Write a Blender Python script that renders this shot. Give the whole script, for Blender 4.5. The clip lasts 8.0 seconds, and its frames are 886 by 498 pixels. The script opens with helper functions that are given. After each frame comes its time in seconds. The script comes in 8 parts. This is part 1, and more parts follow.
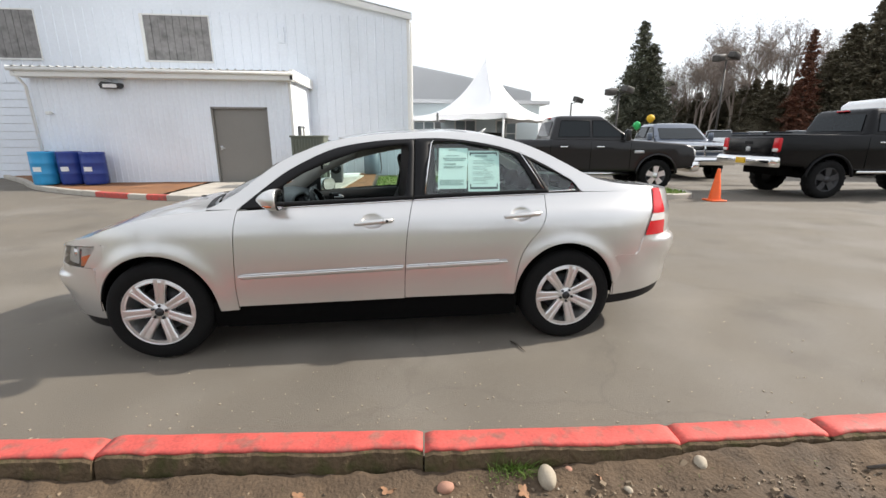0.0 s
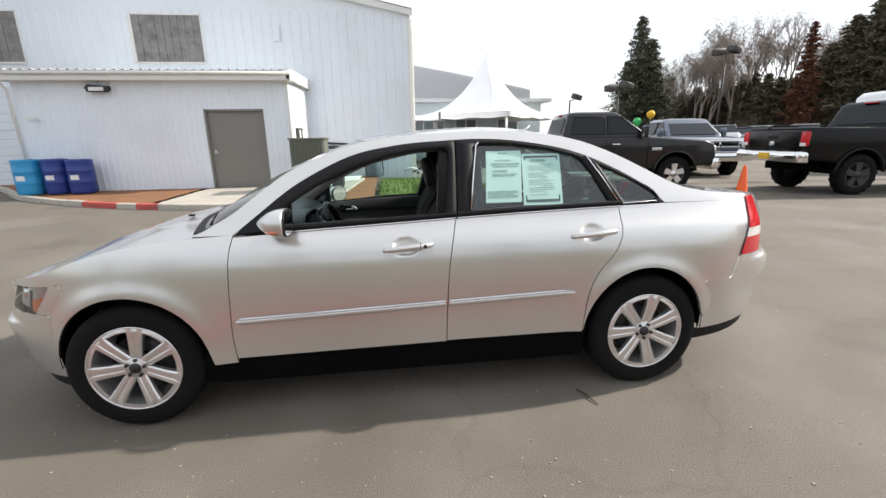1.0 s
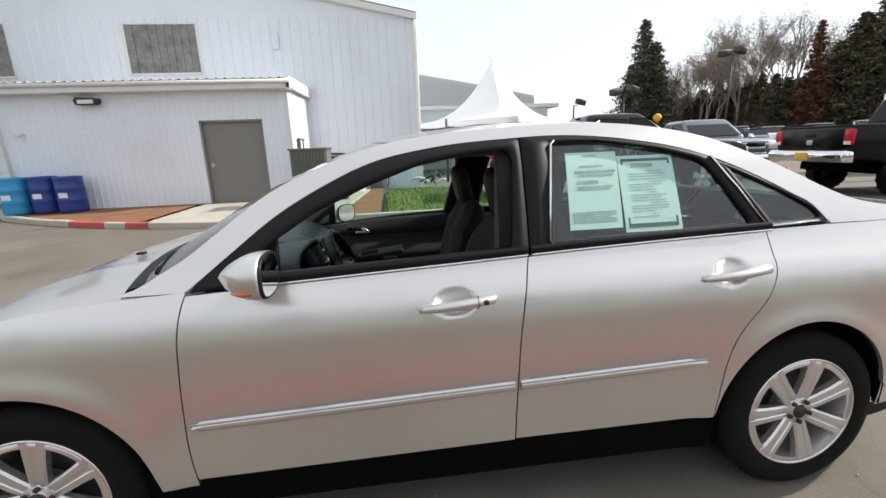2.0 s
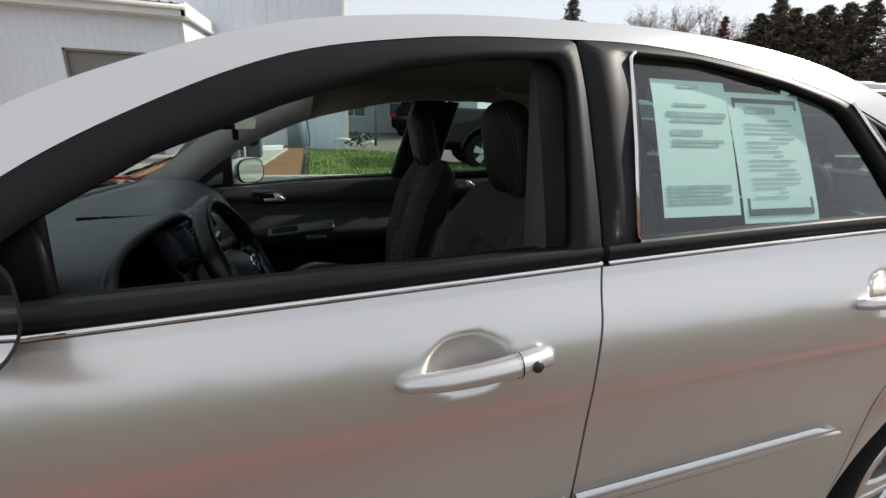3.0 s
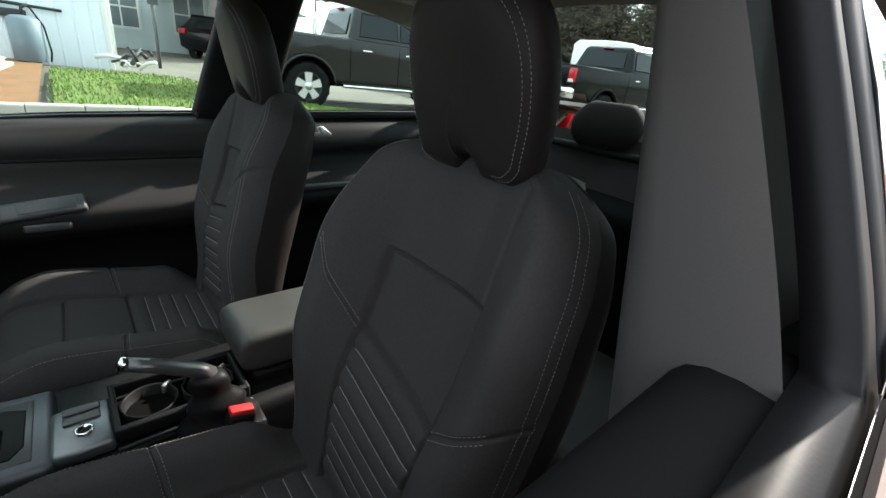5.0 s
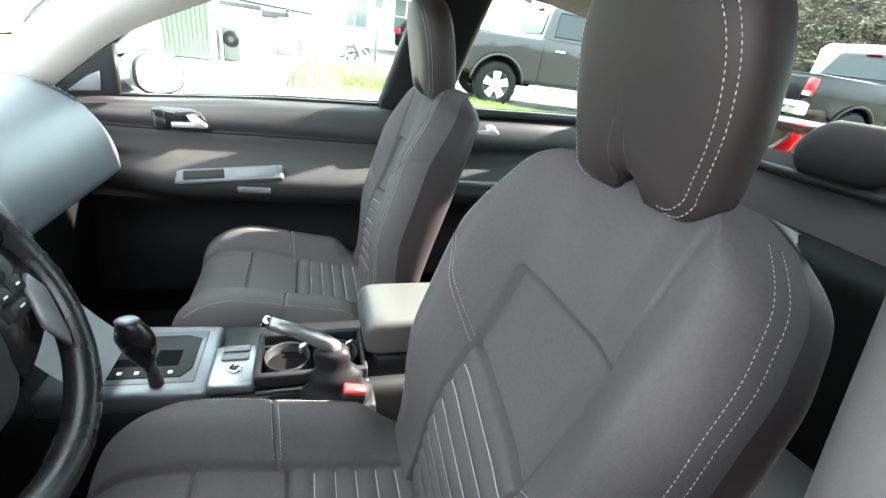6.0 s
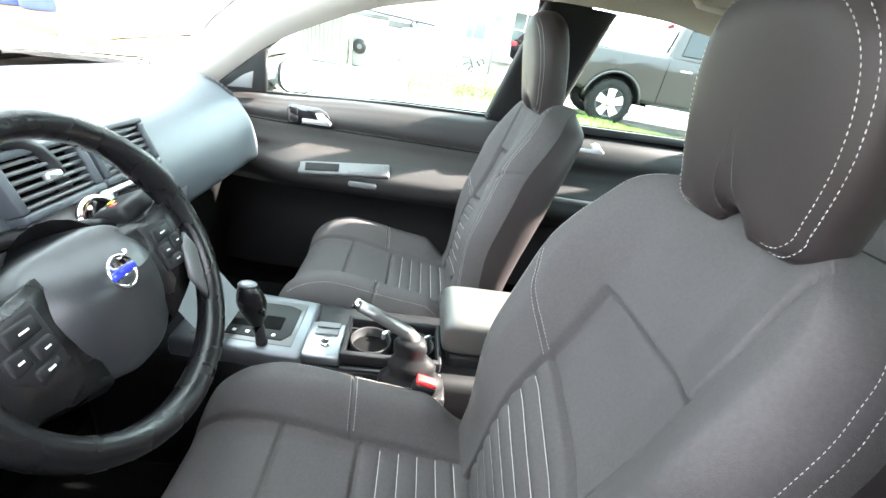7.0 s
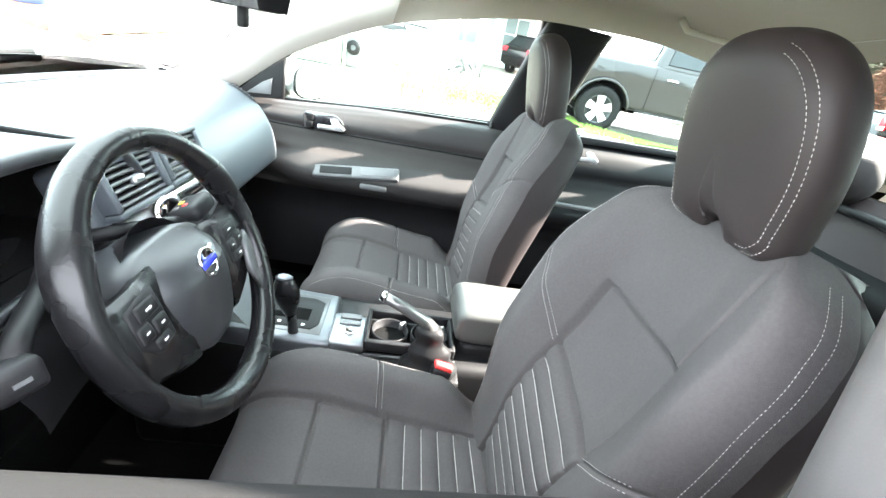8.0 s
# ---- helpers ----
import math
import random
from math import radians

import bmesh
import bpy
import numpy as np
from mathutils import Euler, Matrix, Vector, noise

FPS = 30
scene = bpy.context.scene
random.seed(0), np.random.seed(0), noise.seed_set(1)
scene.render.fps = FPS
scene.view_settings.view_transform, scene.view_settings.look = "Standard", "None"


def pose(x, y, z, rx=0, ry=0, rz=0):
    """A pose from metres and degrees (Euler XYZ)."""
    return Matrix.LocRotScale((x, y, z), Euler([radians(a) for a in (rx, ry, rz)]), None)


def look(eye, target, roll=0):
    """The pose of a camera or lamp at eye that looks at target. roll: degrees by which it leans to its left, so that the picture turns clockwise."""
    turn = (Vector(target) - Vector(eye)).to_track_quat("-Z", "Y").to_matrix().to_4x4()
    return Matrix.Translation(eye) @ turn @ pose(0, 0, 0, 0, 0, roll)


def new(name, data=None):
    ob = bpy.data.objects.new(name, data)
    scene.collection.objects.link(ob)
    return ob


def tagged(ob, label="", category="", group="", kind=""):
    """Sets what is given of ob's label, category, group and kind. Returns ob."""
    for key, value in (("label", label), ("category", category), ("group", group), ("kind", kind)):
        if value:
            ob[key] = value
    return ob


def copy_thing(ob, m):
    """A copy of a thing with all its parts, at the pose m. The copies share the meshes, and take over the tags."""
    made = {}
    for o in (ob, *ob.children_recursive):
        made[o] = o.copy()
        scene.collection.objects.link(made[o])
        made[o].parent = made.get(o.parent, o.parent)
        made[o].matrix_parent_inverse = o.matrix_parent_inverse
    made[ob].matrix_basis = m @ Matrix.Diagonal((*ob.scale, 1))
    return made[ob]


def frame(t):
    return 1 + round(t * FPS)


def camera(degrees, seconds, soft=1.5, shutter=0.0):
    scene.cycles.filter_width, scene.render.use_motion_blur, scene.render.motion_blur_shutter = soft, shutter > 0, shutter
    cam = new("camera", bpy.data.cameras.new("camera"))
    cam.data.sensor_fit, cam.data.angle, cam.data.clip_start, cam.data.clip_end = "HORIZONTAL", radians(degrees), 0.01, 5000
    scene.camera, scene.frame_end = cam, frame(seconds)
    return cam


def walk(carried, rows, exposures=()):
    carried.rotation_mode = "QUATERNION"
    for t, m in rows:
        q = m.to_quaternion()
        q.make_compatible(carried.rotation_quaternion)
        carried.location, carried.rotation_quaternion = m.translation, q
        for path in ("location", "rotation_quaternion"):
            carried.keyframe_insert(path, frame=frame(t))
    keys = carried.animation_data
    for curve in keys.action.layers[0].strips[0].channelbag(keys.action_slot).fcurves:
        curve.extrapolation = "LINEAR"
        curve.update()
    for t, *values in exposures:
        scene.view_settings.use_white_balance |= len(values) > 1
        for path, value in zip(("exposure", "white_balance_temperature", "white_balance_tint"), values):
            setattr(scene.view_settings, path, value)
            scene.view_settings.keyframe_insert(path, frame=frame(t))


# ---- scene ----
cam = camera(91.8, 8.0)
PATH = [
    (0, (0.142, -3.533, 1.373), (0.37, -1.61, 0.872), 0.1),
    (0.5, (0.059, -3.248, 1.321), (0.235, -1.325, 0.799), 0.2),
    (1, (-0.059, -2.899, 1.381), (0.179, -0.978, 0.879), -0.9),
    (1.5, (-0.137, -2.516, 1.37), (0.13, -0.6, 0.86), -2.0),
    (1.7, (-0.146, -2.354, 1.364), (0.03, -0.415, 0.907), -1.9),
    (2.8, (-0.218, -1.521, 1.257), (0.3, 0.325, 0.689), -0.3),
    (3, (-0.2, -1.372, 1.226), (0.365, 0.449, 0.621), 2.1),
    (3.5, (-0.223, -1.077, 1.175), (0.685, 0.604, 0.584), 3.4),
    (4, (-0.224, -0.89, 1.169), (1.042, 0.527, 0.546), 6.7),
    (4.2, (-0.188, -0.851, 1.159), (1.11, 0.495, 0.448), 6.0),
    (5.3, (-0.069, -0.727, 1.156), (1.054, 0.705, 0.326), 8.6),
    (5.5, (-0.042, -0.714, 1.154), (0.877, 0.84, 0.292), 9.1),
    (6, (-0.041, -0.714, 1.155), (0.559, 0.976, 0.269), 8.8),
    (6.5, (-0.049, -0.721, 1.152), (0.283, 1.034, 0.254), 9.9),
    (7, (-0.045, -0.742, 1.162), (0.153, 1.029, 0.255), 10.6),
    (7.5, (-0.07, -0.792, 1.181), (0.102, 0.98, 0.268), 12.2),
    (8, (-0.115, -0.828, 1.19), (0.138, 0.944, 0.298), 12.1),
]
EXPOSURES = [(0, 0.55), (1.7, 0.45), (3.0, 0.1), (4.2, -0.02), (5.3, 2.7), (6.0, 4.3), (6.5, 4.6), (8, 4.95)]
walk(cam, [(t, look(eye, target, roll)) for t, eye, target, roll in PATH], EXPOSURES)

# ---- light ----
TO_SUN = Vector((1.45, 0.20, 1.0)).normalized()
world = bpy.data.worlds.new("sky")
scene.world = world
world.use_nodes = True
wn = world.node_tree.nodes
sky = wn.new("ShaderNodeTexSky")
sky.sky_type, sky.sun_disc = "NISHITA", False
sky.sun_elevation = math.asin(TO_SUN.z)
sky.sun_rotation = math.atan2(TO_SUN.x, TO_SUN.y)
sky.air_density, sky.dust_density, sky.ozone_density = 1.0, 1.6, 1.5
wn["Background"].inputs["Strength"].default_value = 0.124
# thin bright overcast: an even white veil over the clear sky
veil = wn.new("ShaderNodeMix")
veil.data_type = "RGBA"
veil.inputs["Factor"].default_value = 0.72
veil.inputs["B"].default_value = (7.15, 7.3, 7.55, 1)
world.node_tree.links.new(sky.outputs["Color"], veil.inputs["A"])
world.node_tree.links.new(veil.outputs["Result"], wn["Background"].inputs["Color"])
sun = new("sun", bpy.data.lights.new("sun", "SUN"))
sun.data.energy, sun.data.angle, sun.data.color = 4.3, radians(1.2), (1.0, 0.93, 0.84)
sun.matrix_world = look(TO_SUN * 50, (0, 0, 0))


# ---- materials ----
def mat(name, col, rough=0.5, metal=0.0, vary=0.12, size=1.0, fine=30.0, bump=0.0, coat=0.0, rvary=0.1, spec=0.5,
        tint=None, tscale=0.3, tamount=0.0, island=0.0, detail=4.0, sheen=0.0):
    """Principled surface with variation at a large and a fine scale, an optional second colour in patches, and relief."""
    m = bpy.data.materials.new(name)
    m.use_nodes = True
    n, l = m.node_tree.nodes, m.node_tree.links
    p = n["Principled BSDF"]
    co = n.new("ShaderNodeTexCoord")
    big = n.new("ShaderNodeTexNoise")
    big.inputs["Scale"].default_value, big.inputs["Detail"].default_value = 1.0 / size, 3.0
    small = n.new("ShaderNodeTexNoise")
    small.inputs["Scale"].default_value, small.inputs["Detail"].default_value = fine, detail
    for t in (big, small):
        l.new(co.outputs["Object"], t.inputs["Vector"])
    add = n.new("ShaderNodeMath")
    add.operation = "ADD"
    l.new(big.outputs["Fac"], add.inputs[0])
    l.new(small.outputs["Fac"], add.inputs[1])
    rng = n.new("ShaderNodeMapRange")
    rng.inputs["From Min"].default_value, rng.inputs["From Max"].default_value = 0.6, 1.4
    rng.inputs["To Min"].default_value, rng.inputs["To Max"].default_value = 1 - vary, 1 + vary
    l.new(add.outputs[0], rng.inputs["Value"])
    base = n.new("ShaderNodeRGB")
    base.outputs[0].default_value = (*col, 1)
    colour = base.outputs[0]
    if tint:
        patch = n.new("ShaderNodeTexNoise")
        patch.inputs["Scale"].default_value, patch.inputs["Detail"].default_value = 1.0 / tscale, 6.0
        l.new(co.outputs["Object"], patch.inputs["Vector"])
        pr = n.new("ShaderNodeMapRange")
        pr.inputs["From Min"].default_value, pr.inputs["From Max"].default_value = 0.5, 0.68
        pr.inputs["To Max"].default_value = tamount
        l.new(patch.outputs["Fac"], pr.inputs["Value"])
        mx = n.new("ShaderNodeMix")
        mx.data_type = "RGBA"
        l.new(pr.outputs[0], mx.inputs["Factor"])
        l.new(colour, mx.inputs["A"])
        mx.inputs["B"].default_value = (*tint, 1)
        colour = mx.outputs["Result"]
    scale = rng.outputs[0]
    if island:
        geo = n.new("ShaderNodeNewGeometry")
        ir = n.new("ShaderNodeMapRange")
        ir.inputs["To Min"].default_value, ir.inputs["To Max"].default_value = 1 - island, 1 + island
        l.new(geo.outputs["Random Per Island"], ir.inputs["Value"])
        mu = n.new("ShaderNodeMath")
        mu.operation = "MULTIPLY"
        l.new(scale, mu.inputs[0])
        l.new(ir.outputs[0], mu.inputs[1])
        scale = mu.outputs[0]
    vm = n.new("ShaderNodeVectorMath")
    vm.operation = "SCALE"
    l.new(colour, vm.inputs[0])
    l.new(scale, vm.inputs["Scale"])
    l.new(vm.outputs[0], p.inputs["Base Color"])
    rr = n.new("ShaderNodeMapRange")
    rr.inputs["From Min"].default_value, rr.inputs["From Max"].default_value = 0.3, 0.7
    rr.inputs["To Min"].default_value = max(0.0, rough - rvary * rough)
    rr.inputs["To Max"].default_value = min(1.0, rough + rvary * rough)
    l.new(big.outputs["Fac"], rr.inputs["Value"])
    l.new(rr.outputs[0], p.inputs["Roughness"])
    p.inputs["Metallic"].default_value = metal
    p.inputs["Coat Weight"].default_value = coat
    p.inputs["Coat Roughness"].default_value = 0.03
    p.inputs["Specular IOR Level"].default_value = spec
    p.inputs["Sheen Weight"].default_value = sheen
    if bump:
        b = n.new("ShaderNodeBump")
        b.inputs["Strength"].default_value, b.inputs["Distance"].default_value = 1.0, bump
        l.new(small.outputs["Fac"], b.inputs["Height"])
        l.new(b.outputs[0], p.inputs["Normal"])
    return m


def glass(name, tint, gloss=1.0, ior=1.5):
    """A thin pane: clear body with its tint, mirror gloss by Fresnel."""
    m = bpy.data.materials.new(name)
    m.use_nodes = True
    n, l = m.node_tree.nodes, m.node_tree.links
    n.remove(n["Principled BSDF"])
    tr, gl, mix = n.new("ShaderNodeBsdfTransparent"), n.new("ShaderNodeBsdfGlossy"), n.new("ShaderNodeMixShader")
    tr.inputs["Color"].default_value = (*tint, 1)
    gl.inputs["Roughness"].default_value = 0.01
    gl.inputs["Color"].default_value = (gloss, gloss, gloss, 1)
    lw, pw, sc = n.new("ShaderNodeLayerWeight"), n.new("ShaderNodeMath"), n.new("ShaderNodeMath")
    lw.inputs["Blend"].default_value = 0.5
    pw.operation, sc.operation = "POWER", "MULTIPLY_ADD"
    pw.inputs[1].default_value = 5.0
    f0 = 2 * ((ior - 1) / (ior + 1)) ** 2
    sc.inputs[1].default_value, sc.inputs[2].default_value = 1 - f0, f0
    l.new(lw.outputs["Facing"], pw.inputs[0])
    l.new(pw.outputs[0], sc.inputs[0])
    l.new(sc.outputs[0], mix.inputs[0])
    l.new(tr.outputs[0], mix.inputs[1])
    l.new(gl.outputs[0], mix.inputs[2])
    l.new(mix.outputs[0], n["Material Output"].inputs["Surface"])
    return m


def asphalt_mat():
    """Worn asphalt: aggregate speckle, broad tyre-polished patches, oil stains and fine cracks."""
    m = mat("asphalt", (0.142, 0.124, 0.099), 0.85, vary=0.22, size=0.9, fine=170, bump=0.004, rvary=0.2, tint=(0.185, 0.167, 0.141), tscale=1.6, tamount=0.8)
    n, l = m.node_tree.nodes, m.node_tree.links
    p = n["Principled BSDF"]
    co = next(x for x in n if x.type == "TEX_COORD")
    crack = n.new("ShaderNodeTexVoronoi")
    crack.feature = "DISTANCE_TO_EDGE"
    crack.inputs["Scale"].default_value = 0.33
    warp = n.new("ShaderNodeTexNoise")
    warp.inputs["Scale"].default_value, warp.inputs["Detail"].default_value = 1.6, 6.0
    l.new(co.outputs["Object"], warp.inputs["Vector"])
    va = n.new("ShaderNodeVectorMath")
    va.operation = "MULTIPLY_ADD"
    va.inputs[1].default_value = (0.7, 0.7, 0.0)
    l.new(warp.outputs["Color"], va.inputs[0])
    l.new(co.outputs["Object"], va.inputs[2])
    l.new(va.outputs[0], crack.inputs["Vector"])
    cr = n.new("ShaderNodeMapRange")
    cr.inputs["From Max"].default_value = 0.006
    cr.inputs["To Min"].default_value, cr.inputs["To Max"].default_value = 0.9, 1.0
    l.new(crack.outputs["Distance"], cr.inputs["Value"])
    stain = n.new("ShaderNodeTexNoise")
    stain.inputs["Scale"].default_value, stain.inputs["Detail"].default_value = 0.9, 5.0
    l.new(co.outputs["Object"], stain.inputs["Vector"])
    sr = n.new("ShaderNodeMapRange")
    sr.inputs["From Min"].default_value, sr.inputs["From Max"].default_value = 0.56, 0.74
    sr.inputs["To Min"].default_value, sr.inputs["To Max"].default_value = 1.0, 0.72
    l.new(stain.outputs["Fac"], sr.inputs["Value"])
    mu = n.new("ShaderNodeMath")
    mu.operation = "MULTIPLY"
    l.new(cr.outputs[0], mu.inputs[0])
    l.new(sr.outputs[0], mu.inputs[1])
    sc = n.new("ShaderNodeVectorMath")
    sc.operation = "SCALE"
    l.new(p.inputs["Base Color"].links[0].from_socket, sc.inputs[0])
    l.new(mu.outputs[0], sc.inputs["Scale"])
    l.new(sc.outputs[0], p.inputs["Base Color"])
    return m


def weave(m, scale, depth):
    """Adds a fine woven relief to a cloth."""
    n, l = m.node_tree.nodes, m.node_tree.links
    p = n["Principled BSDF"]
    co = next(x for x in n if x.type == "TEX_COORD")
    v = n.new("ShaderNodeTexVoronoi")
    v.inputs["Scale"].default_value = scale
    l.new(co.outputs["Object"], v.inputs["Vector"])
    b = n.new("ShaderNodeBump")
    b.inputs["Distance"].default_value = depth
    l.new(v.outputs["Distance"], b.inputs["Height"])
    l.new(b.outputs[0], p.inputs["Normal"])
    return m


ASPHALT = asphalt_mat()
PAINT = mat("silver_paint", (0.66, 0.65, 0.635), 0.31, metal=0.78, vary=0.03, size=0.8, fine=900, coat=1.0, rvary=0.06)
BLACKTRIM = mat("black_trim", (0.008, 0.008, 0.009), 0.55, spec=0.2, vary=0.15, size=0.3, fine=300, bump=0.0001)
GLOSSBLACK = mat("gloss_black", (0.008, 0.008, 0.009), 0.12, vary=0.1, size=0.3, coat=0.5)
RUBBER = mat("rubber", (0.006, 0.006, 0.006), 0.85, spec=0.2, vary=0.3, size=0.15, fine=90, bump=0.0006)
ALLOY = mat("alloy", (0.72, 0.71, 0.70), 0.36, metal=0.85, vary=0.06, size=0.2, fine=60)
DARKMETAL = mat("dark_metal", (0.05, 0.05, 0.052), 0.5, metal=0.6, vary=0.2, size=0.2)
CHROME = mat("chrome", (0.8, 0.8, 0.8), 0.08, metal=1.0, vary=0.03)
SATIN = mat("satin_silver", (0.55, 0.56, 0.57), 0.3, metal=0.8, vary=0.05, size=0.2, fine=200)
# near-black whatever light reaches it: shade colour for recesses, gaps and the underside
RECESSBLACK = mat("recess_black", (0.004, 0.004, 0.004), 0.95, spec=0.05, vary=0.3)
SIDEGLASS = glass("side_glass", (0.70, 0.885, 0.84))
SCREENGLASS = glass("screen_glass", (0.80, 0.92, 0.88))
LENS = glass("clear_lens", (0.9, 0.9, 0.9))
REDLENS = mat("red_lens", (0.50, 0.008, 0.014), 0.2, spec=0.3, vary=0.1, size=0.1, fine=80, coat=0.25)
WHITELENS = mat("white_lens", (0.7, 0.68, 0.66), 0.15, vary=0.1, size=0.1, fine=80, coat=1.0)
AMBER = mat("amber_lens", (0.55, 0.12, 0.02), 0.15, vary=0.1, coat=1.0)
DASH = mat("dash_vinyl", (0.041, 0.047, 0.054), 0.46, spec=0.4, vary=0.1, size=0.3, fine=900, bump=0.00025)
DOORPAD = mat("door_vinyl", (0.022, 0.0205, 0.0205), 0.55, spec=0.2, vary=0.1, size=0.3, fine=900, bump=0.0002)
DOORCLOTH = weave(mat("door_cloth", (0.035, 0.0325, 0.0315), 0.9, spec=0.1, vary=0.1, size=0.25, fine=300), 900, 0.0004)
CLOTH = weave(mat("seat_cloth", (0.058, 0.0535, 0.0535), 0.88, vary=0.14, size=0.12, fine=250, spec=0.1), 1100, 0.0004)
VINYL = mat("seat_side_vinyl", (0.023, 0.0186, 0.0186), 0.5, spec=0.2, vary=0.08, size=0.2, fine=800, bump=0.00015)
# seat vinyl darkened to carry the shade of door and pillar on the flanks
SHADEDVINYL = mat("shaded_vinyl", (0.020, 0.016, 0.0165), 0.6, spec=0.15, vary=0.1, size=0.2, fine=800, bump=0.00015)
STITCH = mat("stitch_thread", (0.33, 0.31, 0.30), 0.85, spec=0.1, vary=0.1)
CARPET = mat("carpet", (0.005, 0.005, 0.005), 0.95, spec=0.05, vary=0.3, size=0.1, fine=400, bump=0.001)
HEADLINER = mat("headliner_cloth", (0.30, 0.27, 0.24), 0.9, vary=0.06, size=0.4, fine=500, bump=0.0002)
PILLAR = mat("pillar_plastic", (0.40, 0.375, 0.34), 0.6, vary=0.05, size=0.3, fine=600, bump=0.0001)
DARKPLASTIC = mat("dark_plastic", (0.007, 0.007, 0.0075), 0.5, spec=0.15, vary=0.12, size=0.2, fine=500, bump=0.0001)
GREYPLASTIC = mat("grey_plastic", (0.07, 0.072, 0.075), 0.45, vary=0.08, size=0.2, fine=500, bump=0.0001)
LEATHER = mat("black_leather", (0.006, 0.006, 0.0065), 0.27, spec=0.26, vary=0.2, size=0.06, fine=350, bump=0.0004)
ARMREST = mat("armrest_vinyl", (0.042, 0.0435, 0.041), 0.5, vary=0.08, size=0.2, fine=600, bump=0.0002)
RED = mat("red_plastic", (0.6, 0.03, 0.03), 0.4, vary=0.1)
BLUE = mat("blue_enamel", (0.02, 0.03, 0.35), 0.2, vary=0.1)
YELLOW = mat("yellow_plastic", (0.75, 0.45, 0.02), 0.5, vary=0.1)
PAPER = mat("paper", (0.78, 0.82, 0.80), 0.7, vary=0.04, size=0.1)
INK = mat("ink", (0.05, 0.07, 0.07), 0.7, vary=0.2)
PRINT = mat("faint_print", (0.40, 0.45, 0.44), 0.7, vary=0.3, size=0.02)
MIRROR = mat("mirror", (0.9, 0.9, 0.9), 0.02, metal=1.0, vary=0.0)
WALL = mat("white_siding", (0.76, 0.80, 0.86), 0.55, vary=0.05, size=2.5, fine=12, tint=(0.63, 0.66, 0.70), tscale=1.4, tamount=0.35)
TRIMWHITE = mat("white_trim", (0.74, 0.74, 0.72), 0.5, vary=0.06, size=1.0)
GREYDOOR = mat("grey_door", (0.205, 0.195, 0.178), 0.5, vary=0.06, size=0.8, fine=40)
LOUVRE = mat("weathered_sheet", (0.23, 0.22, 0.215), 0.6, vary=0.25, size=0.5, fine=10, tint=(0.10, 0.095, 0.09), tscale=0.35, tamount=0.6)
CONCRETE = mat("concrete", (0.44, 0.405, 0.35), 0.8, vary=0.12, size=0.7, fine=60, bump=0.002, tint=(0.3, 0.28, 0.24), tscale=0.5, tamount=0.4)
KERBRAW = mat("mossy_concrete", (0.105, 0.074, 0.045), 0.95, spec=0.2, vary=0.35, size=0.1, fine=45, bump=0.012, tint=(0.04, 0.048, 0.013), tscale=0.10, tamount=0.7)
KERBRED = mat("red_kerb_paint", (0.50, 0.078, 0.062), 0.7, vary=0.28, size=0.12, fine=70, bump=0.002, tint=(0.20, 0.105, 0.08), tscale=0.07, tamount=0.75)
DIRT = mat("dirt", (0.098, 0.066, 0.040), 0.95, vary=0.35, size=0.25, fine=70, bump=0.008, tint=(0.055, 0.037, 0.023), tscale=0.2, tamount=0.6)
MULCH = mat("mulch", (0.23, 0.105, 0.045), 0.95, vary=0.35, size=0.4, fine=45, bump=0.012, tint=(0.15, 0.075, 0.04), tscale=0.3, tamount=0.5)
TURF = mat("turf", (0.11, 0.15, 0.028), 0.95, vary=0.35, size=0.4, fine=60, bump=0.01, tint=(0.17, 0.15, 0.05), tscale=0.6, tamount=0.5)
BLADES = mat("grass_blades", (0.12, 0.20, 0.03), 0.7, vary=0.2, island=0.45)
PEBBLE = mat("pebble", (0.34, 0.29, 0.22), 0.8, vary=0.15, size=0.05, fine=120, bump=0.001)
PEBBLERED = mat("red_pebble", (0.36, 0.19, 0.13), 0.8, vary=0.15, size=0.05, fine=120, bump=0.001)
GRIT = mat("grit", (0.16, 0.12, 0.08), 0.9, vary=0.2, island=0.6)
CONELIKE = mat("orange_pvc", (0.85, 0.12, 0.015), 0.5, vary=0.1, size=0.3)
TENT = mat("tent_fabric", (0.82, 0.82, 0.82), 0.6, vary=0.04, size=1.5)
# wall grey lifted to pale, distance haze put into the colour
FARWALL = mat("far_grey_wall", (0.48, 0.49, 0.50), 0.7, vary=0.08, size=4.0)
PALEBLUE = mat("pale_siding", (0.55, 0.62, 0.64), 0.6, vary=0.06, size=3.0)
PALEGLASS = mat("pale_glass", (0.16, 0.19, 0.20), 0.1, vary=0.2, size=1.0, spec=0.5)
WINDARK = mat("dark_glass", (0.010, 0.014, 0.016), 0.04, vary=0.2, size=1.0, spec=0.3)
TRUCKGREY = mat("dark_grey_paint", (0.016, 0.015, 0.016), 0.3, metal=0.3, vary=0.05, size=1.0, fine=700, coat=0.4, spec=0.3)
TRUCKBLACK = mat("black_paint", (0.0025, 0.0025, 0.003), 0.25, vary=0.1, size=1.0, coat=0.08, spec=0.2)
TRUCKSLATE = mat("slate_paint", (0.11, 0.13, 0.17), 0.3, metal=0.5, vary=0.05, size=1.0, coat=1.0)
WHITEPAINT = mat("white_paint", (0.75, 0.75, 0.74), 0.3, vary=0.04, size=1.0, coat=1.0)
REDPAINT = mat("dark_red_paint", (0.22, 0.02, 0.02), 0.3, vary=0.05, size=1.0, coat=1.0)
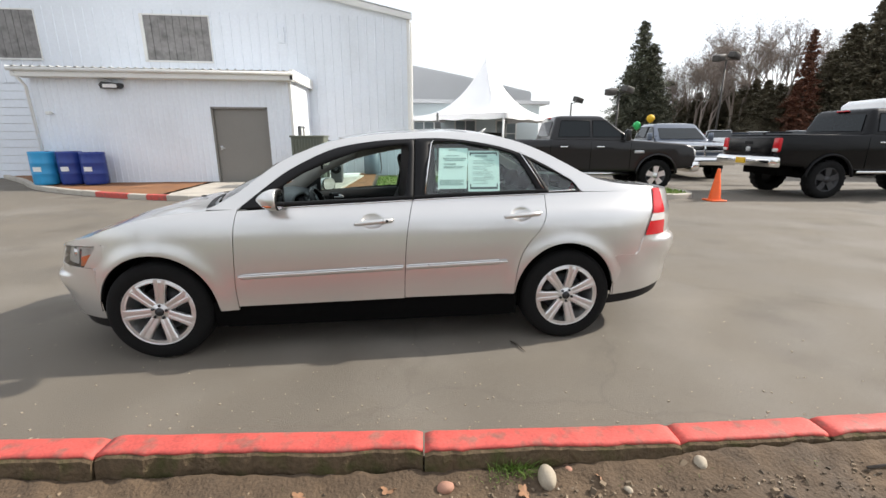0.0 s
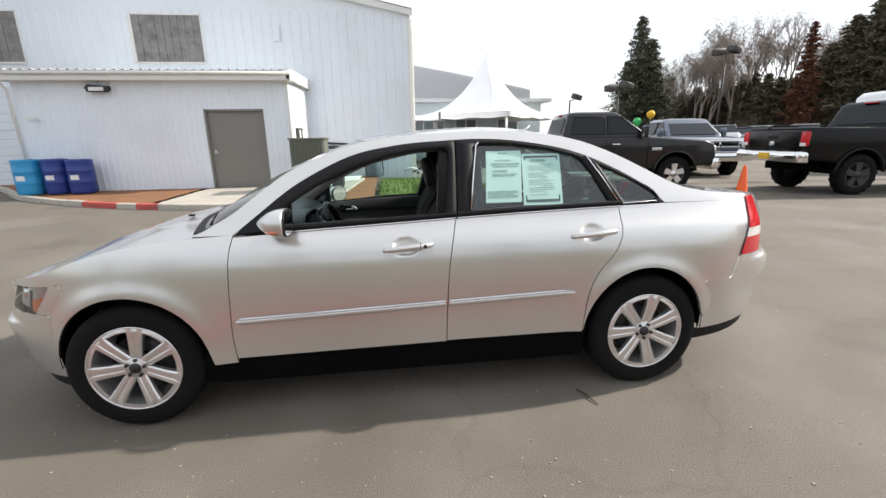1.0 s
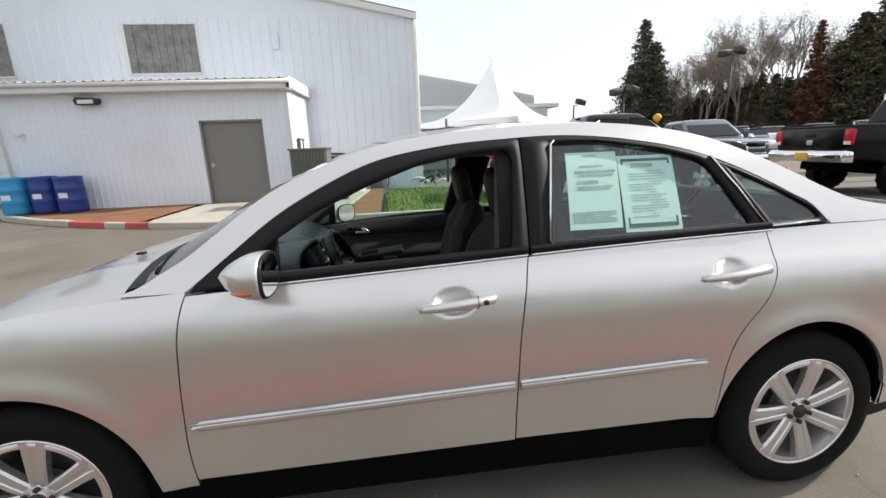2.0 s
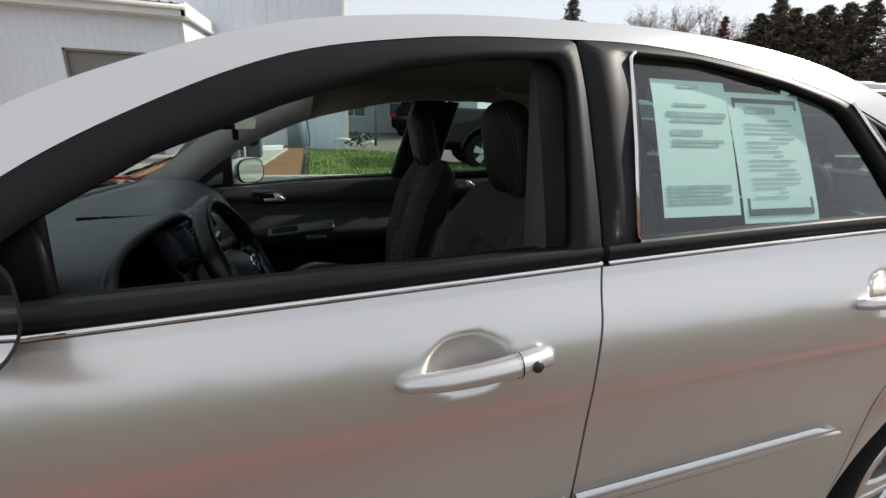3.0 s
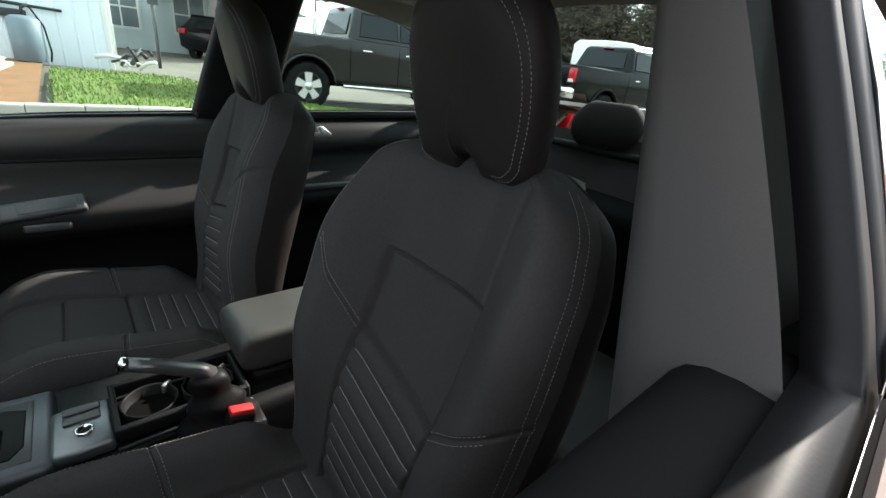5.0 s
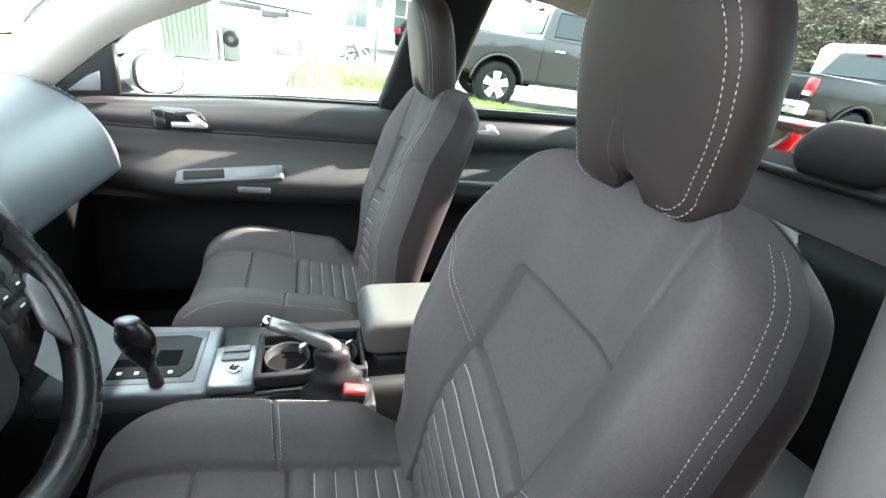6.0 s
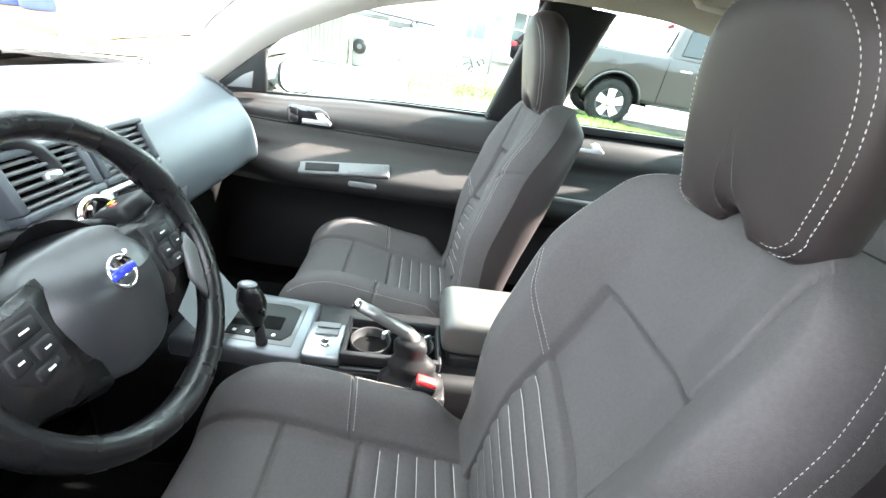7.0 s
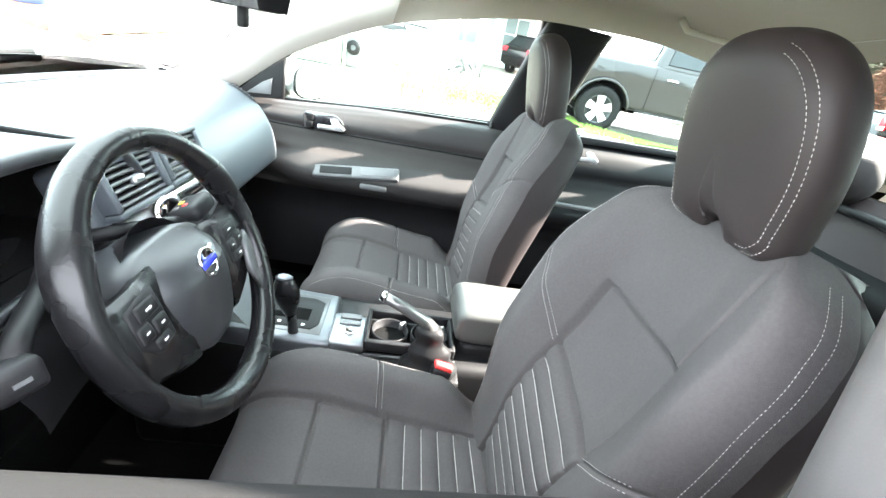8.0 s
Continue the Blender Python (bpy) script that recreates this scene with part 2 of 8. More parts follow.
BARK = mat("bark", (0.085, 0.07, 0.058), 0.95, vary=0.3, size=0.6, fine=15, bump=0.02)
# needle and twig colours lightened to stand for haze over the far woods
NEEDLES = mat("fir_needles", (0.115, 0.118, 0.080), 0.85, vary=0.2, size=2.0, island=0.5)
OLIVE = mat("haze_tinted_needles", (0.150, 0.132, 0.092), 0.9, spec=0.1, vary=0.2, size=2.0, island=0.4)
RUSTLEAF = mat("rust_leaves", (0.16, 0.065, 0.038), 0.85, vary=0.2, size=2.0, island=0.5)
TWIGS = mat("bare_twigs", (0.25, 0.205, 0.175), 0.9, vary=0.2, size=2.0, island=0.4)
HEDGE = mat("hedge_leaves", (0.045, 0.075, 0.018), 0.8, vary=0.2, size=1.0, island=0.5)
BARRELLIGHT = mat("light_blue_drum", (0.03, 0.30, 0.58), 0.4, vary=0.1, size=0.4)
BARRELDARK = mat("dark_blue_drum", (0.02, 0.045, 0.24), 0.4, vary=0.12, size=0.4)
STEELBLUE = mat("blue_grey_steel", (0.15, 0.19, 0.23), 0.55, vary=0.2, size=0.4)
ACGREEN = mat("grey_green_casing", (0.13, 0.145, 0.115), 0.6, vary=0.08, size=0.6)
LINEPAINT = mat("white_line_paint", (0.62, 0.61, 0.57), 0.7, vary=0.2, size=0.3, fine=40)
POLE = mat("dark_pole", (0.06, 0.055, 0.05), 0.6, vary=0.1)


# ---- builders ----
def curve(xs, ys):
    """A smooth curve through the points, as a function."""
    xs, ys = np.array(xs, float), np.array(ys, float)
    d = np.diff(ys) / np.diff(xs)
    g = np.empty_like(ys)
    g[1:-1] = (d[:-1] * np.diff(xs)[1:] + d[1:] * np.diff(xs)[:-1]) / (xs[2:] - xs[:-2])
    g[0], g[-1] = d[0], d[-1]

    def at(x):
        x = np.clip(x, xs[0], xs[-1])
        i = np.clip(np.searchsorted(xs, x) - 1, 0, len(xs) - 2)
        h = xs[i + 1] - xs[i]
        t = (x - xs[i]) / h
        return ((2 * t**3 - 3 * t**2 + 1) * ys[i] + (t**3 - 2 * t**2 + t) * h * g[i]
                + (3 * t**2 - 2 * t**3) * ys[i + 1] + (t**3 - t**2) * h * g[i + 1])
    return at


def thing(name, label, category, at=None, group="", kind=""):
    ob = new(name)
    ob.empty_display_size = 0.1
    if at is not None:
        ob.matrix_world = at if isinstance(at, Matrix) else Matrix.Translation(at)
    return tagged(ob, label, category, group, kind)


def part(name, geo, material, parent=None, label="", smooth=True, m=None):
    """Links a bmesh, or (vertices, faces), as one mesh object under its thing."""
    data = bpy.data.meshes.new(name)
    if isinstance(geo, tuple):
        data.from_pydata([tuple(v) for v in geo[0]], [], geo[1])
        data.update()
    else:
        geo.to_mesh(data)
        geo.free()
    if smooth:
        data.polygons.foreach_set("use_smooth", [True] * len(data.polygons))
    data.materials.append(material)
    ob = new(name, data)
    if parent is not None:
        ob.parent = parent
    if m is not None:
        ob.matrix_basis = m
    if label:
        ob["label"] = label
    return ob


def join(*geos):
    vs, fs = [], []
    for v, f in geos:
        k = len(vs)
        vs += [tuple(a) for a in v]
        fs += [tuple(i + k for i in a) for a in f]
    return vs, fs


def moved(geo, m):
    return [tuple(m @ Vector(v)) for v in geo[0]], geo[1]


def mirrored(geo):
    return [(v[0], -v[1], v[2]) for v in geo[0]], [tuple(reversed(f)) for f in geo[1]]


def grid(fn, nu, nv, us=None, vs=None):
    us = np.linspace(0, 1, nu + 1) if us is None else us
    vs = np.linspace(0, 1, nv + 1) if vs is None else vs
    pts = [tuple(fn(u, v)) for u in us for v in vs]
    k = len(vs)
    fs = [(i * k + j, i * k + j + 1, (i + 1) * k + j + 1, (i + 1) * k + j) for i in range(len(us) - 1) for j in range(k - 1)]
    return pts, fs


def thick_grid(fn, nu, nv, inward, us=None, vs=None):
    """A sheet with its edges turned in by the vector inward (or a function of u, v)."""
    us = np.linspace(0, 1, nu + 1) if us is None else us
    vs = np.linspace(0, 1, nv + 1) if vs is None else vs
    g = grid(fn, nu, nv, us, vs)
    rim = [(u, vs[0]) for u in us] + [(us[-1], v) for v in vs[1:]] + [(u, vs[-1]) for u in us[-2::-1]] + [(us[0], v) for v in vs[-2:0:-1]]
    a = [tuple(fn(u, v)) for u, v in rim]
    b = [tuple(Vector(p) + Vector(inward)) for p in a]
    n = len(a)
    return join(g, (a + b, [(i, (i + 1) % n, n + (i + 1) % n, n + i) for i in range(n)]))


def loft(rings, caps=True, closed=True):
    n = len(rings[0])
    vs = [p for r in rings for p in r]
    fs = []
    for i in range(len(rings) - 1):
        for j in range(n if closed else n - 1):
            fs.append((i * n + j, i * n + (j + 1) % n, (i + 1) * n + (j + 1) % n, (i + 1) * n + j))
    if caps:
        fs.append(tuple(range(n))[::-1])
        fs.append(tuple(range((len(rings) - 1) * n, len(rings) * n)))
    return vs, fs


def box(x0, y0, z0, x1, y1, z1, r=0.0, seg=2):
    """A block with rounded edges."""
    bm = bmesh.new()
    bmesh.ops.create_cube(bm, size=1)
    for v in bm.verts:
        v.co = ((x0 + x1) / 2 + v.co.x * (x1 - x0), (y0 + y1) / 2 + v.co.y * (y1 - y0), (z0 + z1) / 2 + v.co.z * (z1 - z0))
    if r:
        bmesh.ops.bevel(bm, geom=bm.edges[:], offset=r, segments=seg, affect="EDGES", profile=0.5)
    return tup(bm)


def tup(bm):
    bm.verts.index_update()
    g = [tuple(v.co) for v in bm.verts], [tuple(v.index for v in f.verts) for f in bm.faces]
    bm.free()
    return g


def prism(outline, depth, r=0.0, seg=2, axis="y"):
    """An outline in (x, z) pulled to both sides by depth / 2, with rounded edges."""
    bm = bmesh.new()
    a = [bm.verts.new((x, -depth / 2, z)) for x, z in outline]
    f = bm.faces.new(a)
    e = bmesh.ops.extrude_face_region(bm, geom=[f])
    bmesh.ops.translate(bm, vec=(0, depth, 0), verts=[v for v in e["geom"] if isinstance(v, bmesh.types.BMVert)])
    bmesh.ops.recalc_face_normals(bm, faces=bm.faces)
    if r:
        edges = [ed for ed in bm.edges if abs(ed.verts[0].co.y - ed.verts[1].co.y) < 1e-6]
        bmesh.ops.bevel(bm, geom=edges, offset=r, segments=seg, affect="EDGES", profile=0.5)
    g = tup(bm)
    if axis == "z":
        g = [(x, z, y) for x, y, z in g[0]], g[1]
    if axis == "x":
        g = [(y, x, z) for x, y, z in g[0]], g[1]
    return g


def tube(path, radius, n=8, closed=False, flat=1.0):
    """A round bar along a path; radius may be a list."""
    path = [Vector(p) for p in path]
    k = len(path)
    rad = radius if isinstance(radius, (list, tuple, np.ndarray)) else [radius] * k
    rings = []
    side = None
    for i, p in enumerate(path):
        if closed:
            d = path[(i + 1) % k] - path[i - 1]
        else:
            d = path[min(i + 1, k - 1)] - path[max(i - 1, 0)]
        d.normalize()
        if side is None:
            side = d.cross(Vector((0, 0, 1)) if abs(d.z) < 0.9 else Vector((1, 0, 0)))
        side = (side - d * side.dot(d)).normalized()
        up = d.cross(side)
        rings.append([tuple(p + rad[i] * (math.cos(2 * math.pi * j / n) * side + flat * math.sin(2 * math.pi * j / n) * up)) for j in range(n)])
    if closed:
        rings.append(rings[0])
    return loft(rings, caps=not closed)


def lathe(profile, n=32, axis="y", caps=False):
    """Turns (distance along the axis, radius) pairs round the axis."""
    rings = []
    for h, r in profile:
        ring = []
        for j in range(n):
            a = 2 * math.pi * j / n
            c, s = r * math.cos(a), r * math.sin(a)
            ring.append((c, h, s) if axis == "y" else (c, s, h) if axis == "z" else (h, c, s))
        rings.append(ring)
    return loft(rings, caps)


def blob(rx, ry, rz, seed, rough=0.12, sub=3, freq=1.3):
    bm = bmesh.new()
    bmesh.ops.create_icosphere(bm, subdivisions=sub, radius=1)
    for v in bm.verts:
        v.co *= 1 + rough * noise.noise(v.co * freq + Vector((seed * 7.3, seed, 0)))
        v.co = (v.co.x * rx, v.co.y * ry, v.co.z * rz)
    return tup(bm)


def stitches(path, length=0.005, gap=0.004, r=0.0009, lift=0.0):
    """Short thread dashes along a path."""
    path = [Vector(p) for p in path]
    out, acc = [], 0.0
    cum = [0.0]
    for a, b in zip(path, path[1:]):
        cum.append(cum[-1] + (b - a).length)

    def at(s):
        i = min(max(int(np.searchsorted(cum, s)) - 1, 0), len(path) - 2)
        t = (s - cum[i]) / max(cum[i + 1] - cum[i], 1e-9)
        return path[i].lerp(path[i + 1], t)
    while acc + length < cum[-1]:
        out.append(tube([at(acc), at(acc + length * 0.5) , at(acc + length)], [r * 0.6, r, r * 0.6], n=5))
        acc += length + gap
    return join(*out)


# ---- ground and kerbs ----
LEAN = 1.7


def lot_height(x, y):
    """The lane falls away from the near kerb into a shallow drainage hollow, so the saloon leans a little."""
    k = math.tan(radians(LEAN))
    fall = -k * min(max(y + 0.77, 0.0), 1.9)
    back = min(max((y - 1.2) / 4.6, 0.0), 1.0)
    side = min(max((6.5 - abs(x)) / 3.0, 0.0), 1.0)
    return fall * (1 - back * back * (3 - 2 * back)) * side * side * (3 - 2 * side)


def ground():
    far = [-300.0, -60.0, -14.0]
    xs = np.array(far + list(np.linspace(-7, 7, 29)) + [-a for a in far[::-1]])
    ys = np.array(far + list(np.linspace(-3, 7, 41)) + [-a for a in far[::-1]])
    g = grid(lambda x, y: (x, y, lot_height(x, y)), 0, 0, xs, ys)
    tagged(part("ground", g, ASPHALT, smooth=False), "worn grey-brown asphalt lot with stains and cracks", "ground", kind="structure")


def polyline(pts, step):
    """Evenly spaced points on a smooth line through pts."""
    pts = [Vector((*p, 0)) for p in pts]
    s = [0.0]
    for a, b in zip(pts, pts[1:]):
        s.append(s[-1] + (b - a).length)
    fx, fy = curve(s, [p.x for p in pts]), curve(s, [p.y for p in pts])
    n = max(2, int(s[-1] / step))
    return [Vector((float(fx(t)), float(fy(t)), 0)) for t in np.linspace(0, s[-1], n + 1)]


def kerb_run(parent, pts, piece, material_of, width=0.15, height=0.14, gap=0.012, side=1, base=-0.05):
    """Kerb stones along a line; side +1 lays them to the left of the direction of travel."""
    line = polyline(pts, 0.05)
    per = max(2, int(piece / 0.05))
    k = 0
    rng = random.Random(5)
    for i in range(0, len(line) - 2, per):
        seg = line[i:i + per + 1]
        if len(seg) < 2:
            continue
        rings = []
        dz, dw = rng.uniform(-0.006, 0.006), rng.uniform(-0.006, 0.006)
        for j, p in enumerate(seg):
            d = (seg[min(j + 1, len(seg) - 1)] - seg[max(j - 1, 0)]).normalized()
            nrm = Vector((-d.y, d.x, 0)) * side
            q = p.copy()
            if j == 0:
                q += d * gap / 2
            if j == len(seg) - 1:
                q -= d * gap / 2
            q += nrm * dw
            wob = 0.004 * noise.noise(q * 9)
            h = height + dz + wob
            r = 0.022 if 0 < j < len(seg) - 1 else 0.03
            prof = [(0, base), (0, h - r), (r * 0.3, h - r * 0.3), (r, h), (width - r, h), (width - r * 0.3, h - r * 0.3), (width, h - r), (width + 0.01, base)]
            rings.append([tuple(q + nrm * a + Vector((0, 0, b))) for a, b in prof])
        part("kerb_stone", loft(rings), material_of(k, seg[len(seg) // 2]), parent, smooth=False)
        k += 1


def near_kerb():
    kerb = tagged(new("kerb_near"), "long concrete kerb with chipped red paint and mossy back", "kerb", kind="structure")
    pts = [(-14, -0.1), (-8, -1.05), (-4, -1.60), (-1.5, -1.765), (0.22, -1.915), (1.4, -2.0), (2.36, -2.04), (4.5, -2.12), (9, -2.5), (16, -3.6)]
    line = polyline(pts, 0.04)
    rng = random.Random(3)
    joints = [0]
    s = 0.0
    marks = {-1.08, 0.23, 1.32, 1.98}
    for i in range(1, len(line)):
        s += 0.04
        hit = any(line[i - 1].x < m <= line[i].x for m in marks)
        near = any(abs(line[i].x - m) < 0.7 for m in marks)
        if hit or (s > 1.3 and not near):
            joints.append(i)
            s = 0
    joints.append(len(line) - 1)
    for a, b in zip(joints, joints[1:]):
        if b - a < 2:
            continue
        seg = line[a:b + 1]
        dz, dw = rng.uniform(-0.006, 0.006), rng.uniform(-0.008, 0.008)
        top, back = [], []
        for j, p in enumerate(seg):
            d = (seg[min(j + 1, len(seg) - 1)] - seg[max(j - 1, 0)]).normalized()
            nrm = Vector((d.y, -d.x, 0))
            q = p + nrm * dw
            if j == 0:
                q = q + d * 0.004
            if j == len(seg) - 1:
                q = q - d * 0.004
            w = 0.120 + 0.010 * noise.noise(p * 6) + 0.009 * noise.noise(p * 25) + 0.006 * noise.noise(p * 60)
            h = 0.145 + dz + 0.003 * noise.noise(p * 8)
            end = 0.012 if j in (0, len(seg) - 1) else 0.0
            top.append([tuple(q + nrm * x + Vector((0, 0, z - end))) for x, z in
                        ((-0.012, -0.02), (-0.004, h - 0.03), (0.006, h - 0.008), (0.02, h), (w - 0.012, h), (w, h - 0.006), (w, h - 0.016))])
            rg = 0.012 * noise.noise(p * 14)
            back.append([tuple(q + nrm * x + Vector((0, 0, z - end))) for x, z in
                         ((0.01, -0.03), (w - 0.004, h - 0.013), (w + 0.014 + rg * 0.5, h - 0.022), (w + 0.022 + rg, h - 0.07), (w + 0.02 + rg, -0.06))])
        st = part("kerb_stone", loft(back), KERBRAW, kerb, smooth=False)
        part("paint_coat", loft(top), KERBRED, st, "worn red paint on the kerb top")


def bed_height(x, y):
    """Height of the planting bed behind the near kerb."""
    v = Vector((x, y, 0))
    return 0.035 + 0.06 * min(max((x - 0.7) / 1.2, 0.0), 1.0) + 0.022 * noise.noise(v * 1.7) + 0.014 * noise.noise(v * 7) + 0.006 * noise.noise(v * 23)


def near_bed():
    line = curve([-14, -8, -4, -1.5, 0.22, 1.4, 2.36, 4.5, 9, 16], [-0.1, -1.05, -1.60, -1.765, -1.915, -2.0, -2.04, -2.12, -2.5, -3.6])
    xs = np.concatenate([np.linspace(-14, -2.2, 40), np.linspace(-2.15, 3.6, 210), np.linspace(3.7, 16, 40)])
    vs = np.concatenate([np.linspace(0, 1.3, 60), np.linspace(1.4, 4.5, 18)])

    def fn(x, v):
        y = float(line(x)) - 0.128 - v
        return x, y, bed_height(x, y) + (0.03 + 0.02 * noise.noise(Vector((x * 2.2, 3, 0)))) * math.exp(-(v / 0.09) ** 2) + 0.016 * noise.noise(Vector((x * 14, y * 14, 5))) * math.exp(-(v / 0.2) ** 2) - (0.02 if v == 0 else 0)
    tagged(part("dirt_bed", grid(fn, 0, 0, xs, vs), DIRT), "bare brown dirt planting bed with grit and leaf litter", "ground", kind="structure")
    tagged(part("grass_verge", grid(lambda u, v: (-60 + 120 * u, -6.2 - 5 * v, 0.06 + 0.04 * noise.noise(Vector((u * 60, v * 30, 0)))), 60, 20), TURF),
           "mown grass verge behind the dirt bed", "ground", kind="structure")


FAR_KERB = [(-13.5, 13.4), (-11.2, 11.2), (-9.3, 9.2), (-8.25, 8.45), (-6.4, 7.35), (-5.1, 6.8), (-3.6, 6.45), (-1.5, 6.35), (1.5, 6.3), (4.2, 6.15), (5.9, 5.85), (6.75, 5.72), (7.25, 5.95), (7.45, 6.45), (7.3, 7.0)]


def far_kerb():
    kerb = tagged(new("kerb_island"), "low concrete kerb round the beds, partly painted red", "kerb", kind="structure")

    def which(k, p):
        return KERBRED if (-6.7 < p.x < -5.75 or -5.5 < p.x < -4.95 or -3.4 < p.x < -2.5) else CONCRETE
    kerb_run(kerb, FAR_KERB, 0.6, which, width=0.15, height=0.12, side=1, base=-0.03)
    line = polyline(FAR_KERB, 0.15)
    inner = [p + Vector((0.03, 0.12, 0)) for p in line]

    lawn_edge = curve([-1.0, 1.2, 1.9, 2.4, 2.9, 7.3], [11.3, 11.4, 11.1, 9.6, 8.35, 7.4])
    lawn_back = lambda x: float(lawn_edge(x))

    def strip(name, x0, x1, back, material, label):
        row = [p for p in inner if x0 <= p.x <= x1]
        n = len(row)

        def fn(u, v):
            p = row[min(int(round(u * (n - 1))), n - 1)]
            y = p.y + (max(back(p.x), p.y + 0.02) - p.y) * v
            return p.x, y, 0.0 if v > 0.99 else 0.10 + 0.03 * v * (1 - v) + 0.016 * noise.noise(Vector((p.x * 5, y * 5, 0)))
        tagged(part(name, grid(fn, n - 1, 24), material), label, "ground", kind="structure")
    strip("mulch_bed", -12.5, -5.15, lambda x: 12.9, MULCH, "orange-brown bark mulch bed along the annex wall")
    strip("door_pad", -5.15, -3.0, lambda x: 10.1, CONCRETE, "pale concrete pad in front of the grey door")
    strip("mulch_strip", -3.0, -0.4, lambda x: 13.2, MULCH, "orange-brown bark mulch beside the condenser")
    strip("lawn_island", -0.4, 7.25, lawn_back, TURF, "bright green lawn strip on the kerbed island")
    blades = []
    rng = random.Random(9)
    for i in range(9000):
        x = rng.uniform(-0.3, 7.2)
        y0 = float(curve([p[0] for p in FAR_KERB[7:12]], [p[1] for p in FAR_KERB[7:12]])(x)) + 0.2
        y1 = lawn_back(x)
        if y1 <= y0:
            continue
        y = rng.uniform(y0, y1)
        a, h = rng.uniform(0, 6.28), rng.uniform(0.03, 0.075)
        dx, dy = 0.012 * math.cos(a), 0.012 * math.sin(a)
        lx, ly = rng.uniform(-0.03, 0.03), rng.uniform(-0.03, 0.03)
        blades.append(([(x - dx, y - dy, 0.1), (x + dx, y + dy, 0.1), (x + lx, y + ly, 0.1 + h)], [(0, 1, 2)]))
    tagged(part("lawn_grass", join(*blades), BLADES, smooth=False), "short green grass blades on the island", "grass", kind="stuff")
    tagged(part("parking_apron", grid(lambda u, v: (-1 + 26 * u, 9.1 - 1.9 * u + 24 * v, 0.012), 2, 2), ASPHALT, smooth=False),
           "asphalt parking apron behind the island", "ground", kind="structure")


# ---- buildings ----
def siding_sheets(x0, z0, x1, z1, pitch=0.2, rib=0.02, holes=()):
    """Ribbed metal siding in the xz plane, facing -y; strips stop at holes (x0, z0, x1, z1)."""
    geos = []
    cuts = sorted({x0, x1, *[h[0] for h in holes], *[h[2] for h in holes]})
    for a, b in zip(cuts, cuts[1:]):
        mid = (a + b) / 2
        spans, z = [], z0
        for h in sorted((h for h in holes if h[0] - 1e-6 < mid < h[2] + 1e-6), key=lambda h: h[1]):
            if h[1] > z:
                spans.append((z, h[1]))
            z = h[3]
        if z < z1:
            spans.append((z, z1))
        xs = [a]
        k = math.ceil(a / pitch)
        while k * pitch < b:
            c = k * pitch
            for dx in (-0.028, -0.014, 0.014, 0.028):
                if a < c + dx < b:
                    xs.append(c + dx)
            k += 1
        xs.append(b)

        def depth(x):
            d = abs((x + pitch / 2) % pitch - pitch / 2)
            return -rib if d < 0.0145 else 0.0
        for lo, hi in spans:
            vs = [(x, depth(x), z) for x in xs for z in (lo, hi)]
            geos.append((vs, [(2 * i, 2 * i + 2, 2 * i + 3, 2 * i + 1) for i in range(len(xs) - 1)]))
    return geos


def siding(*args, **more):
    return join(*siding_sheets(*args, **more))


WAREHOUSE_Y, ANNEX_Y = 13.0, 10.0


